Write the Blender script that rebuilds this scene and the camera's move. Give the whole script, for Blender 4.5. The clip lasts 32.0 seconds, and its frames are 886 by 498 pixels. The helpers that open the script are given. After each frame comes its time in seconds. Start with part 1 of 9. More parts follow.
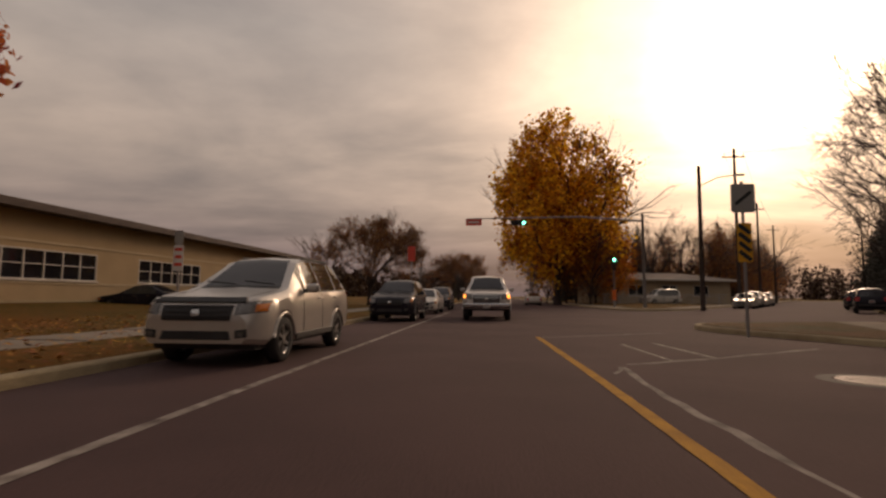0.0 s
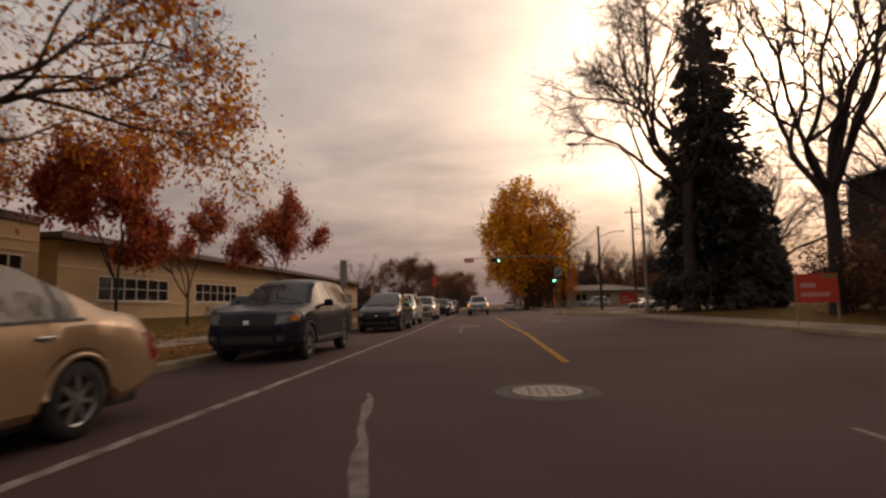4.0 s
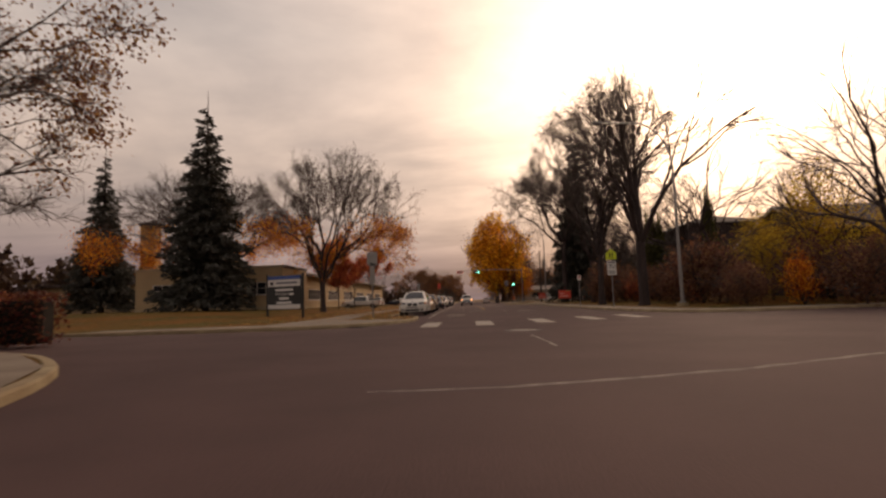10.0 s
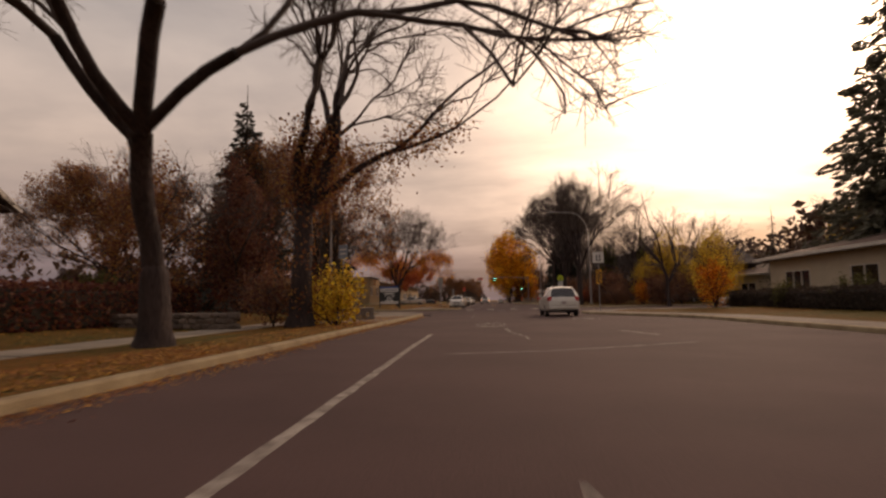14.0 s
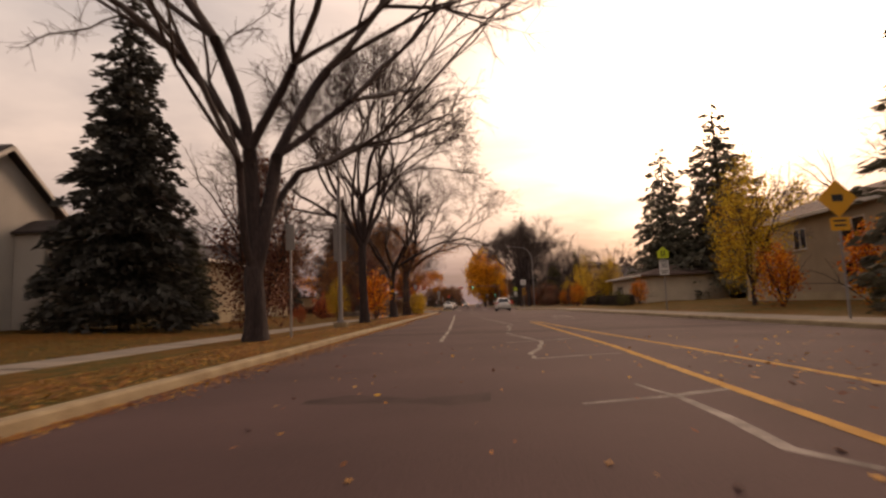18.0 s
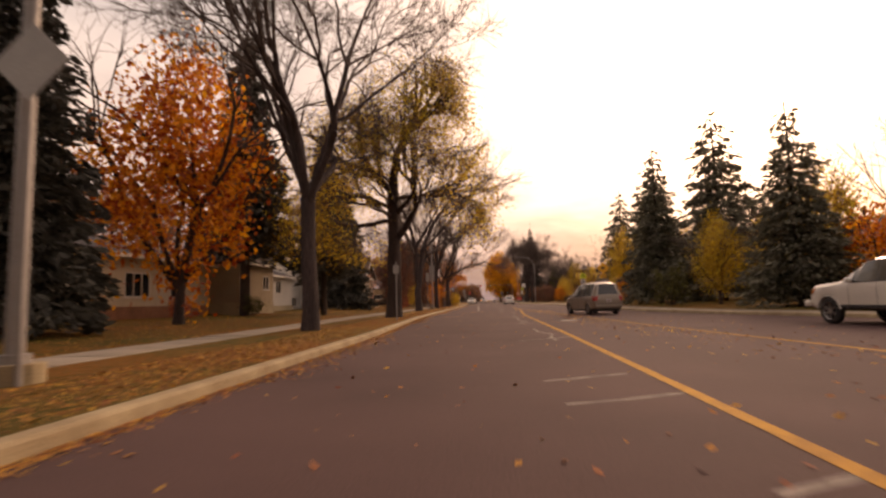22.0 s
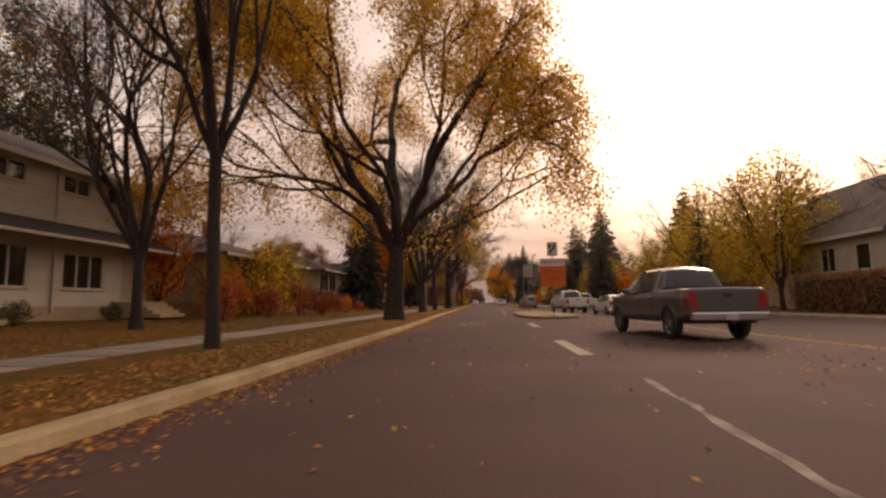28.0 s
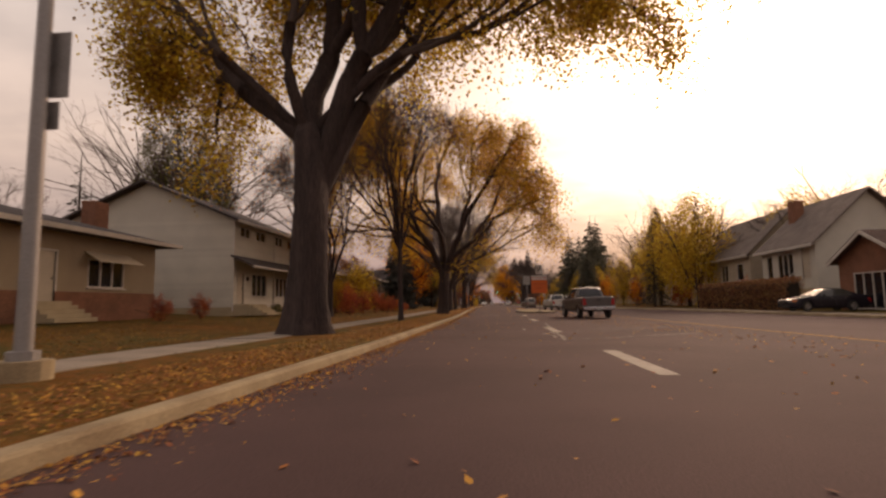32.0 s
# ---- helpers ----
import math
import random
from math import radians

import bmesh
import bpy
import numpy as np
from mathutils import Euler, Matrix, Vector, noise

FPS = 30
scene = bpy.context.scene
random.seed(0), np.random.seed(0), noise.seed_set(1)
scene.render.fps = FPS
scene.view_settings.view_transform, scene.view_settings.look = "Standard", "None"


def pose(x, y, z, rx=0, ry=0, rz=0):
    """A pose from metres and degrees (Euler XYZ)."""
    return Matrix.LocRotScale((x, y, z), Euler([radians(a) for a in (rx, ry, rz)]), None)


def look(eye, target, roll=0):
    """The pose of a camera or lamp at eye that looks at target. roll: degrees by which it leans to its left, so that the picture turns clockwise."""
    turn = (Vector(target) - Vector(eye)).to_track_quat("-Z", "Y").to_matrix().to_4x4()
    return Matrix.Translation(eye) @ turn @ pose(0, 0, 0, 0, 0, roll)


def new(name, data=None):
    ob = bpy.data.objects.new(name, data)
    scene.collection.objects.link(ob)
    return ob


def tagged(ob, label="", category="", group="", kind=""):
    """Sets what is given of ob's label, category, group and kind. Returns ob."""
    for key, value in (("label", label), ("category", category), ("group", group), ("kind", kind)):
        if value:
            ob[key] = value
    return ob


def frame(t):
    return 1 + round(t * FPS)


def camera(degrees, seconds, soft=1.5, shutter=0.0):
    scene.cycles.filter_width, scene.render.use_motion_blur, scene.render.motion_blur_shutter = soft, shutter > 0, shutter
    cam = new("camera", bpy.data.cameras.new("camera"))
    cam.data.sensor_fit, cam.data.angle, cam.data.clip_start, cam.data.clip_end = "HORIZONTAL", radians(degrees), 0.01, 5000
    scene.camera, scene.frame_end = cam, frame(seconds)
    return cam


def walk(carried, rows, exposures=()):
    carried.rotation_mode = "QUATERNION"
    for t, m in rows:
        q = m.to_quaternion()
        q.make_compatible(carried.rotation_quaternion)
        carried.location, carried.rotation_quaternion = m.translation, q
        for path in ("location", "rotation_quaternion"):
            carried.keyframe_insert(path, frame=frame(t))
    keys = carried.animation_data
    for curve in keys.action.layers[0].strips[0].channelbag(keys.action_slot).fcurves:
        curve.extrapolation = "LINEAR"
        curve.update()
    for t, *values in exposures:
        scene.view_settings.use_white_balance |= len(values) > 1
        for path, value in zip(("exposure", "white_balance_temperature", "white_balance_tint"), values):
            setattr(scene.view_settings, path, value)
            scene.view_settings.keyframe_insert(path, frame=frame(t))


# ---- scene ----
import itertools

from mathutils.bvhtree import BVHTree

cam = camera(80.0, 32.0, soft=2.5, shutter=0.3)
METRES, EYE, TILT, LEAN, TURN = 188.0, 0.95, 5.6, 0.0, 4.84
PATH = [
    (0, (-0.275, -2.584, 1.0), (-0.47, -0.601, 1.178), 0.3),
    (0.5, (-0.208, -6.062, 0.999), (-0.386, -4.079, 1.193), -0.2),
    (1, (-0.118, -9.662, 1.0), (-0.299, -7.68, 1.2), -0.5),
    (1.5, (-0.03, -13.13, 1.012), (-0.194, -11.147, 1.211), -0.5),
    (2, (0.034, -16.526, 0.998), (-0.134, -14.543, 1.199), -0.6),
    (2.5, (0.07, -20.195, 0.993), (-0.099, -18.212, 1.194), 0.1),
    (4.5, (0.078, -35.988, 1.006), (-0.076, -34.006, 1.221), -1.6),
    (5, (0.147, -39.417, 0.996), (-0.024, -37.435, 1.201), -1.3),
    (5.5, (0.216, -42.958, 0.996), (0.042, -40.974, 1.183), -0.3),
    (6, (0.201, -46.374, 1.009), (0.075, -44.389, 1.223), -1.1),
    (6.5, (0.22, -49.633, 1.0), (0.054, -47.654, 1.231), -0.5),
    (7, (0.199, -53.002, 1.001), (0.084, -51.017, 1.215), -0.3),
    (7.5, (0.084, -56.428, 1.002), (-0.023, -54.441, 1.201), -1.5),
    (8, (0.049, -59.785, 0.983), (-0.063, -57.799, 1.191), -0.3),
    (8.5, (0.075, -63.623, 1.001), (-0.016, -61.635, 1.199), -1.1),
    (9, (0.044, -67.651, 0.994), (-0.046, -65.665, 1.215), -1.3),
    (9.5, (-0.036, -71.898, 0.994), (-0.128, -69.911, 1.207), -1.5),
    (10, (-0.104, -75.939, 1.0), (-0.197, -73.95, 1.195), -1.8),
    (10.5, (-0.132, -80.224, 0.999), (-0.228, -78.234, 1.179), -2.3),
    (11, (-0.179, -84.526, 1.001), (-0.296, -82.539, 1.195), -2.0),
    (11.5, (-0.145, -88.821, 1.005), (-0.272, -86.835, 1.199), -2.5),
    (12, (-0.066, -93.463, 0.999), (-0.23, -91.479, 1.191), -2.9),
    (12.5, (0.077, -97.924, 0.991), (-0.123, -95.944, 1.186), -1.3),
    (13, (0.184, -102.131, 1.008), (0.007, -100.148, 1.196), -1.5),
    (13.5, (0.263, -106.648, 1.007), (0.083, -104.666, 1.206), -1.0),
    (15.5, (0.397, -124.701, 1.001), (0.301, -122.711, 1.183), -1.3),
    (16, (0.245, -129.225, 0.991), (0.167, -127.236, 1.19), -1.1),
    (16.5, (0.224, -134.169, 0.998), (0.125, -132.181, 1.201), -0.5),
    (17, (0.093, -139.322, 1.009), (0.011, -137.335, 1.22), -1.1),
    (17.5, (0.042, -144.713, 1.007), (-0.048, -142.725, 1.202), -2.0),
    (18, (-0.161, -149.763, 1.004), (-0.243, -147.777, 1.217), -2.2),
    (18.5, (-0.339, -154.306, 1.001), (-0.46, -152.32, 1.206), -1.6),
    (19, (-0.438, -158.678, 0.997), (-0.536, -156.691, 1.2), -1.8),
    (19.5, (-0.421, -163.369, 1.0), (-0.552, -161.384, 1.207), -1.7),
    (20, (-0.356, -167.416, 0.999), (-0.453, -165.428, 1.198), -1.4),
    (20.5, (-0.274, -171.928, 0.996), (-0.368, -169.939, 1.184), -1.9),
    (21, (-0.233, -176.008, 0.985), (-0.351, -174.021, 1.182), -2.5),
    (21.5, (-0.227, -181.0, 1.007), (-0.382, -179.015, 1.2), -1.6),
    (22, (-0.251, -186.378, 1.003), (-0.402, -184.393, 1.201), -1.6),
    (22.5, (-0.287, -191.606, 0.991), (-0.448, -189.62, 1.169), -2.1),
    (23, (-0.239, -196.429, 0.999), (-0.382, -194.444, 1.195), -0.8),
    (23.5, (-0.143, -200.955, 1.002), (-0.274, -198.97, 1.208), -1.2),
    (24, (-0.038, -205.574, 0.999), (-0.159, -203.588, 1.2), -1.2),
    (24.5, (0.063, -210.109, 1.003), (-0.053, -208.123, 1.204), -1.7),
    (25, (0.249, -214.573, 1.002), (0.118, -212.588, 1.212), -1.2),
    (25.5, (0.326, -217.92, 0.997), (0.184, -215.936, 1.208), -2.2),
    (26, (0.378, -221.257, 1.008), (0.224, -219.273, 1.211), -1.6),
    (26.5, (0.376, -224.739, 1.001), (0.214, -222.756, 1.205), -1.9),
    (28.5, (0.151, -238.136, 1.001), (-0.009, -236.153, 1.203), -0.2),
    (29, (0.177, -240.794, 0.998), (0.022, -238.811, 1.206), 0.0),
    (29.5, (0.257, -243.316, 1.0), (0.127, -241.332, 1.213), -0.3),
    (30, (0.315, -245.289, 0.993), (0.192, -243.305, 1.209), -0.9),
    (30.5, (0.194, -247.51, 0.997), (0.083, -245.525, 1.213), -1.1),
    (31, (-0.022, -249.86, 0.999), (-0.145, -247.874, 1.203), -0.8),
    (31.5, (-0.177, -252.25, 1.005), (-0.296, -250.264, 1.216), -1.7),
    (32, (-0.29, -254.283, 1.006), (-0.474, -252.302, 1.213), -0.9),
]
walk(cam, [(t, look(eye, target, roll)) for t, eye, target, roll in PATH], exposures=[(0.0, 0.0, 8100, 31), (2.0, 0.06, 8100, 31), (5.0, 0.46, 7800, 31), (6.0, 0.55, 7850, 31), (8.0, 0.52, 7950, 32), (9.0, 0.5, 8100, 32), (10.0, 0.53, 8130, 33), (12.0, 0.5, 8130, 34), (13.0, 0.43, 8150, 34), (16.0, 0.3, 8150, 34), (17.0, 0.5, 8250, 35), (18.0, 0.8, 8400, 36), (20.0, 0.84, 8800, 39), (21.0, 1.2, 8950, 39), (22.0, 1.2, 8950, 40), (24.0, 1.0, 8200, 35), (25.0, 0.58, 8700, 39), (26.0, 0.66, 9000, 40), (29.0, 0.97, 8150, 36), (30.0, 0.97, 8150, 36), (32.0, 0.76, 8250, 36)])

# ---------------------------------------------------------------- sky and light
SUN_AZ, SUN_EL = 27.5, 21.5
SUN = Vector((math.sin(radians(SUN_AZ)) * math.cos(radians(SUN_EL)), math.cos(radians(SUN_AZ)) * math.cos(radians(SUN_EL)), math.sin(radians(SUN_EL))))
scene.view_settings.exposure = 0.0


def make_world():
    w = bpy.data.worlds.new("overcast_sky")
    scene.world = w
    w.use_nodes = True
    nt = w.node_tree
    nt.nodes.clear()
    N, L = nt.nodes.new, nt.links.new
    tc = N("ShaderNodeTexCoord")
    sky = N("ShaderNodeTexSky")
    sky.sky_type, sky.sun_disc = "NISHITA", False
    sky.sun_elevation, sky.sun_rotation = radians(SUN_EL), radians(SUN_AZ)
    sky.air_density, sky.dust_density = 1.2, 4.0
    sep = N("ShaderNodeSeparateXYZ")
    L(tc.outputs["Generated"], sep.inputs[0])

    def math_node(op, a, b=None, clamp=False):
        n = N("ShaderNodeMath")
        n.operation, n.use_clamp = op, clamp
        for i, v in enumerate((a, b)):
            if v is None:
                continue
            if isinstance(v, (int, float)):
                n.inputs[i].default_value = v
            else:
                L(v, n.inputs[i])
        return n.outputs[0]

    # flat cloud sheet: direction divided by height
    zz = math_node("ADD", math_node("MAXIMUM", sep.outputs[2], 0.0), 0.16)
    comb = N("ShaderNodeCombineXYZ")
    L(math_node("DIVIDE", sep.outputs[0], zz), comb.inputs[0])
    L(math_node("DIVIDE", sep.outputs[1], zz), comb.inputs[1])
    mp = N("ShaderNodeMapping")
    mp.inputs["Rotation"].default_value = (0, 0, radians(-35))
    mp.inputs["Scale"].default_value = (0.75, 1.15, 1)
    L(comb.outputs[0], mp.inputs[0])
    n1 = N("ShaderNodeTexNoise")
    n1.inputs["Scale"].default_value, n1.inputs["Detail"].default_value, n1.inputs["Roughness"].default_value = 0.75, 7, 0.55
    n1.inputs["Distortion"].default_value = 0.6
    L(mp.outputs[0], n1.inputs[0])
    n2 = N("ShaderNodeTexNoise")
    n2.inputs["Scale"].default_value, n2.inputs["Detail"].default_value = 2.6, 6
    L(mp.outputs[0], n2.inputs[0])
    cloud = math_node("ADD", math_node("MULTIPLY", n1.outputs[0], 0.7), math_node("MULTIPLY", n2.outputs[0], 0.3))
    ramp = N("ShaderNodeValToRGB")
    L(cloud, ramp.inputs[0])
    ramp.color_ramp.elements[0].position, ramp.color_ramp.elements[0].color = 0.36, (0.54, 0.59, 0.61, 1)
    ramp.color_ramp.elements[1].position, ramp.color_ramp.elements[1].color = 0.62, (1.09, 1.12, 1.07, 1)
    # tone by height above the horizon
    hr = N("ShaderNodeValToRGB")
    L(math_node("MULTIPLY", sep.outputs[2], 1.0, True), hr.inputs[0])
    e = hr.color_ramp.elements
    e[0].position, e[0].color = 0.0, (0.135, 0.122, 0.148, 1)
    e[1].position, e[1].color = 1.0, (0.32, 0.335, 0.36, 1)
    for p, c in ((0.07, (0.155, 0.138, 0.158, 1)), (0.14, (0.245, 0.222, 0.215, 1)), (0.25, (0.40, 0.372, 0.335, 1)), (0.45, (0.33, 0.345, 0.34, 1))):
        s = e.new(p)
        s.color = c
    base = N("ShaderNodeMix")
    base.data_type, base.blend_type = "RGBA", "MULTIPLY"
    base.inputs["Factor"].default_value = 1.0
    L(hr.outputs[0], base.inputs["A"])
    L(ramp.outputs[0], base.inputs["B"])
    # glow of the veiled sun
    dot = N("ShaderNodeVectorMath")
    dot.operation = "DOT_PRODUCT"
    # ragged cloud edges bend the outline of the glow
    nz = N("ShaderNodeTexNoise")
    nz.inputs["Scale"].default_value, nz.inputs["Detail"].default_value, nz.inputs["Roughness"].default_value = 3.2, 6, 0.6
    L(tc.outputs["Generated"], nz.inputs[0])
    off = N("ShaderNodeVectorMath")
    off.operation = "MULTIPLY_ADD"
    L(nz.outputs["Color"], off.inputs[0])
    off.inputs[1].default_value = (0.24, 0.24, 0.24)
    off.inputs[2].default_value = (-0.12, -0.12, -0.12)
    bent = N("ShaderNodeVectorMath")
    bent.operation = "ADD"
    L(tc.outputs["Generated"], bent.inputs[0])
    L(off.outputs[0], bent.inputs[1])
    nb = N("ShaderNodeVectorMath")
    nb.operation = "NORMALIZE"
    L(bent.outputs[0], nb.inputs[0])
    L(nb.outputs[0], dot.inputs[0])
    dot.inputs[1].default_value = SUN
    d = math_node("MAXIMUM", dot.outputs["Value"], 0.0)
    wide = math_node("MULTIPLY", math_node("POWER", d, 6.0), 0.30)
    mid = math_node("MULTIPLY", math_node("POWER", d, 18.0), 1.3)
    near = math_node("MULTIPLY", math_node("POWER", d, 200.0), 5.0)
    g = math_node("ADD", math_node("ADD", wide, mid), near)
    g = math_node("MULTIPLY", g, math_node("ADD", math_node("MULTIPLY", cloud, 1.5), 0.25))
    # thicker cloud near the horizon veils the glow
    veil = N("ShaderNodeMapRange")
    veil.interpolation_type = "SMOOTHSTEP"
    veil.inputs[1].default_value, veil.inputs[2].default_value = 0.04, 0.34
    L(math_node("ADD", sep.outputs[2], math_node("MULTIPLY", math_node("SUBTRACT", cloud, 0.5), 0.35)), veil.inputs[0])
    g = math_node("MULTIPLY", g, veil.outputs[0])
    gc = N("ShaderNodeMix")
    gc.data_type, gc.blend_type = "RGBA", "MULTIPLY"
    gc.inputs["Factor"].default_value = 1.0
    gc.inputs["A"].default_value = (1.0, 0.86, 0.62, 1)
    L(g, gc.inputs["B"])
    total = N("ShaderNodeMix")
    total.data_type, total.blend_type = "RGBA", "ADD"
    total.inputs["Factor"].default_value = 1.0
    L(base.outputs["Result"], total.inputs["A"])
    L(gc.outputs["Result"], total.inputs["B"])
    thin = N("ShaderNodeMix")
    thin.data_type, thin.blend_type = "RGBA", "ADD"
    thin.inputs["Factor"].default_value = 0.01
    L(total.outputs["Result"], thin.inputs["A"])
    L(sky.outputs[0], thin.inputs["B"])
    bg = N("ShaderNodeBackground")
    bg.inputs["Strength"].default_value = 1.0
    L(thin.outputs["Result"], bg.inputs["Color"])
    out = N("ShaderNodeOutputWorld")
    L(bg.outputs[0], out.inputs[0])


make_world()
lamp = bpy.data.lights.new("sun", "SUN")
lamp.energy, lamp.angle, lamp.color = 0.45, radians(14), (1.0, 0.86, 0.66)
tagged(new("sun", lamp), kind="structure").matrix_world = look(SUN * 100, (0, 0, 0))

# ---------------------------------------------------------------- materials
MATS = {}


def mat(name, col, rough=0.8, var=0.25, scale=2.0, fine=40.0, bump=0.2, col2=None, metal=0.0, spec=0.5, isl=0.0, obj=0.0, coat=0.0, bump_d=0.01, wave=None, alpha=None, trans=0.0):
    """Principled material with large blotches, fine grain and relief."""
    if name in MATS:
        return MATS[name]
    m = bpy.data.materials.new(name)
    MATS[name] = m
    m.use_nodes = True
    nt = m.node_tree
    N, L = nt.nodes.new, nt.links.new
    b = nt.nodes["Principled BSDF"]
    b.inputs["Roughness"].default_value = rough
    b.inputs["Metallic"].default_value = metal
    b.inputs["Specular IOR Level"].default_value = spec
    b.inputs["Coat Weight"].default_value = coat
    b.inputs["Coat Roughness"].default_value = 0.08
    tc = N("ShaderNodeTexCoord")
    n1 = N("ShaderNodeTexNoise")
    n1.inputs["Scale"].default_value, n1.inputs["Detail"].default_value = scale, 5
    n2 = N("ShaderNodeTexNoise")
    n2.inputs["Scale"].default_value, n2.inputs["Detail"].default_value = fine, 3
    L(tc.outputs["Object"], n1.inputs[0])
    L(tc.outputs["Object"], n2.inputs[0])
    mix = N("ShaderNodeMix")
    mix.data_type = "RGBA"
    c2 = col2 or tuple(v * (1 - var) for v in col)
    mix.inputs["A"].default_value = (*col, 1)
    mix.inputs["B"].default_value = (*c2, 1)
    rr = N("ShaderNodeMapRange")
    rr.inputs[1].default_value, rr.inputs[2].default_value = 0.35, 0.68
    L(n1.outputs[0], rr.inputs[0])
    L(rr.outputs[0], mix.inputs["Factor"])
    last = mix.outputs["Result"]
    hs = N("ShaderNodeHueSaturation")
    L(last, hs.inputs["Color"])
    vr = N("ShaderNodeMapRange")
    vr.inputs[1].default_value, vr.inputs[2].default_value = 0.25, 0.75
    vr.inputs[3].default_value, vr.inputs[4].default_value = 1 - var, 1 + var
    L(n2.outputs[0], vr.inputs[0])
    val = vr.outputs[0]
    if isl or obj:
        src = N("ShaderNodeNewGeometry").outputs["Random Per Island"] if isl else N("ShaderNodeObjectInfo").outputs["Random"]
        k = isl or obj
        r2 = N("ShaderNodeMapRange")
        r2.inputs[3].default_value, r2.inputs[4].default_value = 1 - k, 1 + k
        L(src, r2.inputs[0])
        mm = N("ShaderNodeMath")
        mm.operation = "MULTIPLY"
        L(val, mm.inputs[0])
        L(r2.outputs[0], mm.inputs[1])
        val = mm.outputs[0]
        if isl:
            r3 = N("ShaderNodeMapRange")
            r3.inputs[3].default_value, r3.inputs[4].default_value = 0.5 - 0.05 * isl, 0.5 + 0.05 * isl
            L(src, r3.inputs[0])
            L(r3.outputs[0], hs.inputs["Hue"])
    L(val, hs.inputs["Value"])
    last = hs.outputs[0]
    L(last, b.inputs["Base Color"])
    if bump:
        bp = N("ShaderNodeBump")
        bp.inputs["Strength"].default_value, bp.inputs["Distance"].default_value = bump, bump_d
        L(n2.outputs[0], bp.inputs["Height"])
        L(bp.outputs[0], b.inputs["Normal"])
    if trans:
        tr = N("ShaderNodeBsdfTranslucent")
        L(last, tr.inputs[0])
        ms = N("ShaderNodeMixShader")
        ms.inputs[0].default_value = trans
        L(b.outputs[0], ms.inputs[1])
        L(tr.outputs[0], ms.inputs[2])
        L(ms.outputs[0], nt.nodes["Material Output"].inputs[0])
    return m


def glass_mat(name, col=(0.02, 0.022, 0.025), rough=0.05):
    if name in MATS:
        return MATS[name]
    m = mat(name, col, rough, 0.15, 1.0, 6, 0.0, spec=0.6)
    return m


def emit_mat(name, col, power):
    if name in MATS:
        return MATS[name]
    m = bpy.data.materials.new(name)
    MATS[name] = m
    m.use_nodes = True
    b = m.node_tree.nodes["Principled BSDF"]
    b.inputs["Base Color"].default_value = (*col, 1)
    b.inputs["Emission Color"].default_value = (*col, 1)
    b.inputs["Emission Strength"].default_value = power
    return m


ASPHALT = mat("asphalt", (0.098, 0.055, 0.051), 0.9, 0.42, 0.35, 60, 0.4, col2=(0.070, 0.039, 0.037), bump_d=0.008, spec=0.22)
TAR = mat("crack_sealer", (0.29, 0.24, 0.21), 0.8, 0.3, 3, 30, 0.2, col2=(0.11, 0.085, 0.075), spec=0.2)
WHITE_LINE = mat("worn_white_paint", (0.40, 0.35, 0.30), 0.8, 0.35, 4.5, 55, 0.2, col2=(0.12, 0.090, 0.078), spec=0.2)
FRESH_LINE = mat("white_road_paint", (0.43, 0.37, 0.31), 0.8, 0.22, 2.5, 60, 0.2, spec=0.2)
YELLOW_LINE = mat("yellow_road_paint", (0.50, 0.23, 0.012), 0.8, 0.3, 3, 50, 0.2, col2=(0.34, 0.15, 0.012), spec=0.2)
CONCRETE = mat("kerb_concrete", (0.41, 0.32, 0.195), 0.88, 0.28, 1.4, 45, 0.4, col2=(0.27, 0.195, 0.115), spec=0.2)
WALKWAY = mat("sidewalk_concrete", (0.27, 0.215, 0.165), 0.9, 0.2, 0.8, 50, 0.25, col2=(0.20, 0.155, 0.115), spec=0.2)
GRASS = mat("autumn_grass", (0.085, 0.068, 0.018), 0.95, 0.5, 0.5, 45, 1.0, col2=(0.17, 0.070, 0.018), bump_d=0.05)
BARK = mat("elm_bark", (0.062, 0.041, 0.037), 0.95, 0.45, 3, 24, 1.0, bump_d=0.07)
# furrows of the bark run up the stem
for link in [k for k in BARK.node_tree.links if k.from_node.type == "TEX_COORD"]:
    stretch = BARK.node_tree.nodes.new("ShaderNodeMapping")
    stretch.inputs["Scale"].default_value = (1, 1, 0.16)
    BARK.node_tree.links.new(link.from_socket, stretch.inputs[0])
    BARK.node_tree.links.new(stretch.outputs[0], link.to_socket)
TWIG = mat("twig_bark", (0.085, 0.060, 0.050), 0.9, 0.2, 3, 20, 0.3)
NEEDLE = mat("spruce_needles", (0.080, 0.076, 0.062), 0.85, 0.4, 1.2, 14, 0.5, isl=0.35, trans=0.12)
# grey-green needles lightened further: sun-glare haze is put into their colour
NEEDLE_HAZED = mat("haze_paled_needles", (0.155, 0.148, 0.105), 0.85, 0.4, 1.2, 14, 0.5, isl=0.35, trans=0.15)
SPRUCE_BARK = mat("spruce_bark", (0.06, 0.04, 0.03), 0.95, 0.3, 3, 20, 0.8)


def leaf_mat(name, col, trans=0.45):
    return mat(name, col, 0.7, 0.2, 0.6, 8, 0.0, isl=0.55, trans=trans)


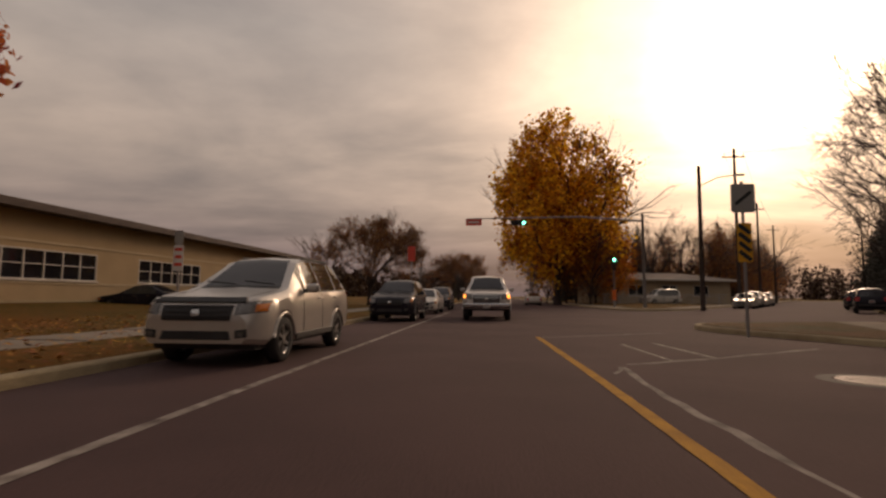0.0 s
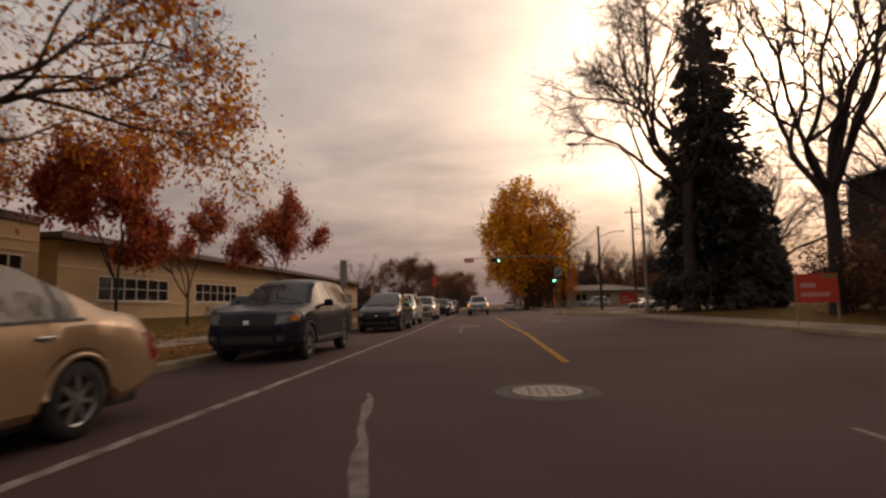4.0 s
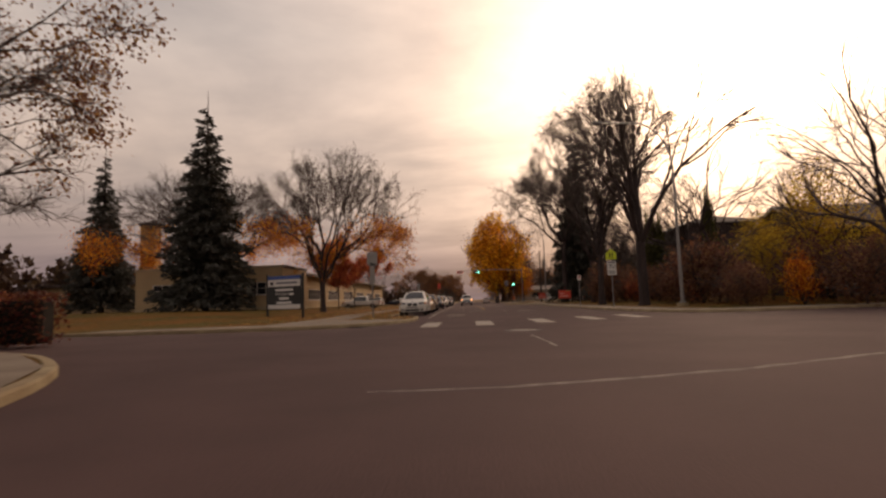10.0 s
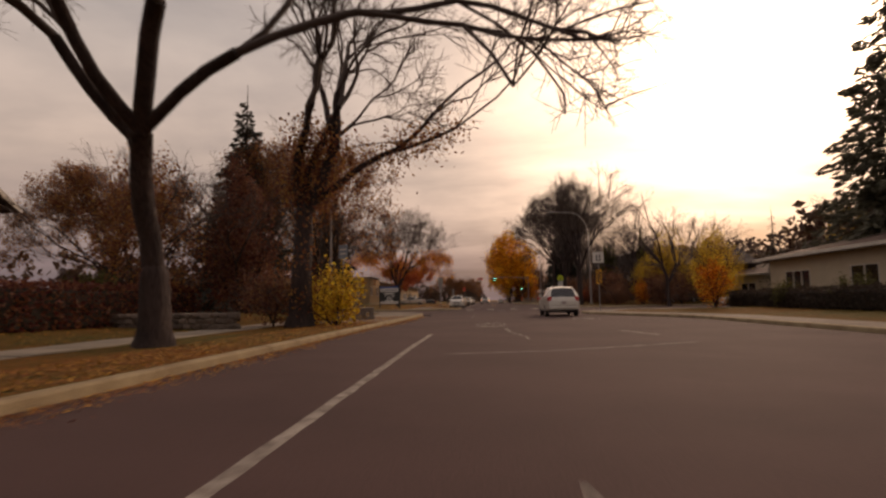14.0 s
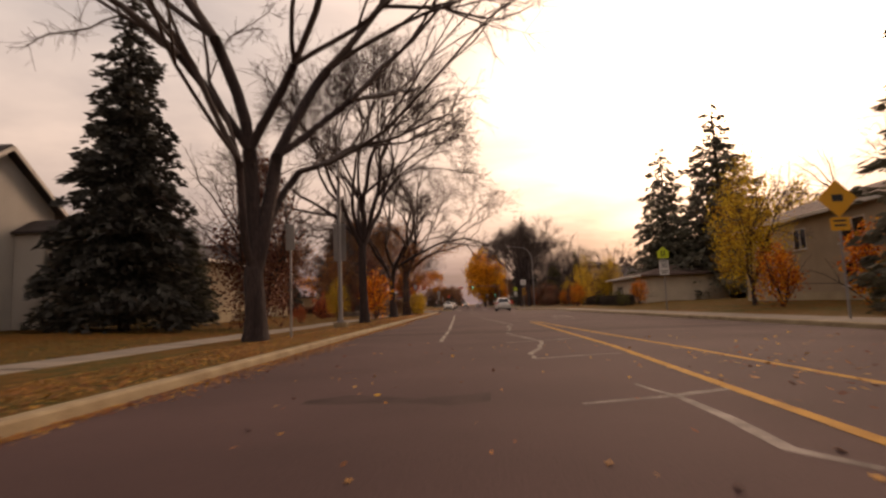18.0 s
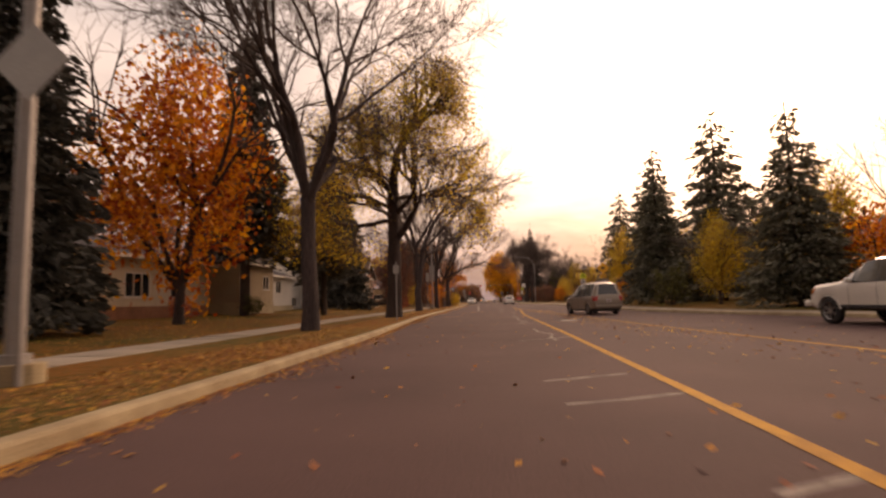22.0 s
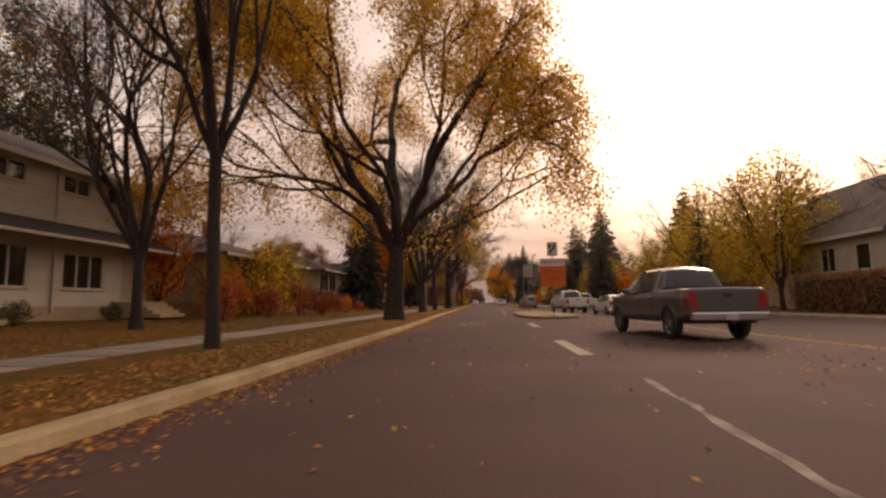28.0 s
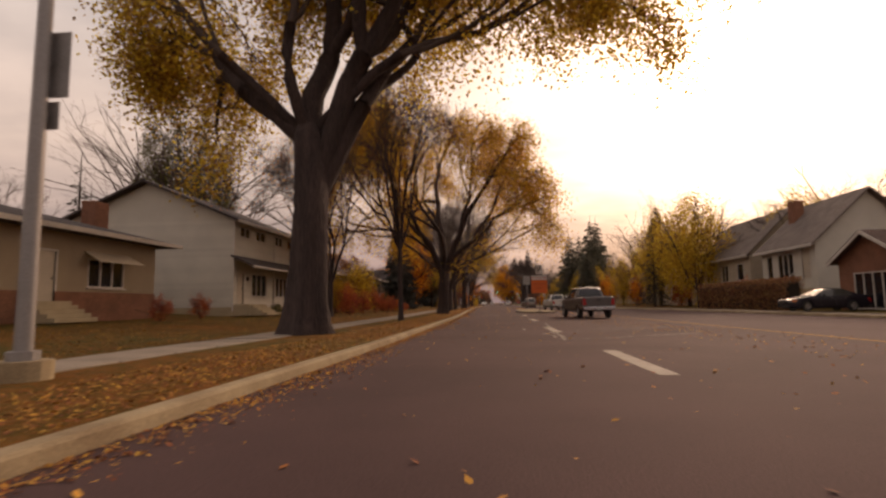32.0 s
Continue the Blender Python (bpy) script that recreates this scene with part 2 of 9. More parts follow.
GOLD = leaf_mat("golden_leaves", (0.80, 0.38, 0.03), 0.6)
RUST = leaf_mat("rust_red_leaves", (0.48, 0.11, 0.05), 0.5)
ORANGE = leaf_mat("orange_leaves", (0.68, 0.21, 0.02), 0.5)
OLIVE = leaf_mat("olive_yellow_leaves", (0.58, 0.36, 0.045), 0.66)
BROWN = leaf_mat("brown_leaves", (0.27, 0.105, 0.04))
SHRUBGREEN = leaf_mat("shrub_green_leaves", (0.10, 0.09, 0.025))


# ---------------------------------------------------------------- mesh helpers
def mesh(name, verts, faces, material, smooth=False):
    me = bpy.data.meshes.new(name)
    me.from_pydata([tuple(v) for v in verts], [], faces)
    if material:
        me.materials.append(material)
    if smooth:
        me.polygons.foreach_set("use_smooth", [True] * len(me.polygons))
    me.update()
    return me


def part(name, bm, material, parent=None, label="", smooth=False):
    """One mesh object under a thing or a part, from a bmesh or a finished mesh."""
    if isinstance(bm, bmesh.types.BMesh):
        me = bpy.data.meshes.new(name)
        bmesh.ops.recalc_face_normals(bm, faces=bm.faces[:])
        bm.to_mesh(me)
        bm.free()
        me.materials.append(material)
        if smooth:
            me.polygons.foreach_set("use_smooth", [True] * len(me.polygons))
    else:
        me = bm
    ob = new(name, me)
    if parent:
        ob.parent = parent
    if label:
        ob["label"] = label
    return ob


def thing(name, label, category, x=0, y=0, z=0, rz=0, group="", kind=""):
    ob = new(name)
    ob.empty_display_size = 0.3
    ob.matrix_basis = pose(x, y, z, 0, 0, rz)
    return tagged(ob, label, category, group, kind)


def box(sx, sy, sz, x=0, y=0, z=0, bev=0.0, m=None, bm=None):
    """A box whose underside is at z, bevelled; added to bm when given."""
    own = bm is None
    b = bmesh.new()
    bmesh.ops.create_cube(b, size=1.0, matrix=Matrix.Translation((x, y, z + sz / 2)) @ Matrix.Diagonal((sx, sy, sz, 1)))
    if bev:
        bmesh.ops.bevel(b, geom=b.edges[:], offset=bev, segments=1, affect="EDGES")
    if m:
        b.transform(m)
    if own:
        return b
    me = bpy.data.meshes.new("tmp")
    b.to_mesh(me)
    b.free()
    bm.from_mesh(me)
    bpy.data.meshes.remove(me)
    return bm


def cyl(r, h, x=0, y=0, z=0, seg=12, r2=None, m=None, bm=None):
    b = bm or bmesh.new()
    mm = Matrix.Translation((x, y, z + h / 2))
    if m:
        mm = m @ mm
    bmesh.ops.create_cone(b, cap_ends=True, segments=seg, radius1=r, radius2=r if r2 is None else r2, depth=h, matrix=mm)
    return b


def tubes(paths, sides):
    """Tapered tubes along point rows: list of (points, radii)."""
    V, F = [], []
    ang = np.arange(sides) * 2 * math.pi / sides
    ca, sa = np.cos(ang), np.sin(ang)
    for P, R in paths:
        P = np.asarray(P, float)
        n = len(P)
        T = np.gradient(P, axis=0)
        T /= np.linalg.norm(T, axis=1)[:, None] + 1e-9
        up = np.array([0.0, 0.0, 1.0]) if abs(T[0][2]) < 0.9 else np.array([1.0, 0.0, 0.0])
        A = np.cross(T, up)
        A /= np.linalg.norm(A, axis=1)[:, None] + 1e-9
        B = np.cross(T, A)
        base = len(V)
        ring = P[:, None] + np.asarray(R)[:, None, None] * (A[:, None] * ca[None, :, None] + B[:, None] * sa[None, :, None])
        V.extend(map(tuple, ring.reshape(-1, 3)))
        for i in range(n - 1):
            a, b = base + i * sides, base + (i + 1) * sides
            for k in range(sides):
                k2 = (k + 1) % sides
                F.append((a + k, b + k, b + k2, a + k2))
        if sides > 4:
            F.append(tuple(range(base + (n - 1) * sides, base + n * sides)))
    return V, F


def tube_part(name, paths, sides, material, parent, label=""):
    V, F = tubes(paths, sides)
    return part(name, mesh(name, V, F, material, True), None, parent, label)

# ---------------------------------------------------------------- road, kerbs and ground
KERB_LEFT = [(-5.35, 240), (-5.35, -40.8), (-4.9, -41.8), (-3.4, -43.6), (-3.0, -45.5), (-2.95, -49), (-3.5, -51.5), (-4.7, -53.9), (-7.5, -55), (-14, -55.2), (-60, -53)]
KERB_LEFT_SOUTH = [(-60, -62), (-16, -62.6), (-10, -64.3), (-6.8, -67.3), (-4.8, -71), (-4.2, -74.5), (-4.25, -90), (-4.25, -155), (-3.6, -170), (-3.4, -190), (-3.05, -206), (-2.85, -216), (-2.95, -240), (-3.25, -252), (-3.25, -300)]
KERB_RIGHT_MID = [(18.5, -300), (18, -215), (17.5, -190), (15.5, -176), (13, -164), (10.8, -156), (10.1, -149), (10.2, -84), (8, -79), (6.6, -75), (7, -71.5), (9.5, -68), (16, -66.5), (60, -62)]
KERB_RIGHT_NORTH = [(60, -44), (20, -47.8), (12, -49), (10.2, -45), (9.5, -38), (9.4, 3), (8.3, 7.4), (7.1, 10.6), (6.1, 12.8), (5.9, 15), (6.8, 16.6), (9.6, 17.5), (15.5, 19), (117.7, 190)]
KERB_GORE = [(102.9, 190), (15.0, 40.5), (12, 37), (9.2, 37), (8.6, 42), (8.6, 240)]


def smooth_line(pts, step=0.9):
    """Points along a line, with the corners rounded."""
    P = [Vector((*p, 0)) for p in pts]
    for _ in range(2):
        Q = [P[0]]
        for a, b in zip(P, P[1:]):
            d = min(0.25, 1.2 / max((b - a).length, 0.01))
            Q += [a.lerp(b, d), b.lerp(a, d)]
        P = Q + [P[-1]]
    return P


def road_mesh():
    bm = bmesh.new()
    pts = []
    for line in (KERB_LEFT, KERB_LEFT_SOUTH, KERB_RIGHT_MID, KERB_RIGHT_NORTH, KERB_GORE):
        pts += smooth_line(line)
    vs = [bm.verts.new((p.x, p.y, 0)) for p in pts]
    f = bm.faces.new(vs)
    bmesh.ops.triangulate(bm, faces=[f])
    for f in bm.faces:
        if f.normal.z < 0:
            f.normal_flip()
    me = bpy.data.meshes.new("road")
    bm.to_mesh(me)
    bm.free()
    me.materials.append(ASPHALT)
    return pts, me


ring_pts, road_me = road_mesh()
tagged(new("road", road_me), "brown-grey worn asphalt street with sealed cracks", "road", kind="structure")
RING = np.array([(p.x, p.y) for p in ring_pts])


def in_ring(px, py):
    inside = np.zeros(px.shape, bool)
    a, b = RING, np.roll(RING, -1, 0)
    for (x1, y1), (x2, y2) in zip(a, b):
        hit = ((y1 > py) != (y2 > py)) & (px < (x2 - x1) * (py - y1) / (y2 - y1 + 1e-12) + x1)
        inside ^= hit
    return inside


def ring_dist(px, py):
    best = np.full(px.shape, 1e9)
    a, b = RING, np.roll(RING, -1, 0)
    for p, q in zip(a, b):
        d = q - p
        t = np.clip(((px - p[0]) * d[0] + (py - p[1]) * d[1]) / (d @ d + 1e-9), 0, 1)
        best = np.minimum(best, np.hypot(px - p[0] - t * d[0], py - p[1] - t * d[1]))
    return best


def lawn_height(px, py):
    """Height of the ground beside the street."""
    px, py = np.asarray(px, float), np.asarray(py, float)
    d = np.where(in_ring(px, py), 0.0, ring_dist(px, py))
    left = 0.115 + 0.045 * np.clip(d - 6.5, 0, 14)
    right = 0.115 + 0.035 * np.clip(d - 3, 0, 12)
    z = np.where(px < 0, left, right)
    z = z + 0.03 * np.sin(px * 0.9 + 1.3) * np.sin(py * 0.7) * np.clip((d - 7) / 4, 0, 1)
    return np.where(d < 1.1, -0.06, z)


def gz(x, y):
    return float(lawn_height(np.array([x]), np.array([y]))[0])


def ground():
    xs = np.concatenate([[-3000, -900, -400, -200, -120, -90], np.arange(-64, -30, 3), np.arange(-30, 36, 0.9), np.arange(37, 124, 3), [140, 170, 200, 400, 900, 3000]])
    ys = np.concatenate([[-3000, -1200, -600, -400, -340], np.arange(-300, 64, 1.0), np.arange(66, 196, 3.5), [230, 260, 400, 700, 1200, 3000]])
    X, Y = np.meshgrid(xs, ys)
    Z = lawn_height(X.ravel(), Y.ravel())
    V = np.stack([X.ravel(), Y.ravel(), Z], 1)
    n, m = len(ys), len(xs)
    F = [(j * m + i, j * m + i + 1, (j + 1) * m + i + 1, (j + 1) * m + i) for j in range(n - 1) for i in range(m - 1)]
    tagged(new("ground", mesh("ground", V, F, GROUND, True)), "autumn lawn ground strewn with fallen leaves", "ground", kind="structure")


def ground_material():
    m = bpy.data.materials.new("lawn_with_fallen_leaves")
    m.use_nodes = True
    nt = m.node_tree
    N, L = nt.nodes.new, nt.links.new
    b = nt.nodes["Principled BSDF"]
    b.inputs["Roughness"].default_value = 0.95
    b.inputs["Specular IOR Level"].default_value = 0.15
    tc = N("ShaderNodeTexCoord")
    out = []
    for sc, det in ((0.16, 4), (3.0, 5), (34.0, 3)):
        n = N("ShaderNodeTexNoise")
        n.inputs["Scale"].default_value, n.inputs["Detail"].default_value = sc, det
        L(tc.outputs["Object"], n.inputs[0])
        out.append(n.outputs[0])
    vor = N("ShaderNodeTexVoronoi")
    vor.inputs["Scale"].default_value = 11
    L(tc.outputs["Object"], vor.inputs[0])

    def rng(src, a, b2, c, d):
        r = N("ShaderNodeMapRange")
        for i, v in zip((1, 2, 3, 4), (a, b2, c, d)):
            r.inputs[i].default_value = v
        L(src, r.inputs[0])
        return r.outputs[0]

    def mix(f, a, c):
        n = N("ShaderNodeMix")
        n.data_type = "RGBA"
        L(f, n.inputs["Factor"])
        for k, v in (("A", a), ("B", c)):
            if isinstance(v, tuple):
                n.inputs[k].default_value = (*v, 1)
            else:
                L(v, n.inputs[k])
        return n.outputs["Result"]

    green = mix(rng(out[1], 0.35, 0.65, 0, 1), (0.072, 0.064, 0.013), (0.145, 0.092, 0.02))
    leaves = mix(rng(out[2], 0.35, 0.65, 0, 1), (0.34, 0.105, 0.016), (0.18, 0.060, 0.012))
    add = N("ShaderNodeMath")
    add.operation = "ADD"
    L(rng(out[0], 0.35, 0.65, -0.1, 0.75), add.inputs[0])
    L(rng(out[1], 0.3, 0.7, -0.2, 0.35), add.inputs[1])
    amount = N("ShaderNodeMath")
    amount.operation, amount.use_clamp = "MULTIPLY", True
    L(add.outputs[0], amount.inputs[0])
    L(rng(vor.outputs["Distance"], 0.2, 0.5, 1.4, 0.5), amount.inputs[1])
    L(mix(amount.outputs[0], green, leaves), b.inputs["Base Color"])
    bp = N("ShaderNodeBump")
    bp.inputs["Strength"].default_value, bp.inputs["Distance"].default_value = 1.0, 0.05
    L(out[2], bp.inputs["Height"])
    L(bp.outputs[0], b.inputs["Normal"])
    return m


GROUND = ground_material()
ground()


def strip(name, line, a, b, z, material, label, cat, up=0.0, kind="structure"):
    """A band beside a kerb line, from a to b metres outwards; the line runs with the road on its left side or right by sign."""
    P = line
    V, F = [], []
    for i, p in enumerate(P):
        d = (P[min(i + 1, len(P) - 1)] - P[max(i - 1, 0)]).normalized()
        n = Vector((d.y, -d.x, 0))
        V += [p + n * a + Vector((0, 0, z)), p + n * b + Vector((0, 0, z + up))]
        if i:
            k = 2 * i
            F.append((k - 2, k - 1, k + 1, k))
    return tagged(new(name, mesh(name, V, F, material)), label, cat, kind=kind)


def kerb(name, line, h=0.14, w=0.2):
    """Kerb stones as real steps with a rounded lip, standing outwards of the road edge."""
    V, F = [], []
    prof = [(-0.02, -0.05), (0.0, h - 0.03), (0.03, h), (w, h), (w, -0.05)]
    for i, p in enumerate(line):
        d = (line[min(i + 1, len(line) - 1)] - line[max(i - 1, 0)]).normalized()
        n = Vector((d.y, -d.x, 0))
        for o, z in prof:
            V.append(p + n * o + Vector((0, 0, z)))
        if i:
            k = 5 * i
            F += [(k - 5 + j, k - 4 + j, k + 1 + j, k + j) for j in range(4)]
    me = mesh(name, V, F, CONCRETE)
    return tagged(new(name, me), "weathered light concrete kerb along the street", "kerb", kind="structure")


def dense(line, step=1.0):
    out = [line[0]]
    for a, b in zip(line, line[1:]):
        n = max(1, int((b - a).length / step)) if abs(a.y) < 310 and abs(b.y) < 310 else 1
        out += [a.lerp(b, (i + 1) / n) for i in range(n)]
    return out


kerb_no = 0
for line in (KERB_LEFT, KERB_LEFT_SOUTH, KERB_RIGHT_MID, KERB_RIGHT_NORTH, KERB_GORE):
    kerb_no += 1
    L0 = smooth_line(line)
    # outward is to the right-hand side of the ring's direction
    kerb(f"kerb_{kerb_no}", [p for p in L0])
    left_side = line in (KERB_LEFT, KERB_LEFT_SOUTH)
    if left_side:
        strip(f"verge_{kerb_no}", L0, 0.2, 2.2, 0.125, GROUND, "leaf-strewn grass verge beside the kerb", "verge", up=0.005)
    else:
        if line is KERB_RIGHT_NORTH:
            L0 = [p for p in L0 if p.y < 4.5]
        strip(f"pavement_{kerb_no}", L0, 0.2, 2.2, 0.13, WALKWAY, "pale concrete pavement beside the kerb", "pavement", up=0.01)
        strip(f"verge_{kerb_no}", L0, 2.2, 4.2, 0.14, GROUND, "brown grass edge beyond the pavement", "verge", up=0.03)


def left_x(y):
    P = KERB_LEFT_SOUTH[3:] if y < -67 else KERB_LEFT[:8]
    ys, xs = [p[1] for p in P], [p[0] for p in P]
    return float(np.interp(-y, [-v for v in ys], xs))


def sidewalk(y0, y1, off0, off1, width, first):
    """Concrete sidewalk slabs along the left side, each a slab with open joints."""
    n = int(abs(y1 - y0) / 1.5)
    ob = first
    for i in range(n):
        y = y0 + (y1 - y0) * (i + 0.5) / n
        o = off0 + (off1 - off0) * (i + 0.5) / n
        x = left_x(y) - o
        s = new("slab", SLAB)
        s.parent = ob
        s.matrix_basis = pose(x - width / 2, y, max(gz(x - width / 2, y), 0.1) + random.uniform(0.015, 0.03), random.uniform(-0.5, 0.5), random.uniform(-0.5, 0.5), 0) @ Matrix.Diagonal((width / 1.5, 1, 1, 1))


sb = box(1.5, 1.475, 0.1, z=-0.1, bev=0.015)
SLAB = bpy.data.meshes.new("slab")
sb.to_mesh(SLAB)
sb.free()
SLAB.materials.append(mat("sidewalk_slab", (0.29, 0.235, 0.18), 0.9, 0.2, 0.8, 50, 0.25, col2=(0.21, 0.17, 0.13), obj=0.12))
sw = thing("sidewalk_south", "pale concrete sidewalk of separate slabs", "sidewalk", kind="structure")
sidewalk(-84, -160, 3.9, 3.9, 1.6, sw)
sidewalk(-160, -285, 3.9, 3.2, 1.5, sw)
sw = thing("sidewalk_north", "pale concrete sidewalk of separate slabs by the school", "sidewalk", kind="structure")
sidewalk(40, -40, 2.6, 2.6, 1.7, sw)

# corner aprons of concrete
def polygon(name, pts, z, material, label, cat):
    V = [(x, y, z) for x, y in pts]
    me = mesh(name, V, [tuple(range(len(V)))], material)
    me.flip_normals() if me.polygons[0].normal.z < 0 else None
    return tagged(new(name, me), label, cat, kind="structure")


polygon("pavement_corner_school", [(-3.25, -49.2), (-3.75, -51.5), (-5, -53.6), (-7.6, -54.7), (-16, -54.9), (-16, -53.3), (-9.3, -52.6), (-8.9, -40), (-7.2, -40), (-6.6, -48)], 0.146, WALKWAY, "concrete pavement corner by the school lawn", "pavement")
polygon("pavement_corner_bus_stop", [(-4.45, -88), (-4.45, -74.5), (-4.85, -71.2), (-7.0, -67.6), (-10.1, -64.6), (-16, -62.9), (-16, -64.4), (-10.6, -66.3), (-8.3, -69.5), (-7.6, -74), (-7.4, -88)], 0.146, WALKWAY, "concrete pavement corner at the bus stop", "pavement")

polygon("grass_corner", [(6.4, 13), (6.2, 15), (7.0, 16.3), (9.7, 17.2), (15.6, 18.7), (25, 34.4), (30, 34.4), (16, 14), (14, 5), (11.5, 4.2), (9.4, 4.2), (8.6, 7.4), (7.4, 10.7)], 0.154, GRASS, "worn autumn grass on the rounded corner", "lawn")
polygon("pavement_corner_side", [(9.7, 4), (11.5, 4), (11.3, 8), (11.7, 12), (13.4, 18.1), (11.8, 17.7), (9.9, 12.4), (9.5, 8)], 0.162, WALKWAY, "concrete pavement curving round the corner", "pavement")

# ---------------------------------------------------------------- paint on the road
PAINT_Z = 0.005


def ribbon(name, pts, w, material, label, cat="road marking", z=PAINT_Z, ragged=0.0, kind="structure", group=""):
    P = [Vector((x, y, 0)) for x, y in pts]
    if ragged:
        P = dense(P, 0.35)
    V, F = [], []
    rnd = random.Random(len(P) * 7 + int(P[0].y * 10))
    for i, p in enumerate(P):
        d = (P[min(i + 1, len(P) - 1)] - P[max(i - 1, 0)])
        d.normalize()
        n = Vector((d.y, -d.x, 0))
        k = w / 2 * (1 + rnd.uniform(-ragged, ragged))
        s = n * rnd.uniform(-ragged, ragged) * w * 0.6
        V += [p + s + n * k + Vector((0, 0, z)), p + s - n * k + Vector((0, 0, z))]
        if i:
            j = 2 * i
            F.append((j - 2, j - 1, j + 1, j))
    me = mesh(name, V, F, material)
    if me.polygons[0].normal.z < 0:
        me.flip_normals()
    return tagged(new(name, me), label, cat, group=group, kind=kind)


ribbon("parking_line", [(-3.1, 30), (-2.95, 2.6), (-2.75, -12), (-2.75, -32), (-2.5, -45)], 0.12, WHITE_LINE, "worn white line between lane and parked cars", ragged=0.08)
ribbon("centre_line", [(0.78, 10.8), (0.98, 4.4), (1.06, 0.4), (1.22, -8.9), (1.42, -13.6), (1.42, -23)], 0.13, YELLOW_LINE, "worn yellow centre line", ragged=0.06)
ribbon("centre_line", [(3.08, -122), (2.95, -138), (2.25, -152), (2.05, -170), (1.78, -184), (1.62, -193.2)], 0.14, YELLOW_LINE, "worn yellow centre line", ragged=0.06)
ribbon("median_line", [(3.4, -122), (3.55, -128), (4.1, -139), (4.5, -152), (5.4, -168), (6.2, -177), (6.9, -203), (7.6, -211), (8.5, -241), (9.3, -275)], 0.13, YELLOW_LINE, "thin yellow line along the median", ragged=0.08)
ribbon("lane_line", [(-1.45, -95), (-1.4, -99.5), (-1.15, -112), (-0.93, -127.8)], 0.13, WHITE_LINE, "worn white lane line", ragged=0.08)
for a in ((-128.6, -131.4), (-131.9, -134.9)):
    ribbon("lane_dash", [(-0.94, a[0]), (-0.93, a[1])], 0.12, WHITE_LINE, "short white lane dash", group="lane dashes", ragged=0.06)
for y, x in ((-210.0, 2.15), (-221.2, 2.0), (-232.3, 1.85), (-243.0, 2.05), (-253.8, 2.1), (-264.6, 2.2)):
    ribbon("lane_dash", [(x, y), (x + 0.02, y - 3.75)], 0.29, FRESH_LINE, "broad white lane dash", group="lane dashes", ragged=0.04)
for x, y in ((-1.75, -53.4), (0.48, -53.1), (3.0, -52.2), (5.4, -50.9), (7.6, -49.9)):
    ribbon("crosswalk_bar", [(x, y + 2.05), (x + 0.02, y - 2.05)], 0.72, FRESH_LINE, "white painted crosswalk bar on asphalt", "crosswalk", group="crosswalk bars", ragged=0.03)


def sharrow(x, y, rz, worn, drop=0.0):
    """Bicycle symbol with a double chevron; the tip points along local -y."""
    t = thing("bicycle_marking", "worn white painted bicycle symbol with double chevron" if worn else "white painted bicycle symbol with double chevron", "road marking", x, y, PAINT_Z, rz, group="bicycle markings")
    pm = WHITE_LINE if worn else FRESH_LINE

    def ring(name, cx, cy, rx, ry, w):
        V, F = [], []
        n = 28
        for i in range(n):
            a = 2 * math.pi * i / n
            V += [(cx + rx * math.cos(a), cy + ry * math.sin(a), 0), (cx + (rx - w) * math.cos(a), cy + (ry - w * 1.6) * math.sin(a), 0)]
        for i in range(n):
            j = (i + 1) % n
            if worn and i in (3, 17, 18):
                continue
            F.append((2 * i, 2 * j, 2 * j + 1, 2 * i + 1))
        part(name, mesh(name, V, F, pm), None, t)

    lift = itertools.count(1)

    def bar(name, x1, y1, x2, y2, w):
        zl = 0.0004 * next(lift)
        d = Vector((x2 - x1, y2 - y1, 0)).normalized()
        n = Vector((-d.y, d.x, 0)) * w / 2
        a, b = Vector((x1, y1, zl)), Vector((x2, y2, zl))
        part(name, mesh(name, [a + n, b + n, b - n, a - n], [(3, 2, 1, 0)], pm), None, t)

    ring("wheel", -0.36, 0.62, 0.27, 0.78, 0.06)
    ring("wheel", 0.36, 0.62, 0.27, 0.78, 0.06)
    bar("frame_bar", -0.36, 0.7, -0.12, 1.25, 0.06)
    bar("frame_bar", -0.12, 1.25, 0.25, 1.3, 0.06)
    bar("frame_bar", 0.0, 0.45, 0.27, 1.35, 0.06)
    bar("frame_bar", -0.14, 1.35, 0.0, 0.45, 0.06)
    bar("frame_bar", 0.36, 0.7, 0.24, 1.45, 0.06)
    bar("frame_bar", -0.36, 0.6, 0.0, 0.42, 0.06)
    bar("saddle", -0.22, 1.4, -0.04, 1.42, 0.09)
    for o in (-drop, -0.42 - drop):
        bar("chevron_arm", -0.6, -0.5 + o, 0.02, -1.2 + o, 0.145)
        bar("chevron_arm", 0.6, -0.5 + o, -0.02, -1.2 + o, 0.145)
    return t


sharrow(-0.85, -6.9, 2, True)
sharrow(-1.05, -40.3, 1, False)
sharrow(0.38, -89.0, 0, True, 0.42)
sharrow(-1.15, -189.6, -1, True)
sharrow(-0.52, -210.2, -1, True)
sharrow(3.9, -1.6, 180, True)
sharrow(4.3, -33.4, 180, True)
sharrow(5.2, -83.4, 180, True)
sharrow(6.1, -114.2, 180, True)


CRACK_NO = itertools.count()


def crack(*pts):
    lift = 0.0018 + 0.0003 * (next(CRACK_NO) % 9)
    ribbon("sealed_crack", pts, 0.088, TAR, "pale sealed crack in the asphalt", "crack", z=lift, ragged=0.5, group="sealed cracks")


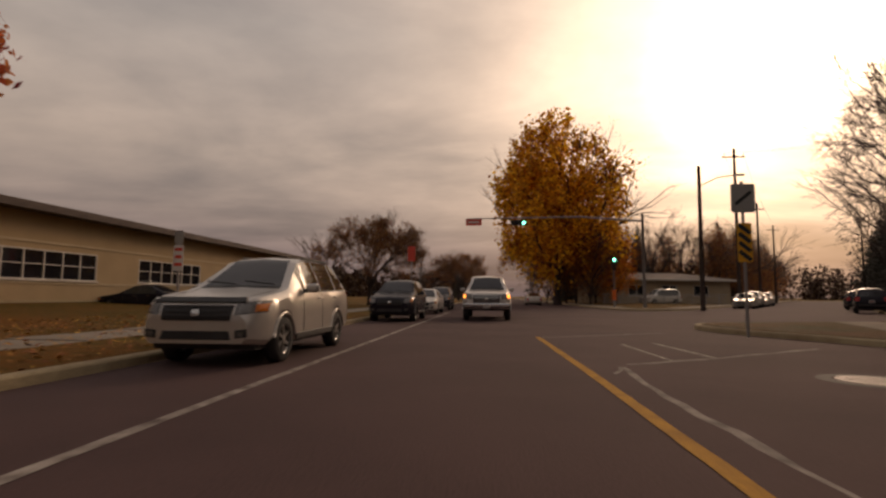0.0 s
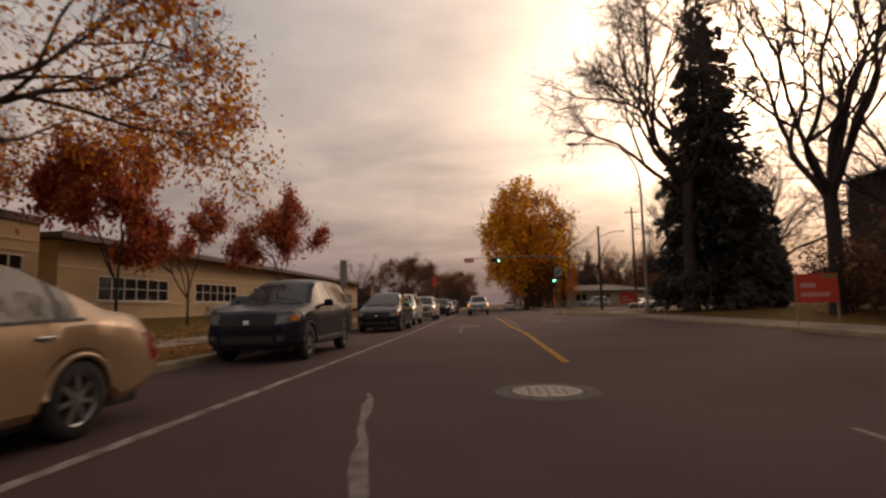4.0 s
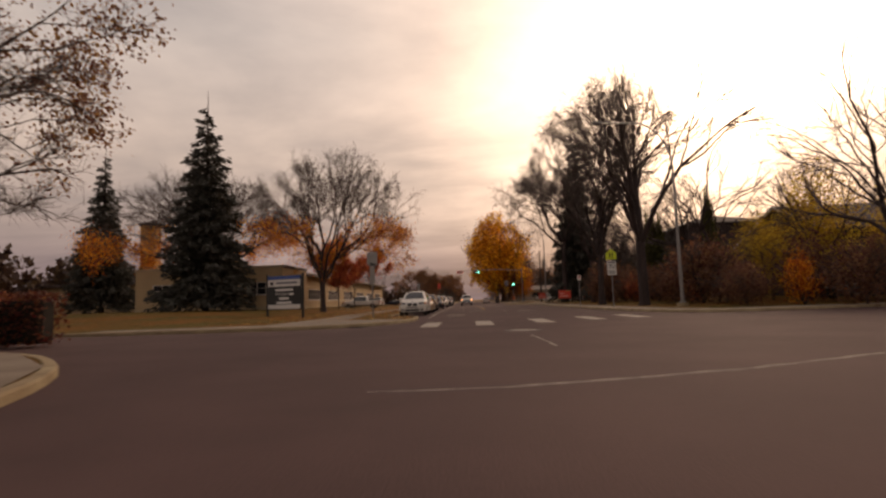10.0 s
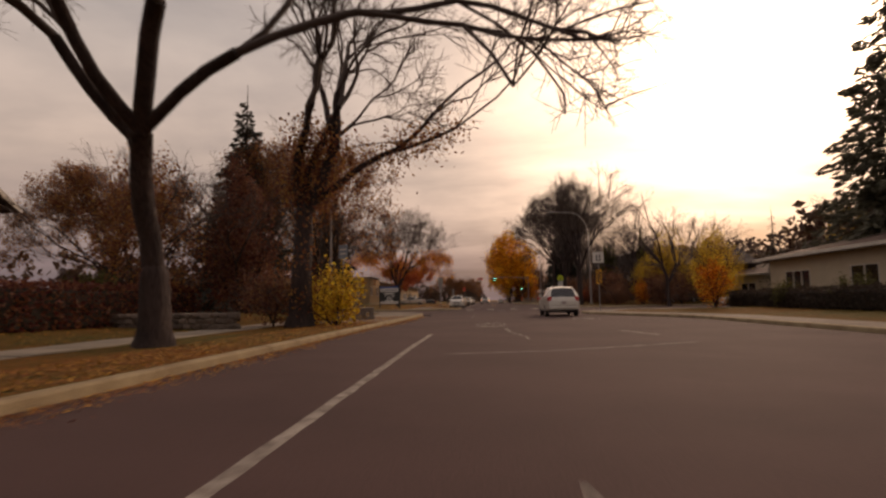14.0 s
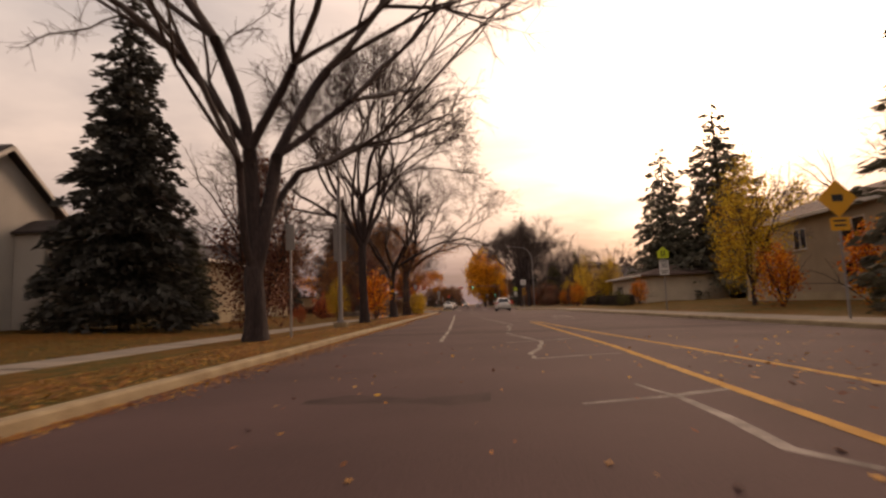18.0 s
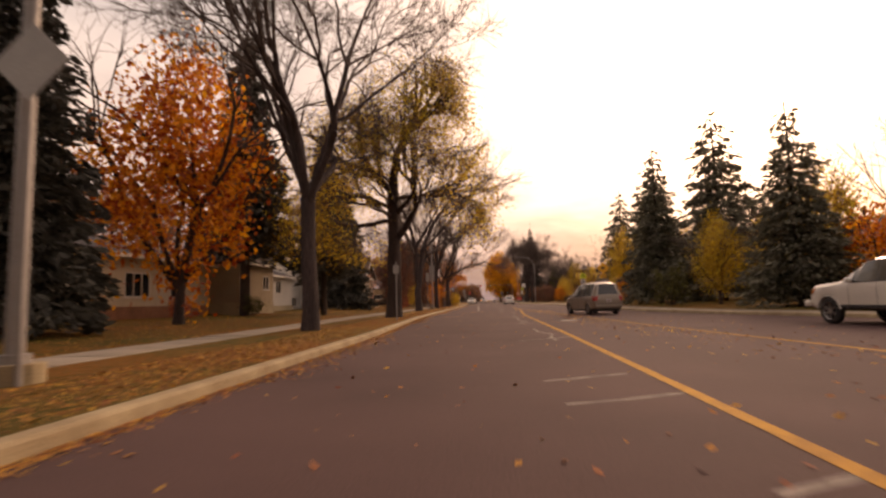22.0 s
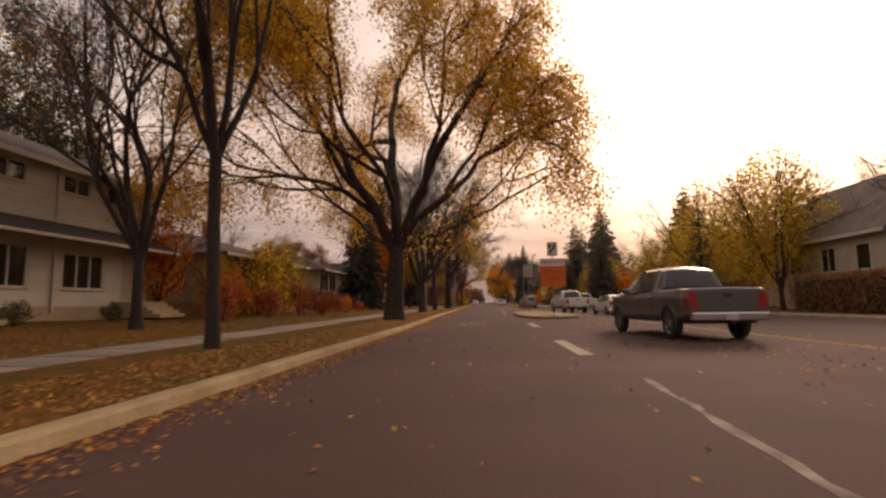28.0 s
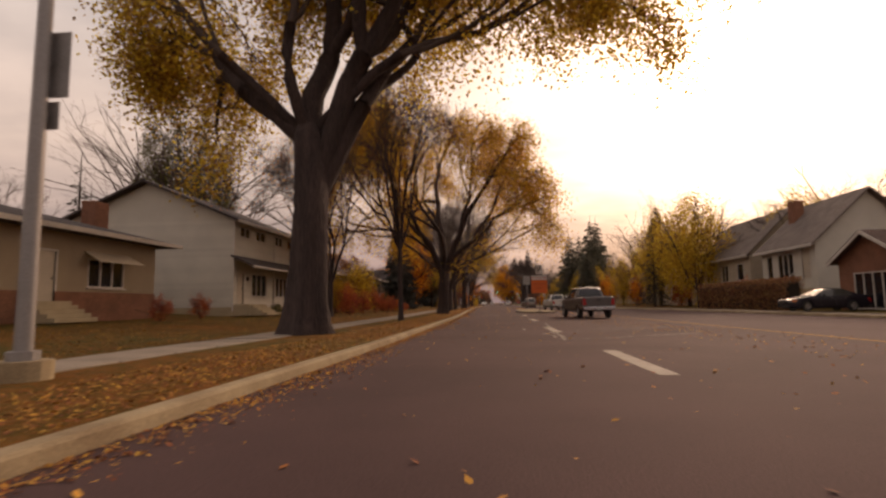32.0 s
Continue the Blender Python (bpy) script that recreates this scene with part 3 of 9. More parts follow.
crack((1.54, 5.33), (1.44, 3.84), (1.44, 2.7), (1.51, 1.66), (1.52, 0.4), (1.55, -2), (1.5, -5.65))
crack((1.54, 5.33), (1.3, 4.6))
crack((1.68, 5.6), (3.51, 6.75), (6.12, 8.68))
ribbon("worn_marking", [(3.15, 9.46), (3.34, 6.72)], 0.09, WHITE_LINE, "short worn white marking at the junction", "road marking", group="worn markings")
ribbon("worn_marking", [(2.4, 9.07), (2.5, 6.14)], 0.07, WHITE_LINE, "short worn white marking at the junction", "road marking", group="worn markings")
ribbon("worn_marking", [(0.82, 10.64), (4.53, 12.93)], 0.07, WHITE_LINE, "short worn white marking at the junction", "road marking", group="worn markings")
crack((0.78, -136.01), (1.51, -135.75), (2.24, -135.45), (3.21, -134.96))
crack((1.73, -239.58), (3.24, -238.89), (6.1, -237.12))
crack((1.25, -164.18), (2.14, -163.53))
crack((-0.54, -101.11), (0.02, -100.95), (1.41, -100.64), (3.02, -99.85), (4.92, -98.83))
crack((0.6, -121.77), (1.55, -121.38), (4.11, -120.44), (6.52, -119.13))
ribbon("worn_marking", [(4.42, -94.03), (4.89, -96.36)], 0.1, WHITE_LINE, "short worn white marking at the junction", "road marking", group="worn markings")
crack((-0.94, -8.58), (-0.99, -10.74), (-0.89, -12.07), (-0.83, -12.76))
crack((1.47, -5.65), (1.54, -7.69), (1.52, -9.06), (1.47, -10.19))
crack((-1.30, -26.05), (-0.81, -28.58), (-0.52, -30.03))
crack((0.05, -29.50), (-0.03, -31.57), (-0.08, -32.92), (-0.15, -33.78))
crack((2.83, -28.37), (2.96, -30.09), (3.00, -31.60), (3.10, -32.27))
crack((-0.58, -77.17), (-0.69, -78.79), (-0.69, -80.36))
crack((2.97, -75.06), (3.50, -76.56), (3.66, -77.47), (2.37, -78.71), (1.42, -79.31), (0.69, -79.54))
crack((1.54, -61.26), (1.65, -63.31), (1.65, -64.21), (1.64, -64.78))
crack((0.90, -92.01), (0.95, -92.59), (0.89, -93.03), (0.92, -93.37))
crack((0.88, -92.13), (0.98, -94.50), (1.29, -96.26), (1.33, -97.45))
crack((0.80, -108.15), (1.22, -116.28), (1.64, -121.62), (1.91, -124.83), (1.58, -126.09), (1.55, -127.05), (1.59, -127.54))
crack((1.59, -127.5), (1.14, -131.98), (1.71, -135.90), (1.41, -137.78), (1.06, -139.13), (1.01, -140.12))
crack((1.01, -140.12), (1.85, -139.86), (2.69, -139.60))
crack((1.75, -143.30), (1.93, -144.19), (1.94, -145.21), (1.89, -146.14), (2.15, -146.58))
crack((0.92, -144.42), (1.83, -144.17), (2.62, -143.81))
crack((0.00, -154.69), (0.67, -154.49), (1.32, -154.17), (2.05, -153.91))
crack((1.35, -154.10), (1.43, -155.02), (1.42, -155.59), (1.44, -155.94))
crack((1.53, -153.08), (1.48, -157.90), (1.34, -160.09), (1.62, -162.08), (1.33, -163.06), (1.15, -164.26))
crack((-0.01, -164.56), (0.57, -164.43), (1.15, -164.26), (1.60, -164.19), (2.08, -164.05))
crack((1.39, -168.12), (1.35, -169.82), (1.62, -171.28), (1.46, -172.21), (1.42, -172.66), (1.46, -173.11), (1.48, -173.36))
crack((0.55, -173.29), (1.00, -172.95), (1.42, -172.66), (1.91, -172.23))
crack((1.31, -236.66), (1.53, -237.98), (1.48, -238.56), (1.47, -238.85))
crack((1.60, -236.19), (1.74, -237.40), (1.74, -238.34), (1.71, -238.83))
crack((2.44, -234.73), (3.99, -233.76), (5.94, -232.41))
crack((1.95, -236.10), (3.48, -235.21), (6.32, -233.16))
crack((0.91, -232.94), (0.86, -234.41))
crack((-1.29, -69.92), (0.30, -69.80), (1.61, -69.41), (3.27, -68.86), (6.21, -67.45))
crack((1.76, -35.74), (2.27, -35.27))
crack((1.84, -39.97), (3.46, -39.24), (5.04, -38.37), (6.64, -37.41))
crack((2.87, -27.84), (2.79, -33.42))
crack((0.48, -181.15), (1.05, -180.99), (1.75, -180.66))
crack((0.42, -179.72), (1.56, -179.21))
crack((1.17, -183.53), (1.77, -183.23))
crack((0.23, -206.71), (0.68, -207.03), (0.91, -207.28))
crack((2.21, -227.96), (1.81, -235.99), (1.59, -239.82))


def manhole(x, y, r=0.4):
    t = thing("manhole_cover", "round cast-iron manhole cover set in asphalt", "manhole", x, y, 0, group="manhole covers")
    iron = mat("worn_cast_iron", (0.30, 0.25, 0.22), 0.55, 0.3, 6, 60, 0.6, metal=0.3)
    part("cover", cyl(r, 0.02, z=-0.01, seg=28), iron, t)
    V, F = [], []
    for i in range(28):
        a = 2 * math.pi * i / 28
        V += [((r + 0.03) * math.cos(a), (r + 0.03) * math.sin(a), 0.006), ((r + 0.2) * math.cos(a), (r + 0.2) * math.sin(a), 0.004)]
    F = [(2 * i, 2 * i + 1, (2 * i + 3) % 56, (2 * i + 2) % 56) for i in range(28)]
    part("collar", mesh("collar", V, F, mat("patched_asphalt", (0.10, 0.08, 0.07), 0.8, 0.3, 3, 50, 0.3)), None, t)
    bm = bmesh.new()
    for i in range(-3, 4):
        for j in range(-3, 4):
            if i * i + j * j < 10:
                box(0.05, 0.05, 0.006, i * 0.1, j * 0.1, 0.009, bm=bm)
    tagged(part("grip_pattern", bm, iron, t), kind="stuff")


manhole(1.55, -59.06)
manhole(0.75, -26.0)
manhole(4.3, 4.4)
manhole(3.5, -162.1)


def storm_drain(x, y, rz):
    t = thing("storm_drain", "iron storm drain grate beside the kerb", "drain", x, y, 0.004, rz, group="storm drains")
    part("frame", box(0.75, 0.5, 0.012), mat("drain_iron", (0.05, 0.04, 0.04), 0.7, 0.3, 5, 50, 0.4, metal=0.5), t)
    for i in range(7):
        part("bar", box(0.05, 0.44, 0.012, -0.3 + i * 0.1, 0, 0.012), mat("drain_iron", (0.05, 0.04, 0.04)), t)


storm_drain(-4.75, -54.0, -20)
storm_drain(-4.9, -40.2, 90)
storm_drain(-4.0, -74.0, 85)
# dark patch of newer asphalt across the lanes
DARK_ASPHALT = mat("newer_asphalt", (0.066, 0.037, 0.0345), 0.9, 0.35, 1.0, 60, 0.35, col2=(0.050, 0.029, 0.027), spec=0.2)
ribbon("asphalt_patch", [(-4.2, -130.3), (0, -130.6), (5, -131.2), (9.8, -131.8)], 1.3, DARK_ASPHALT, "dark strip of newer asphalt", "road patch", z=0.003, ragged=0.1)
ribbon("asphalt_patch", [(-4.2, -57.4), (9.8, -54.6)], 0.1, DARK_ASPHALT, "dark strip of newer asphalt", "road patch", z=0.003, ragged=0.15)

# traffic island at the fork
def island():
    t = thing("traffic_island", "long raised asphalt island with a worn concrete kerb", "traffic island", kind="structure")
    ringp = [(3.6, -183.6), (2.75, -186.5), (2.4, -190), (2.25, -194), (2.2, -198), (2.5, -202), (3.1, -204.3), (4.3, -204.4), (5.6, -202.6), (6.2, -199.6), (6.1, -194), (5.6, -188), (4.6, -184)]
    V = [Vector((x, y, 0)) for x, y in ringp]
    Q = []
    for i, a in enumerate(V):
        b = V[(i + 1) % len(V)]
        Q += [a.lerp(b, 0.25), a.lerp(b, 0.75)]
    c = Vector((4.1, -194, 0))
    n = len(Q)
    verts, faces = [], []
    for q in Q:
        d = (c - q)
        d.z = 0
        d.normalize()
        for o, z in ((0, -0.04), (0.02, 0.11), (0.05, 0.14), (0.22, 0.145)):
            verts.append(q + d * o + Vector((0, 0, z)))
    for i in range(n):
        j = (i + 1) % n
        faces += [(4 * i + k, 4 * j + k, 4 * j + k + 1, 4 * i + k + 1) for k in range(3)]
    part("island_kerb", mesh("island_kerb", verts, faces, mat("old_kerb", (0.20, 0.14, 0.10), 0.9, 0.45, 2.0, 40, 0.6, col2=(0.11, 0.075, 0.055))), None, t)
    bm = bmesh.new()
    f = bm.faces.new([bm.verts.new((q + (c - q).normalized() * 0.22) + Vector((0, 0, 0.145))) for q in Q])
    bmesh.ops.triangulate(bm, faces=[f])
    for f in bm.faces:
        if f.normal.z < 0:
            f.normal_flip()
    me = bpy.data.meshes.new("island_top")
    bm.to_mesh(me)
    bm.free()
    me.materials.append(mat("island_concrete", (0.31, 0.23, 0.11), 0.92, 0.4, 0.9, 40, 0.6, col2=(0.16, 0.12, 0.06)))
    part("island_top", me, None, t)


island()
ribbon("asphalt_patch", [(-2.0, -143.8), (0.05, -143.95)], 0.42, mat("dark_patch", (0.066, 0.037, 0.035), 0.9, 0.35, 2, 50, 0.3, spec=0.2), "dark transverse patch in the asphalt", "patch", z=0.0012, ragged=0.5, group="asphalt patches")

# ---------------------------------------------------------------- trees
def unit(v):
    return v / (np.linalg.norm(v) + 1e-9)


def grow_tree(seed, height, trunk_h, trunk_r, spread, limbs, depth=5, bend=0.11, droop=0.04, lean=0.0, low=0.22, arch=0.035, twigs=4, sub=1.0, tip=0.82, dirs=()):
    """Rows of branches: trunk and limbs, forks, twigs. Limbs fork in two or three again and again."""
    rnd = np.random.RandomState(seed)
    out = [[], [], []]
    k = 0.84
    l0 = (height - trunk_h) * 1.05 * (1 - k) / (1 - k ** (depth + 1))

    def turned(axis, ang, a):
        side = unit(np.cross(axis, [0.31, 0.17, 0.93]))
        perp = side * math.cos(a) + np.cross(axis, side) * math.sin(a)
        return unit(axis * math.cos(ang) + perp * math.sin(ang))

    def walk_row(p, d, length, r, r_end, n, wobble, pull_up, pull_out):
        pts, rad = [p.copy()], [r]
        q = d.copy()
        for i in range(n):
            flat = unit(np.array([p[0], p[1], 0.0]) + 1e-6)
            q = unit(q + rnd.normal(0, wobble, 3) + flat * pull_out + np.array([0, 0, pull_up]))
            if p[2] < low * height and q[2] < 0.2:
                q = unit(np.array([q[0], q[1], 0.35]))
            p = p + q * length / n
            pts.append(p.copy())
            rad.append(r + (r_end - r) * (i + 1) / n)
        return pts, rad, q

    def fork(p, d, length, r, level):
        n = 4 if level < 2 else 3 if level < 4 else 2
        last = level >= depth
        r_end = 0.008 if last else r * tip
        pts, rad, q = walk_row(p, d, length, r, r_end, n, bend, 0.05 if level < depth - 1 else 0.04 - droop, arch if level < 3 else 0.02)
        out[0 if level < 2 else 1].append((pts, rad))
        if level >= 2:
            for j in range(twigs if not last else twigs + 2):
                f = rnd.uniform(0.05, 1.0) * n
                i0 = min(int(f), n - 1)
                s = pts[i0] + (pts[i0 + 1] - pts[i0]) * (f - i0)
                axis = unit(pts[i0 + 1] - pts[i0])
                ln = height * rnd.uniform(0.03, 0.075)
                P, R, tq = walk_row(s, turned(axis, radians(rnd.uniform(25, 60)), rnd.uniform(0, 6.28)), ln, 0.012, 0.006, 1, 0.16, 0.05 - droop * 2, 0.02)
                out[2].append((P, R))
                for _ in range(int(sub + rnd.rand())):
                    P2, R2, _q = walk_row(P[0] + (P[1] - P[0]) * 0.55, turned(tq, radians(rnd.uniform(25, 55)), rnd.uniform(0, 6.28)), ln * 0.6, 0.008, 0.005, 1, 0.1, 0.03 - droop * 2, 0.0)
                    out[2].append((P2, R2))
        if last:
            return
        a = rnd.uniform(0, 6.28)
        m = 3 if rnd.rand() < 0.35 else 2
        for j in range(m):
            ang = radians(rnd.uniform(8, 20) if j == 0 else rnd.uniform(24, 46))
            fork(pts[-1], turned(q, ang, a + j * 6.283 / m + (3.14 if j == 0 else 0)), length * k * rnd.uniform(0.85, 1.12), r_end * (0.88 if j == 0 else rnd.uniform(0.55, 0.75)), level + 1)

    P, R, q = walk_row(np.array([0.0, 0.0, -0.25]), unit(np.array([lean, 0.02, 1.0])), trunk_h + 0.25, trunk_r, trunk_r * 0.86, 6, 0.03, 0.1, 0.0)
    R[0], R[1] = trunk_r * 1.12, trunk_r * 1.04
    out[0].append((P, R))
    for az, tilt, h0, rf, lf, *order in dirs:
        az, tilt = radians(az), radians(tilt)
        zs = [q[2] for q in P]
        start = np.array([np.interp(h0, zs, [q[i] for q in P]) for i in range(3)])
        fork(start, np.array([math.cos(az) * math.sin(tilt), math.sin(az) * math.sin(tilt), math.cos(tilt)]), l0 * lf, trunk_r * rf, order[0] if order else 0)
    base = rnd.uniform(0, 6.28)
    for j in range(0 if dirs else limbs):
        a2 = base + j * 6.283 / limbs * (2 if limbs % 2 else 1) + rnd.normal(0, 0.2)
        an = radians(spread * (0.30 + 0.70 * (j + rnd.rand() * 0.6) / limbs))
        nd = np.array([math.cos(a2) * math.sin(an), math.sin(a2) * math.sin(an), math.cos(an)])
        drop = rnd.rand() * 0.5 * (j > 0)
        start = P[-1] - unit(P[-1] - P[-2]) * drop
        fork(start, nd, l0 * rnd.uniform(0.9, 1.12), trunk_r * (0.66 if j == 0 else rnd.uniform(0.42, 0.6)), 0)
    return out


def leaf_mesh(name, centres, size, material, seed, n_each, spread, hang=0.0):
    rnd = np.random.RandomState(seed)
    C = np.repeat(np.asarray(centres), n_each, 0)
    C = C + rnd.normal(0, spread, C.shape) - np.array([0, 0, hang]) * rnd.rand(len(C), 1)
    n = len(C)
    a = rnd.normal(size=(n, 3))
    a /= np.linalg.norm(a, axis=1)[:, None]
    b = np.cross(a, rnd.normal(size=(n, 3)))
    b /= np.linalg.norm(b, axis=1)[:, None]
    s = size * rnd.uniform(0.6, 1.3, (n, 1))
    a, b = a * s, b * s * 0.62
    V = np.stack([C - a, C + b, C + a, C - b], 1).reshape(-1, 3)
    F = np.arange(n * 4).reshape(-1, 4).tolist()
    return mesh(name, V, F, material)


TREE_KINDS = {}


def trunk_tube(P, R, seed):
    """The trunk proper: fluted, uneven, flared at the foot and drawn in where the limbs leave it."""
    rnd = np.random.RandomState(seed)
    P, R = np.asarray(P, float), np.asarray(R, float)
    P = np.vstack([P, P[-1] + unit(P[-1] - P[-2]) * R[-1] * 1.6])
    R = np.append(R, R[-1] * 0.3)
    at = np.append(0, np.cumsum(np.linalg.norm(np.diff(P, axis=0), axis=1)))
    u = np.linspace(0, at[-1], 26)
    C = np.stack([np.interp(u, at, P[:, i]) for i in range(3)], 1)
    r = np.interp(u, at, R)
    n = 22
    a = np.arange(n) * 2 * math.pi / n
    p1, p2, p3 = rnd.rand(3) * 6.28
    z = C[:, 2][:, None]
    lobes = 1 + 0.06 * np.sin(2 * a + p1 + z * 0.4) + 0.045 * np.sin(5 * a + p2 - z * 0.8) + 0.02 * rnd.normal(size=(26, n))
    foot = 1 + 0.30 * np.exp(-np.clip(z, 0, 9) / 0.35) * (0.7 + 0.5 * np.sin(4 * a + p3))
    rr = r[:, None] * lobes * foot
    V = np.stack([C[:, 0][:, None] + rr * np.cos(a), C[:, 1][:, None] + rr * np.sin(a), np.repeat(z, n, 1)], 2).reshape(-1, 3)
    F = [(i * n + k, i * n + (k + 1) % n, (i + 1) * n + (k + 1) % n, (i + 1) * n + k) for i in range(25) for k in range(n)]
    F.append(tuple(range(25 * n, 26 * n)))
    return [tuple(v) for v in V], F


def clumps(seed, n, cx, cz, rx, rz, each, sd, point=0.0):
    """Leaf places in an uneven egg-shaped crown made of many upright clumps."""
    rnd = np.random.RandomState(seed)
    d = rnd.normal(size=(n, 3))
    d /= np.linalg.norm(d, axis=1)[:, None]
    ang = np.arctan2(d[:, 1], d[:, 0])
    lump = 1 + 0.10 * np.sin(3 * ang + seed) + 0.08 * np.sin(5 * ang + 4 * d[:, 2]) + 0.07 * np.sin(7 * d[:, 2] + 2 * ang)
    r = rnd.rand(n) ** 0.42 * lump
    taper = 1 - point * np.clip(d[:, 2] * r, 0, 1)
    C = np.stack([d[:, 0] * r * rx * taper + cx, d[:, 1] * r * rx * taper, d[:, 2] * r * rz + cz], 1)
    C = np.repeat(C, each, 0)
    return C + rnd.normal(size=C.shape) * np.array([sd, sd, sd * 1.7])


def tree_kind(key, seed, height, trunk_h, trunk_r, spread, limbs, leaf=None, leaf_n=2, leaf_size=0.06, leaf_spread=0.14, leaf_keep=1.0, hang=0.0, zone=(0.0, 1.0), crown=None, cling=False, **kw):
    out = grow_tree(seed, height, trunk_h, trunk_r, spread, limbs, **kw)
    if height > 6:
        V, F = trunk_tube(*out[0][0], seed)
        V2, F2 = tubes(out[0][1:], 9)
        k = len(V)
        V, F = V + V2, F + [tuple(i + k for i in f) for f in F2]
    else:
        V, F = tubes(out[0], 5)
    trunk = mesh("trunk", V, F, BARK, True)
    V, F = tubes(out[1], 4)
    V2, F2 = tubes(out[2], 3)
    k = len(V)
    twigs = mesh("twig_crown", V + V2, F + [tuple(i + k for i in f) for f in F2], TWIG, True)
    leaves = None
    if leaf:
        if crown:
            pts, leaf_n, leaf_spread = clumps(seed, *crown), 1, 0.02
        else:
            rnd = np.random.RandomState(seed + 5)
            src = out[0] if cling else out[2] if zone[1] > 0.6 else out[0][1:] + out[1] + out[2]
            pts = [p for P, R in src for p in P[1:] if rnd.rand() < leaf_keep and zone[0] <= p[2] / height <= zone[1]]
        leaves = leaf_mesh("leaves", pts, leaf_size, leaf, seed, leaf_n, leaf_spread, hang)
    TREE_KINDS[key] = (trunk, twigs, leaves, height)


def gz_under(x, y):
    return max(gz(x, y), 0.11)


def tree(key, x, y, label, height=None, rz=0.0, name="tree", group="street trees", wide=1.0, cat="tree"):
    trunk, twigs, leaves, h0 = TREE_KINDS[key]
    s = (height or h0) / h0
    t = thing(name, label, cat, x, y, gz_under(x, y), rz, group)
    t.scale = (s * wide, s * wide, s)
    part("trunk", trunk, None, t)
    part("twig_crown", twigs, None, t)
    if leaves:
        part("leaves", leaves, None, t)
    return t


def spruce_kind(key, seed, height, radius, skirt=0.07, tiers=2.7, boughs=11, fill=20, power=0.85, material=None):
    """A spruce: whorls of sagging boughs, each thick with overlapping needle sprays."""
    rnd = np.random.RandomState(seed)
    P, D = [], []
    n = int(height * tiers * boughs * 0.8)
    for i in range(n):
        f = skirt + (1 - skirt) * (1 - math.sqrt(1 - (i + 0.5) / n * 0.995))
        z = f * height + rnd.normal(0, 0.12)
        ln = (radius * (1 - f) ** power + 0.10) * rnd.choice([0.55, 0.75, 0.9, 1.0, 1.15])
        a = i * 2.39996 + rnd.normal(0, 0.3)
        out_d = np.array([math.cos(a), math.sin(a), 0])
        side = np.array([-math.sin(a), math.cos(a), 0])
        k = max(5, int(ln * fill))
        u = rnd.rand(k) ** 0.7
        w = (0.10 + 0.24 * ln * np.sin(np.pi * np.clip(u * 0.85 + 0.1, 0, 1))) * rnd.normal(0, 0.62, k)
        rise, sag = rnd.uniform(-0.1, 0.2), rnd.uniform(0.3, 0.6)
        zz = z + ln * (rise * u - sag * u * u + 0.16 * u ** 4) - np.abs(w) * 0.4 - rnd.rand(k) * 0.38
        P.append(out_d * (ln * u)[:, None] + side * w[:, None] + np.array([0, 0, 1.0]) * zz[:, None])
        D.append(out_d + side * (np.sign(w) * 0.5)[:, None] + rnd.normal(0, 0.3, (k, 3)) + np.array([0, 0, -0.3]))
    P, D = np.concatenate(P), np.concatenate(D)
    D /= np.linalg.norm(D, axis=1)[:, None]
    n = len(P)
    b = np.cross(D, rnd.normal(size=(n, 3)))
    b /= np.linalg.norm(b, axis=1)[:, None]
    s = rnd.uniform(0.15, 0.31, (n, 1)) * height / 18
    a, b = D * s, b * s * 0.36
    V = np.stack([P - a, P + b, P + a * 1.2, P - b], 1).reshape(-1, 3)
    crown = mesh("crown", V, np.arange(n * 4).reshape(-1, 4).tolist(), material or NEEDLE)
    tv, tf = tubes([([(0, 0, -0.3), (0, 0, height * 0.3), (0, 0, height * 0.97), (0, 0, height * 1.02)], [0.0165 * height, 0.012 * height, 0.03, 0.01])], 8)
    TREE_KINDS[key] = (mesh("trunk", tv, tf, SPRUCE_BARK, True), crown, None, height)


def spruce(key, x, y, height, label="tall dark green spruce on the lawn", rz=0, wide=1.0):
    trunk, crown, _, h0 = TREE_KINDS[key]
    s = height / h0
    t = thing("spruce", label, "spruce", x, y, gz_under(x, y), rz, "spruces")
    t.scale = (s * wide, s * wide, s)
    part("trunk", trunk, None, t)
    part("crown", crown, None, t)
    return t


# vase-shaped bare elms, elms with leaf remnants, leafy trees
tree_kind("bare_a", 3, 15, 2.7, 0.32, 42, 9, bend=0.07, droop=0.0, low=0.26, arch=0.015, tip=0.78)
tree_kind("bare_b", 8, 15, 3.4, 0.27, 35, 6, bend=0.15, droop=0.03, arch=0.03, low=0.32)
tree_kind("bare_c", 21, 15, 4.5, 0.26, 34, 8, bend=0.12, droop=0.02, arch=0.03, low=0.36)
tree_kind("bare_vase", 34, 17, 4.6, 0.36, 26, 6, depth=5, bend=0.09, droop=0.0, low=0.36, arch=0.018, tip=0.84, twigs=4)
tree_kind("bare_far", 25, 13, 2.6, 0.22, 40, 6, depth=4, twigs=2, sub=0.2, arch=0.02)
tree_kind("bare_limb", 38, 15, 6.6, 0.30, 40, 6, bend=0.10, droop=0.03, arch=0.03, low=0.42, dirs=((185, 46, 6.4, 0.5, 1.2), (165, 56, 6.0, 0.4, 1.2, 1), (195, 30, 6.5, 0.5, 1.1), (90, 8, 6.6, 0.6, 1.0), (0, 34, 6.4, 0.45, 0.9), (270, 40, 6.5, 0.4, 0.9)))
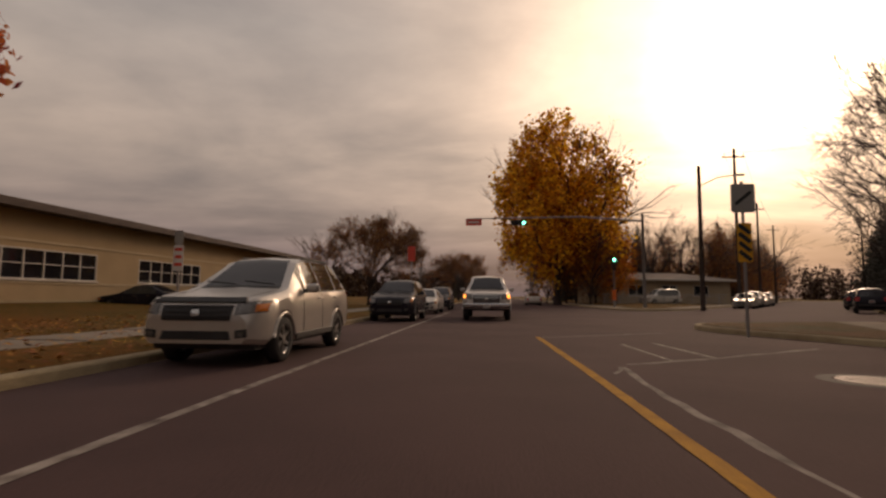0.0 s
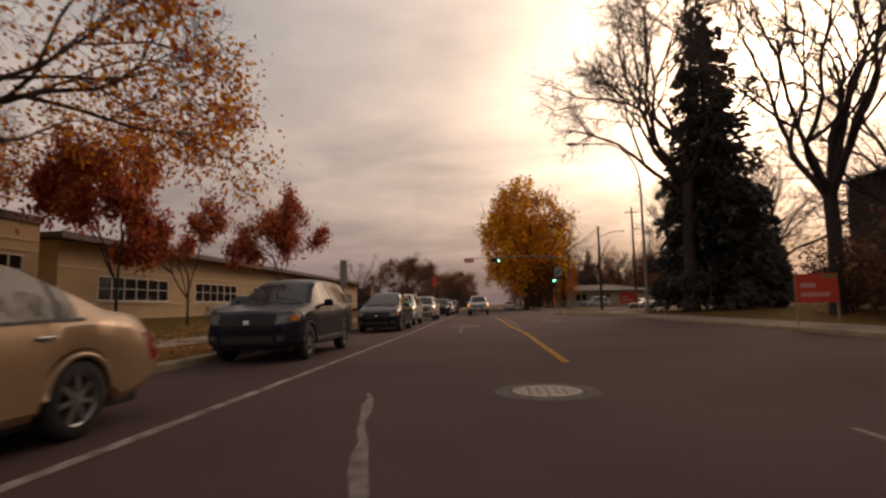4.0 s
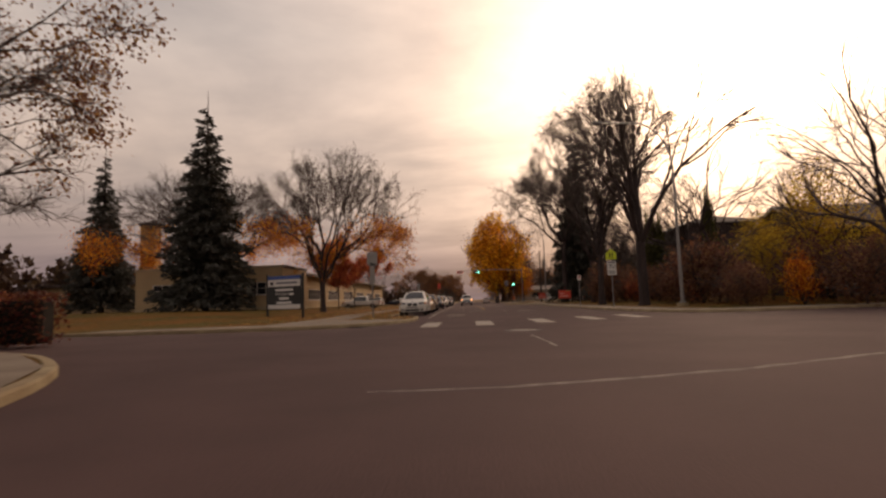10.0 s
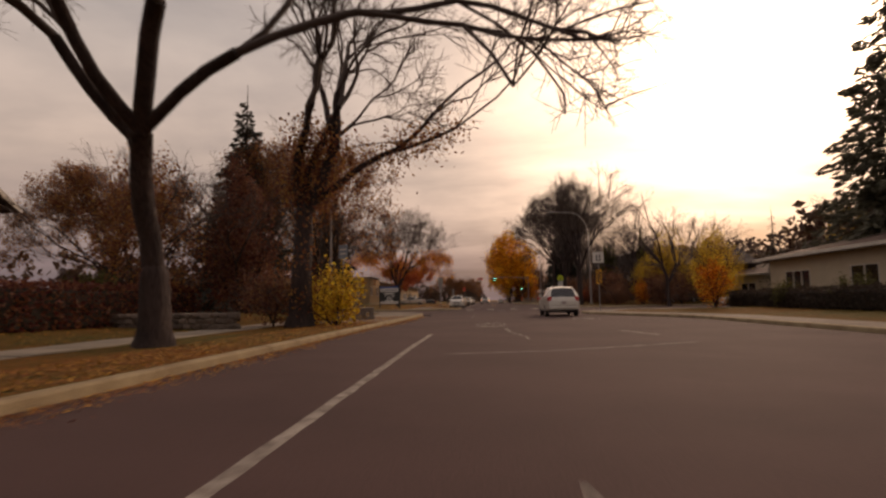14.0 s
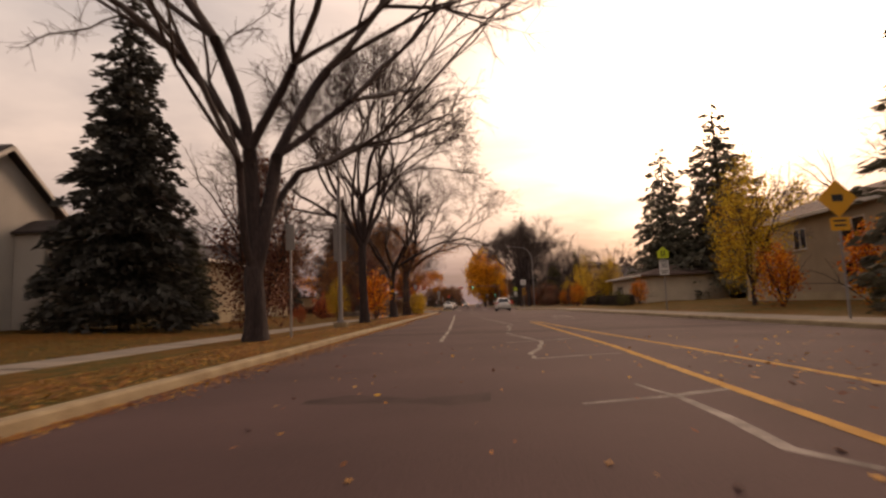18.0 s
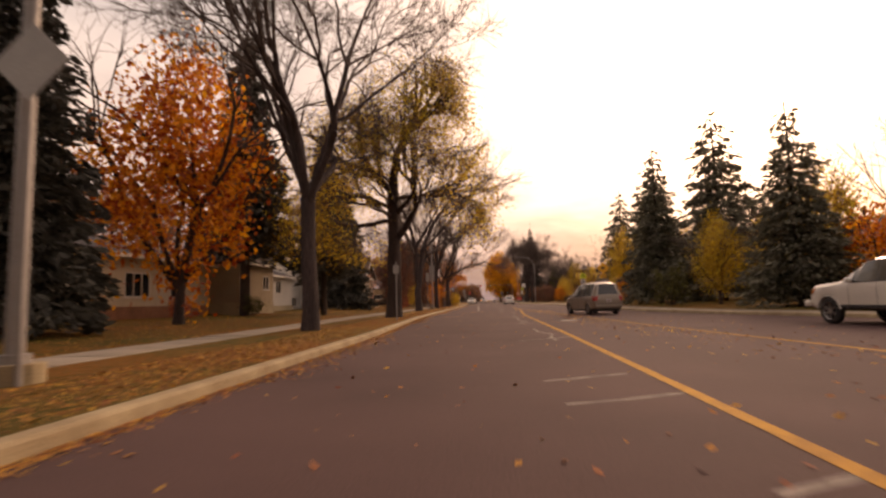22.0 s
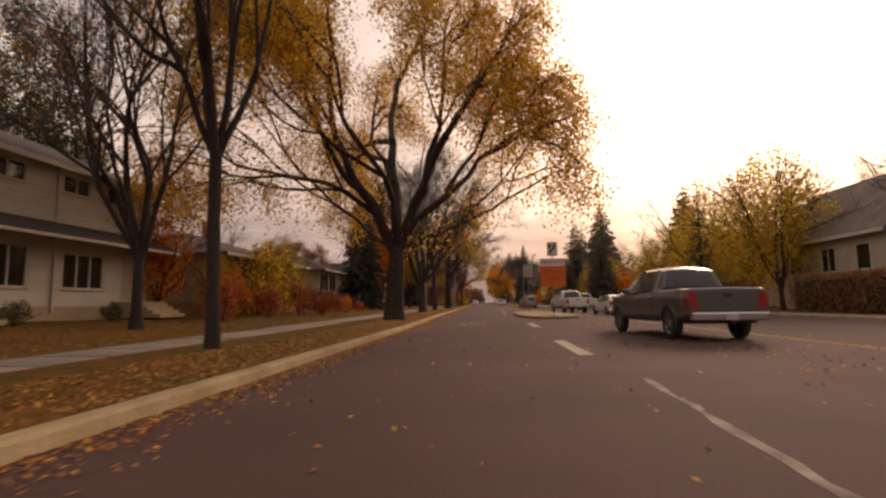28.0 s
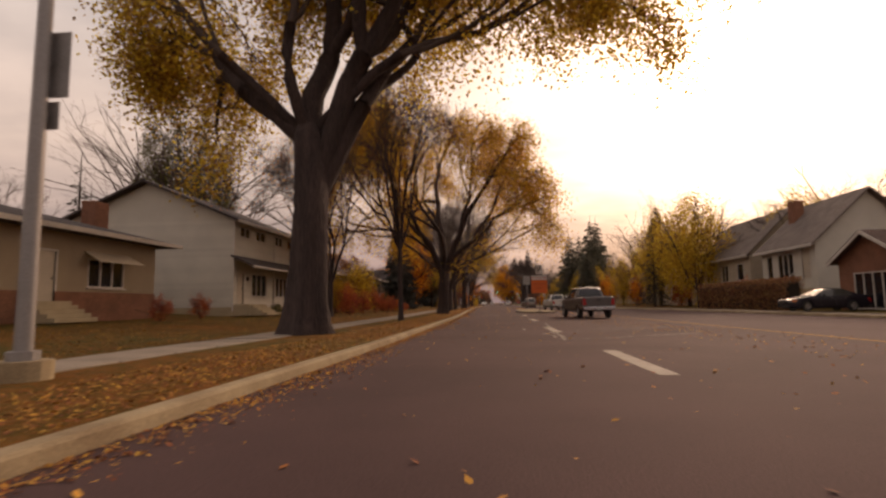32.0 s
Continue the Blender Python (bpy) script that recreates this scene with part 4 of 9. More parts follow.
tree_kind("elm_vee", 41, 15, 2.1, 0.32, 30, 2, bend=0.09, droop=0.02, arch=0.03, low=0.3, tip=0.88, dirs=((190, 5, 1.9, 0.78, 1.2), (15, 17, 1.8, 0.72, 1.25), (60, 30, 2.1, 0.4, 1.2, 1), (270, 26, 2.1, 0.4, 1.0, 1)))
tree_kind("elm_sparse_gold", 3, 15, 2.7, 0.26, 40, 7, droop=0.02, low=0.26, arch=0.02, twigs=2, sub=0.6, leaf=ORANGE, leaf_n=2, leaf_size=0.07, leaf_spread=0.2, leaf_keep=0.3, hang=0.2)
tree_kind("elm_sparse_brown", 21, 15, 4.5, 0.26, 34, 8, bend=0.12, droop=0.02, arch=0.03, low=0.36, twigs=2, sub=0.6, leaf=BROWN, leaf_n=2, leaf_size=0.06, leaf_spread=0.2, leaf_keep=0.5, hang=0.2)
tree_kind("bush_dim", 66, 3, 0.3, 0.05, 50, 8, depth=2, low=0.1, leaf=leaf_mat("dim_russet_leaves", (0.20, 0.085, 0.05)), leaf_size=0.075, crown=(90, 0, 1.5, 1.5, 1.45, 30, 0.2, 0.15))
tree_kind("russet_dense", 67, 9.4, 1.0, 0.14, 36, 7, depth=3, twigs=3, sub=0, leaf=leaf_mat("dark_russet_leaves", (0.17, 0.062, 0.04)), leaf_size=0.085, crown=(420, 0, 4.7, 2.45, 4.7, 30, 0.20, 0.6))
tree_kind("elm_gold", 27, 15, 3.0, 0.50, 42, 5, bend=0.17, droop=0.12, arch=0.04, low=0.34, leaf=leaf_mat("gold_olive_leaves", (0.66, 0.36, 0.04), 0.66), leaf_n=30, leaf_size=0.066, leaf_spread=0.32, leaf_keep=0.95, hang=1.0, tip=0.86, dirs=((180, 27, 2.7, 0.56, 1.1), (100, 3, 3.0, 0.72, 1.1), (0, 24, 2.6, 0.62, 1.1), (350, 48, 3.0, 0.36, 1.1, 1), (10, 60, 3.0, 0.2, 1.1, 2), (175, 60, 3.0, 0.2, 1.4, 2), (260, 36, 3.0, 0.34, 1.2), (200, 54, 3.0, 0.28, 1.3, 1)))
tree_kind("elm_tall", 14, 17, 7.6, 0.44, 50, 6, bend=0.2, droop=0.14, arch=0.03, low=0.26, leaf=OLIVE, leaf_n=7, leaf_size=0.065, leaf_spread=0.28, leaf_keep=0.85, hang=0.7, tip=0.86, dirs=((0, 40, 4.6, 0.5, 0.9), (350, 64, 6.0, 0.36, 1.1, 1), (180, 84, 5.8, 0.34, 1.0, 1), (205, 78, 6.6, 0.32, 1.0, 2), (150, 86, 6.9, 0.26, 0.9, 2), (260, 80, 6.2, 0.28, 0.9, 2), (60, 8, 7.6, 0.7, 0.9), (200, 34, 7.4, 0.5, 0.8, 1), (290, 60, 6.8, 0.4, 0.9, 1), (110, 70, 6.9, 0.36, 0.9, 1), (20, 80, 7.2, 0.3, 1.0, 2)))
tree_kind("elm_great", 17, 15, 5.2, 0.50, 26, 3, bend=0.11, droop=0.14, arch=0.035, low=0.40, leaf=OLIVE, leaf_n=24, leaf_size=0.068, leaf_spread=0.3, leaf_keep=0.95, hang=1.1, zone=(0.30, 1.0), tip=0.86, dirs=((178, 42, 5.0, 0.5, 1.0), (130, 5, 5.2, 0.66, 1.0), (10, 21, 3.8, 0.66, 1.5), (72, 11, 2.6, 0.55, 1.5), (350, 43, 5.2, 0.30, 1.3, 1), (268, 42, 5.2, 0.34, 1.2, 1), (215, 54, 5.2, 0.3, 1.2, 1)))
tree_kind("elm_yellow_low", 44, 15, 2.8, 0.30, 46, 8, droop=0.04, arch=0.02, low=0.27, leaf=ORANGE, leaf_n=10, leaf_size=0.085, leaf_spread=0.34, leaf_keep=0.75, zone=(0.12, 0.5))
tree_kind("poplar_gold", 52, 22, 3.0, 0.4, 34, 6, depth=4, twigs=1, sub=0, leaf=GOLD, leaf_size=0.26, crown=(720, 0, 12.6, 8.3, 9.8, 34, 0.42, 0.25))
tree_kind("ash_red", 61, 6, 1.6, 0.07, 38, 4, depth=3, twigs=4, sub=0.5, leaf=RUST, leaf_n=14, leaf_size=0.095, leaf_spread=0.19, leaf_keep=0.9, zone=(0.40, 1.0))
tree_kind("tree_orange", 73, 13, 1.8, 0.22, 40, 7, depth=3, twigs=2, sub=0, leaf=ORANGE, leaf_size=0.15, crown=(260, 0, 6.9, 3.9, 5.4, 30, 0.36, 0.35))
tree_kind("tree_brown", 81, 15, 3.0, 0.30, 44, 9, low=0.28, depth=5, twigs=3, sub=0.5, leaf=BROWN, leaf_n=8, leaf_size=0.09, leaf_spread=0.22, leaf_keep=0.95)
tree_kind("tree_amber", 91, 10, 1.4, 0.16, 40, 6, depth=3, twigs=2, sub=0, leaf=OLIVE, leaf_size=0.085, crown=(260, 0, 5.4, 3.1, 4.4, 44, 0.34, 0.25))
tree_kind("vine_trunk", 95, 15, 4.6, 0.40, 30, 5, bend=0.15, low=0.34, leaf=BROWN, leaf_n=150, leaf_size=0.075, leaf_spread=0.40, leaf_keep=1.0, zone=(0.0, 0.50), cling=True, dirs=((20, 24, 4.2, 0.62, 1.2), (10, 62, 5.0, 0.34, 1.4), (170, 28, 4.4, 0.5, 0.9), (250, 12, 4.6, 0.5, 0.9)))
tree_kind("shrub_red", 95, 2.4, 0.2, 0.04, 50, 8, depth=1, low=0.1, leaf=RUST, leaf_size=0.065, crown=(70, 0, 1.2, 1.05, 1.1, 26, 0.12, 0.1))
tree_kind("shrub_orange", 96, 3.2, 0.2, 0.05, 40, 8, depth=1, low=0.1, leaf=ORANGE, leaf_size=0.075, crown=(80, 0, 1.7, 1.05, 1.5, 26, 0.15, 0.35))
tree_kind("poplar_column", 58, 22, 2.0, 0.26, 12, 5, depth=3, twigs=1, sub=0, leaf=leaf_mat("poplar_olive_leaves", (0.12, 0.105, 0.035)), leaf_size=0.11, crown=(300, 0, 12.5, 2.0, 10.5, 40, 0.34, 0.45))
tree_kind("elm_fork", 33, 15, 1.5, 0.34, 26, 2, depth=6, bend=0.13, droop=0.03, arch=0.03, low=0.34, twigs=3, sub=1, tip=0.9)
tree_kind("shrub_amber", 98, 2.2, 0.2, 0.05, 45, 8, depth=1, low=0.1, leaf=OLIVE, leaf_size=0.07, crown=(70, 0, 1.15, 1.0, 1.05, 26, 0.13, 0.2))
tree_kind("tree_russet", 99, 9, 0.8, 0.12, 36, 7, depth=3, twigs=3, sub=0, leaf=BROWN, leaf_size=0.09, crown=(260, 0, 4.7, 2.9, 4.3, 24, 0.26, 0.45))
tree_kind("shrub_green", 97, 2.0, 0.2, 0.05, 50, 8, depth=1, low=0.1, leaf=SHRUBGREEN, leaf_size=0.06, crown=(70, 0, 1.0, 1.0, 0.95, 26, 0.11, 0.0))
spruce_kind("spruce_a", 5, 18, 4.1)
spruce_kind("spruce_b", 6, 18, 3.5, tiers=2.5)
spruce_kind("spruce_open", 7, 18, 4.5, tiers=2.6, boughs=8, fill=20, power=0.72, material=NEEDLE_HAZED)
spruce_kind("spruce_trunked", 11, 18, 3.4, skirt=0.23)
spruce_kind("spruce_far", 9, 12, 2.4, tiers=2.0, boughs=8, fill=10)

ELM_BARE = "bare grey-barked elm with a spreading vase crown beside the kerb"
# left side, from the school on
tree("elm_yellow_low", -15.0, -22.4, "broad elm with bare twigs and low orange leaves before the school", 17.0, 20, wide=0.86)
tree("elm_yellow_low", -30, -15, "broad elm with bare twigs and low orange leaves before the school", 17, 130)
tree("ash_red", -15.0, 5.75, "small rust-red ash on the verge beside the school", 9.8, 10, wide=0.72)
tree("ash_red", -16.65, -9.35, "small rust-red ash on the verge beside the school", 9.7, 140, wide=0.66)
tree("ash_red", -15.5, -5.5, "small rust-red ash on the verge beside the school", 7.0, 80, wide=0.85)
spruce("spruce_a", -26.1, -24.8, 22.0, "tall dark spruce on the school lawn")
spruce("spruce_b", -49.5, -7, 23.0, "dark pointed spruce on the school lawn", 60)
tree("tree_brown", -14.2, -65.8, "brown-leaved elm on the street corner", 15.0, 0, wide=0.85)
tree("vine_trunk", -6.8, -91.6, "thick lopped trunk wrapped in orange vine with bare upper limbs", 15, 0)
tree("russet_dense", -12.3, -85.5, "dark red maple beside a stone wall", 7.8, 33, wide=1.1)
tree("shrub_amber", -5.75, -90.4, "amber shrub beside the vine-clad trunk", 2.3, 70, name="shrub", group="shrubs", cat="shrub", wide=1.1)
tree("bush_dim", -8.1, -91.0, "dim russet shrub beside the vine-clad trunk", 2.2, 12, name="shrub", group="shrubs", cat="shrub", wide=1.2)
tree("shrub_amber", -7.2, -88.6, "olive and amber shrub beside the vine-clad trunk", 1.9, 100, name="shrub", group="shrubs", cat="shrub")
tree("bare_c", -6.5, -117.1, ELM_BARE, 16.5, 100)
tree("elm_fork", -7.1, -100.0, "two-stemmed bare elm with a lopped branch beside the kerb", 16, 115)
tree("elm_vee", -6.9, -133.1, "two-stemmed bare elm with a long limb over the verge", 16, 0)
tree("shrub_orange", -7.6, -107.0, "glowing orange shrub in a front yard", 3.9, 0, name="shrub", group="shrubs", cat="shrub")
tree("tree_amber", -11.2, -105, "yellow-green clipped shrub in a front yard", 3.4, 40, name="shrub", group="shrubs", cat="shrub")
tree("bare_b", -19.5, -66.9, "leaning bare tree beside a dark spruce", 13.5, 40)
spruce("spruce_a", -18.9, -71.0, 18.4, "dark spruce among the yards", 20)
spruce("spruce_a", -17.1, -124.2, 19.5, "dense dark spruce beside the white house", 120, wide=0.87)
tree("elm_tall", -5.75, -154.6, "thick elm with yellow leaves and twisted limbs", 17, 0)
spruce("spruce_trunked", -17.2, -150.0, 22.6, "tall open dark spruce in a front yard", 160)
spruce("spruce_trunked", -12.9, -145.4, 16, "very tall dark spruce by the white house", 250)
tree("bare_c", -6.4, -168.0, ELM_BARE, 16, 15)
tree("tree_orange", -14.6, -162.5, "bright orange maple in a front yard", 14.2, 0)
spruce("spruce_a", -15.1, -171.3, 17.8, "tall dark spruce on the lawn", 70, wide=0.76)
tree("bare_a", -5.8, -186.0, ELM_BARE, 14.5, 100)
tree("elm_gold", -4.75, -207.2, "great forked elm with golden leaves beside the kerb", 18.5, 0, wide=0.82)
tree("shrub_amber", -4.9, -206.5, "yellow-leaved sprouts round an elm trunk", 1.7, 30, name="shrub", group="shrubs", cat="shrub", wide=0.55)
tree("elm_sparse_gold", -11.6, -218.1, "thin elm with a few golden leaves on a front lawn", 13.5, 210, wide=0.8)
tree("elm_sparse_brown", -5.5, -224.5, "slender elm with brown leaf remnants on the verge", 13.8, 33, wide=0.58)
tree("elm_great", -6.3, -237.6, "great forked elm with yellow-green leaves beside the kerb", 19, 0)
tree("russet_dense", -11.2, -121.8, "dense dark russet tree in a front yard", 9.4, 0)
tree("tree_russet", -15.2, -88.6, "dense russet tree beside a stone wall", 8, 50)
for i, (x, y, h) in enumerate(((-36.0, -198.5, 24.5), (-33.2, -197.6, 22.5), (-38.2, -199.5, 21.5), (-30.9, -197.0, 18.5))):
    tree("poplar_column", x, y, "dark olive columnar poplar behind the white duplex", h, 80 * i, group="yard trees")
# right side
for i, (x, y, h) in enumerate(((10.8, 60.5, 9.5), (9.2, 69, 9), (12.8, 68, 10), (27, 86, 11), (32, 79, 11), (35, 84, 12), (40, 91, 12), (46, 101, 13), (55, 116, 13), (63, 131, 13), (75, 151, 13), (92, 181, 14), (7.5, 78, 9), (19, 92, 10))):
    tree("tree_russet", x, y, "russet tree beside the side street", h, 77 * i, group="yard trees")
for i, (x, y, h) in enumerate(((27.5, 24, 12), (31, 31, 13), (36.5, 42, 13), (41.5, 50, 15), (48, 63, 17), (54, 73, 18), (61, 85, 18), (69, 98, 19), (78, 113, 18), (90, 133, 18), (22.5, 84, 13), (38.5, 93, 15), (12.5, 96, 12))):
    spruce("spruce_b", x, y, h, "dark spruce beside the side street", 50 * i)
tree("bare_far", 29.5, 92, "bare tree behind a low house", 12, 40, group="yard trees")
tree("poplar_gold", 7.2, 62, "huge rounded golden poplar beyond the crossroads", 22, 0)
spruce("spruce_a", 17.3, 8.6, 28.5, "very tall dark spruce beside the pavement", 10, wide=0.72)
tree("bare_limb", 14.65, 6.5, "bare elm with long limbs sweeping out beside a tall spruce", 21, 0)
tree("bare_c", 15.8, -7.2, ELM_BARE, 18, 160)
tree("bare_vase", 12.6, -24.4, ELM_BARE, 17, 250, wide=0.85)
tree("bare_vase", 13.3, -34.5, ELM_BARE, 18, 20)
tree("bare_a", 24.8, 26.5, "broad bare tree beyond the tall spruce", 15, 60, wide=0.9)
tree("tree_amber", 24, -31, "amber-leaved bush beyond the pavement", 7, 0, name="bush", group="shrubs", cat="shrub")
tree("tree_amber", 28, -40, "amber-leaved bush beyond the pavement", 6, 100, name="bush", group="shrubs", cat="shrub")
tree("bare_far", 20.2, -50.5, "small bare tree on a lawn", 12, 0)
spruce("spruce_open", 29.0, -72.8, 24.2, "spreading spruce beyond the pavement", 0)
spruce("spruce_open", 33.4, -80.2, 28.0, "spreading tall spruce beyond the pavement", 100, wide=1.12)
spruce("spruce_open", 17.2, -132.3, 16.7, "spreading spruce with haze-paled grey-green needles by the corner", 60)
spruce("spruce_open", 21.4, -136.5, 19.6, "spreading spruce with haze-paled grey-green needles by the corner", 200)
tree("tree_amber", 18.2, -115.0, "thin amber tree among the spruces", 9.5, 0, wide=0.8)
for i, (x, y, h) in enumerate(((24, -186, 13), (22.5, -193, 12.5), (23, -178, 13), (30, -200, 11))):
    tree("tree_amber", x, y, "amber-leaved tree in a front yard", h, 70 * i)

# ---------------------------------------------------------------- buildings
# near-black that puts the shade of house interiors into a base colour
UNLIT_ROOM = mat("unlit_room_black", (0.012, 0.010, 0.010), 0.9, 0.2, 1, 5, 0)
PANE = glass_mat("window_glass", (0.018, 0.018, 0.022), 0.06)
TRIM = mat("painted_trim", (0.62, 0.57, 0.50), 0.6, 0.15, 2, 25, 0.1)
SHINGLE = mat("asphalt_shingles", (0.060, 0.045, 0.042), 0.9, 0.35, 1.2, 18, 0.8, bump_d=0.02)
PALE_SHINGLE = mat("weathered_pale_shingles", (0.17, 0.135, 0.115), 0.9, 0.3, 1.2, 18, 0.8, bump_d=0.02)
BROWN_SHINGLE = mat("brown_shingles", (0.10, 0.055, 0.040), 0.9, 0.35, 1.2, 18, 0.8, bump_d=0.02)
TAN_STUCCO = mat("tan_stucco", (0.27, 0.19, 0.125), 0.92, 0.2, 0.8, 60, 0.5)
STUCCO = mat("beige_stucco", (0.40, 0.31, 0.21), 0.92, 0.15, 0.8, 60, 0.5)
CREAM = mat("cream_stucco", (0.52, 0.44, 0.33), 0.92, 0.15, 0.8, 60, 0.5)
WHITEWALL = mat("white_stucco", (0.60, 0.56, 0.50), 0.92, 0.12, 0.7, 60, 0.4)
SIDING_WHITE = mat("white_siding", (0.60, 0.56, 0.47), 0.7, 0.1, 0.8, 30, 0.15)
SIDING_RED = mat("russet_siding", (0.33, 0.14, 0.075), 0.75, 0.15, 0.9, 30, 0.2)
BRICK_WALL = mat("brown_brick", (0.28, 0.12, 0.07), 0.9, 0.3, 1.0, 14, 0.6)
DARKWALL = mat("dark_brown_wall", (0.05, 0.030, 0.026), 0.85, 0.25, 0.8, 25, 0.3)
FOUND = mat("foundation_concrete", (0.45, 0.36, 0.23), 0.92, 0.2, 1, 40, 0.4)
SCHOOL_WALL = mat("tan_stucco_panel", (0.46, 0.33, 0.19), 0.92, 0.12, 0.6, 60, 0.4)
FASCIA = mat("dark_fascia", (0.07, 0.042, 0.032), 0.7, 0.2, 1, 20, 0.1)
DOOR_PAINT = mat("cream_door_paint", (0.55, 0.47, 0.36), 0.5, 0.1, 1, 20, 0.05)
METAL = mat("galvanised_metal", (0.30, 0.28, 0.27), 0.5, 0.15, 2, 30, 0.1, metal=0.6)


def wall_cells(length, z0, z1, holes, thick, m, bm=None):
    """A wall along local x with real openings; m carries it into the building's frame."""
    own = bmesh.new()
    xs = sorted({0.0, length, *[h[0] for h in holes], *[h[0] + h[2] for h in holes]})
    zs = sorted({z0, z1, *[h[1] for h in holes], *[h[1] + h[3] for h in holes]})
    for a, b in zip(xs, xs[1:]):
        for c, d in zip(zs, zs[1:]):
            mx, mz = (a + b) / 2, (c + d) / 2
            if any(h[0] < mx < h[0] + h[2] and h[1] < mz < h[1] + h[3] for h in holes) or mx < 0 or mx > length or mz > z1:
                continue
            box(b - a, thick, d - c, mx, thick / 2, c, bm=own)
    bmesh.ops.remove_doubles(own, verts=own.verts[:], dist=0.0005)
    own.transform(m)
    return own


def add_window(parent, x, z, w, h, m, cols=2, rows=1, frame=None, sill=True):
    """Frame with mullions, glass and sill, set back in its opening."""
    fm = frame or TRIM
    bm = bmesh.new()
    t = 0.07
    box(w, 0.1, t, x + w / 2, 0.05, z, bm=bm)
    box(w, 0.1, t, x + w / 2, 0.05, z + h - t, bm=bm)
    for px in (x + t / 2, x + w - t / 2):
        box(t, 0.098, h - 2 * t, px, 0.05, z + t, bm=bm)
    bm.transform(m)
    win = part("window", bm, fm, parent)
    for i in range(1, cols):
        b = box(t, 0.098, h - 2 * t, x + t / 2 + (w - t) * i / cols, 0.05, z + t)
        b.transform(m)
        part("mullion", b, fm, win)
    for j in range(1, rows):
        b = box(w - 2 * t, 0.06, 0.05, x + w / 2, 0.05, z + h * j / rows)
        b.transform(m)
        part("glazing_bar", b, fm, win)
    for i in range(cols):
        px = x + (w) * (i + 0.5) / cols
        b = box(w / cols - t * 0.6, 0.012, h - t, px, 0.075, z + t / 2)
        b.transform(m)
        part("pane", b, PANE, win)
    if sill:
        b = box(w + 0.14, 0.16, 0.06, x + w / 2, -0.03, z - 0.06, bev=0.01)
        b.transform(m)
        part("sill", b, fm, win)
    return win


def add_door(parent, x, z, w, h, m, material=None):
    bm = box(w, 0.06, h, x + w / 2, 0.07, z)
    box(w * 0.7, 0.02, h * 0.35, x + w / 2, 0.035, z + h * 0.55, bm=bm)
    box(w * 0.7, 0.02, h * 0.35, x + w / 2, 0.035, z + h * 0.1, bm=bm)
    bm.transform(m)
    d = part("door", bm, material or DOOR_PAINT, parent)
    b = box(0.05, 0.06, 0.12, x + w * 0.88, 0.03, z + h * 0.45, bev=0.01)
    b.transform(m)
    part("handle", b, METAL, d)
    b = bmesh.new()
    for px, ww in ((x - 0.05, 0.1), (x + w + 0.05, 0.1)):
        box(ww, 0.12, h + 0.1, px, 0.04, z, bm=b)
    box(w + 0.2, 0.12, 0.1, x + w / 2, 0.04, z + h, bm=b)
    b.transform(m)
    part("door_frame", b, TRIM, d)


def add_siding(parent, length, z0, z1, holes, m, material, pitch=0.2):
    """Lap boards, each a part of its own, cut at the openings."""
    n = int((z1 - z0) / pitch)
    for k in range(n):
        z = z0 + k * pitch
        blocks = sorted((h[0], h[0] + h[2]) for h in holes if h[1] < z + pitch * 0.5 < h[1] + h[3])
        x = 0.0
        for a, b in blocks + [(length, length)]:
            if a - x > 0.05:
                V = [(x, -0.03, z), (a, -0.03, z), (a, -0.006, z + pitch), (x, -0.006, z + pitch), (x, 0, z), (a, 0, z)]
                V = [m @ Vector(v) for v in V]
                part("board", mesh("board", V, [(0, 1, 2, 3), (4, 5, 1, 0)], material), None, parent)
            x = b


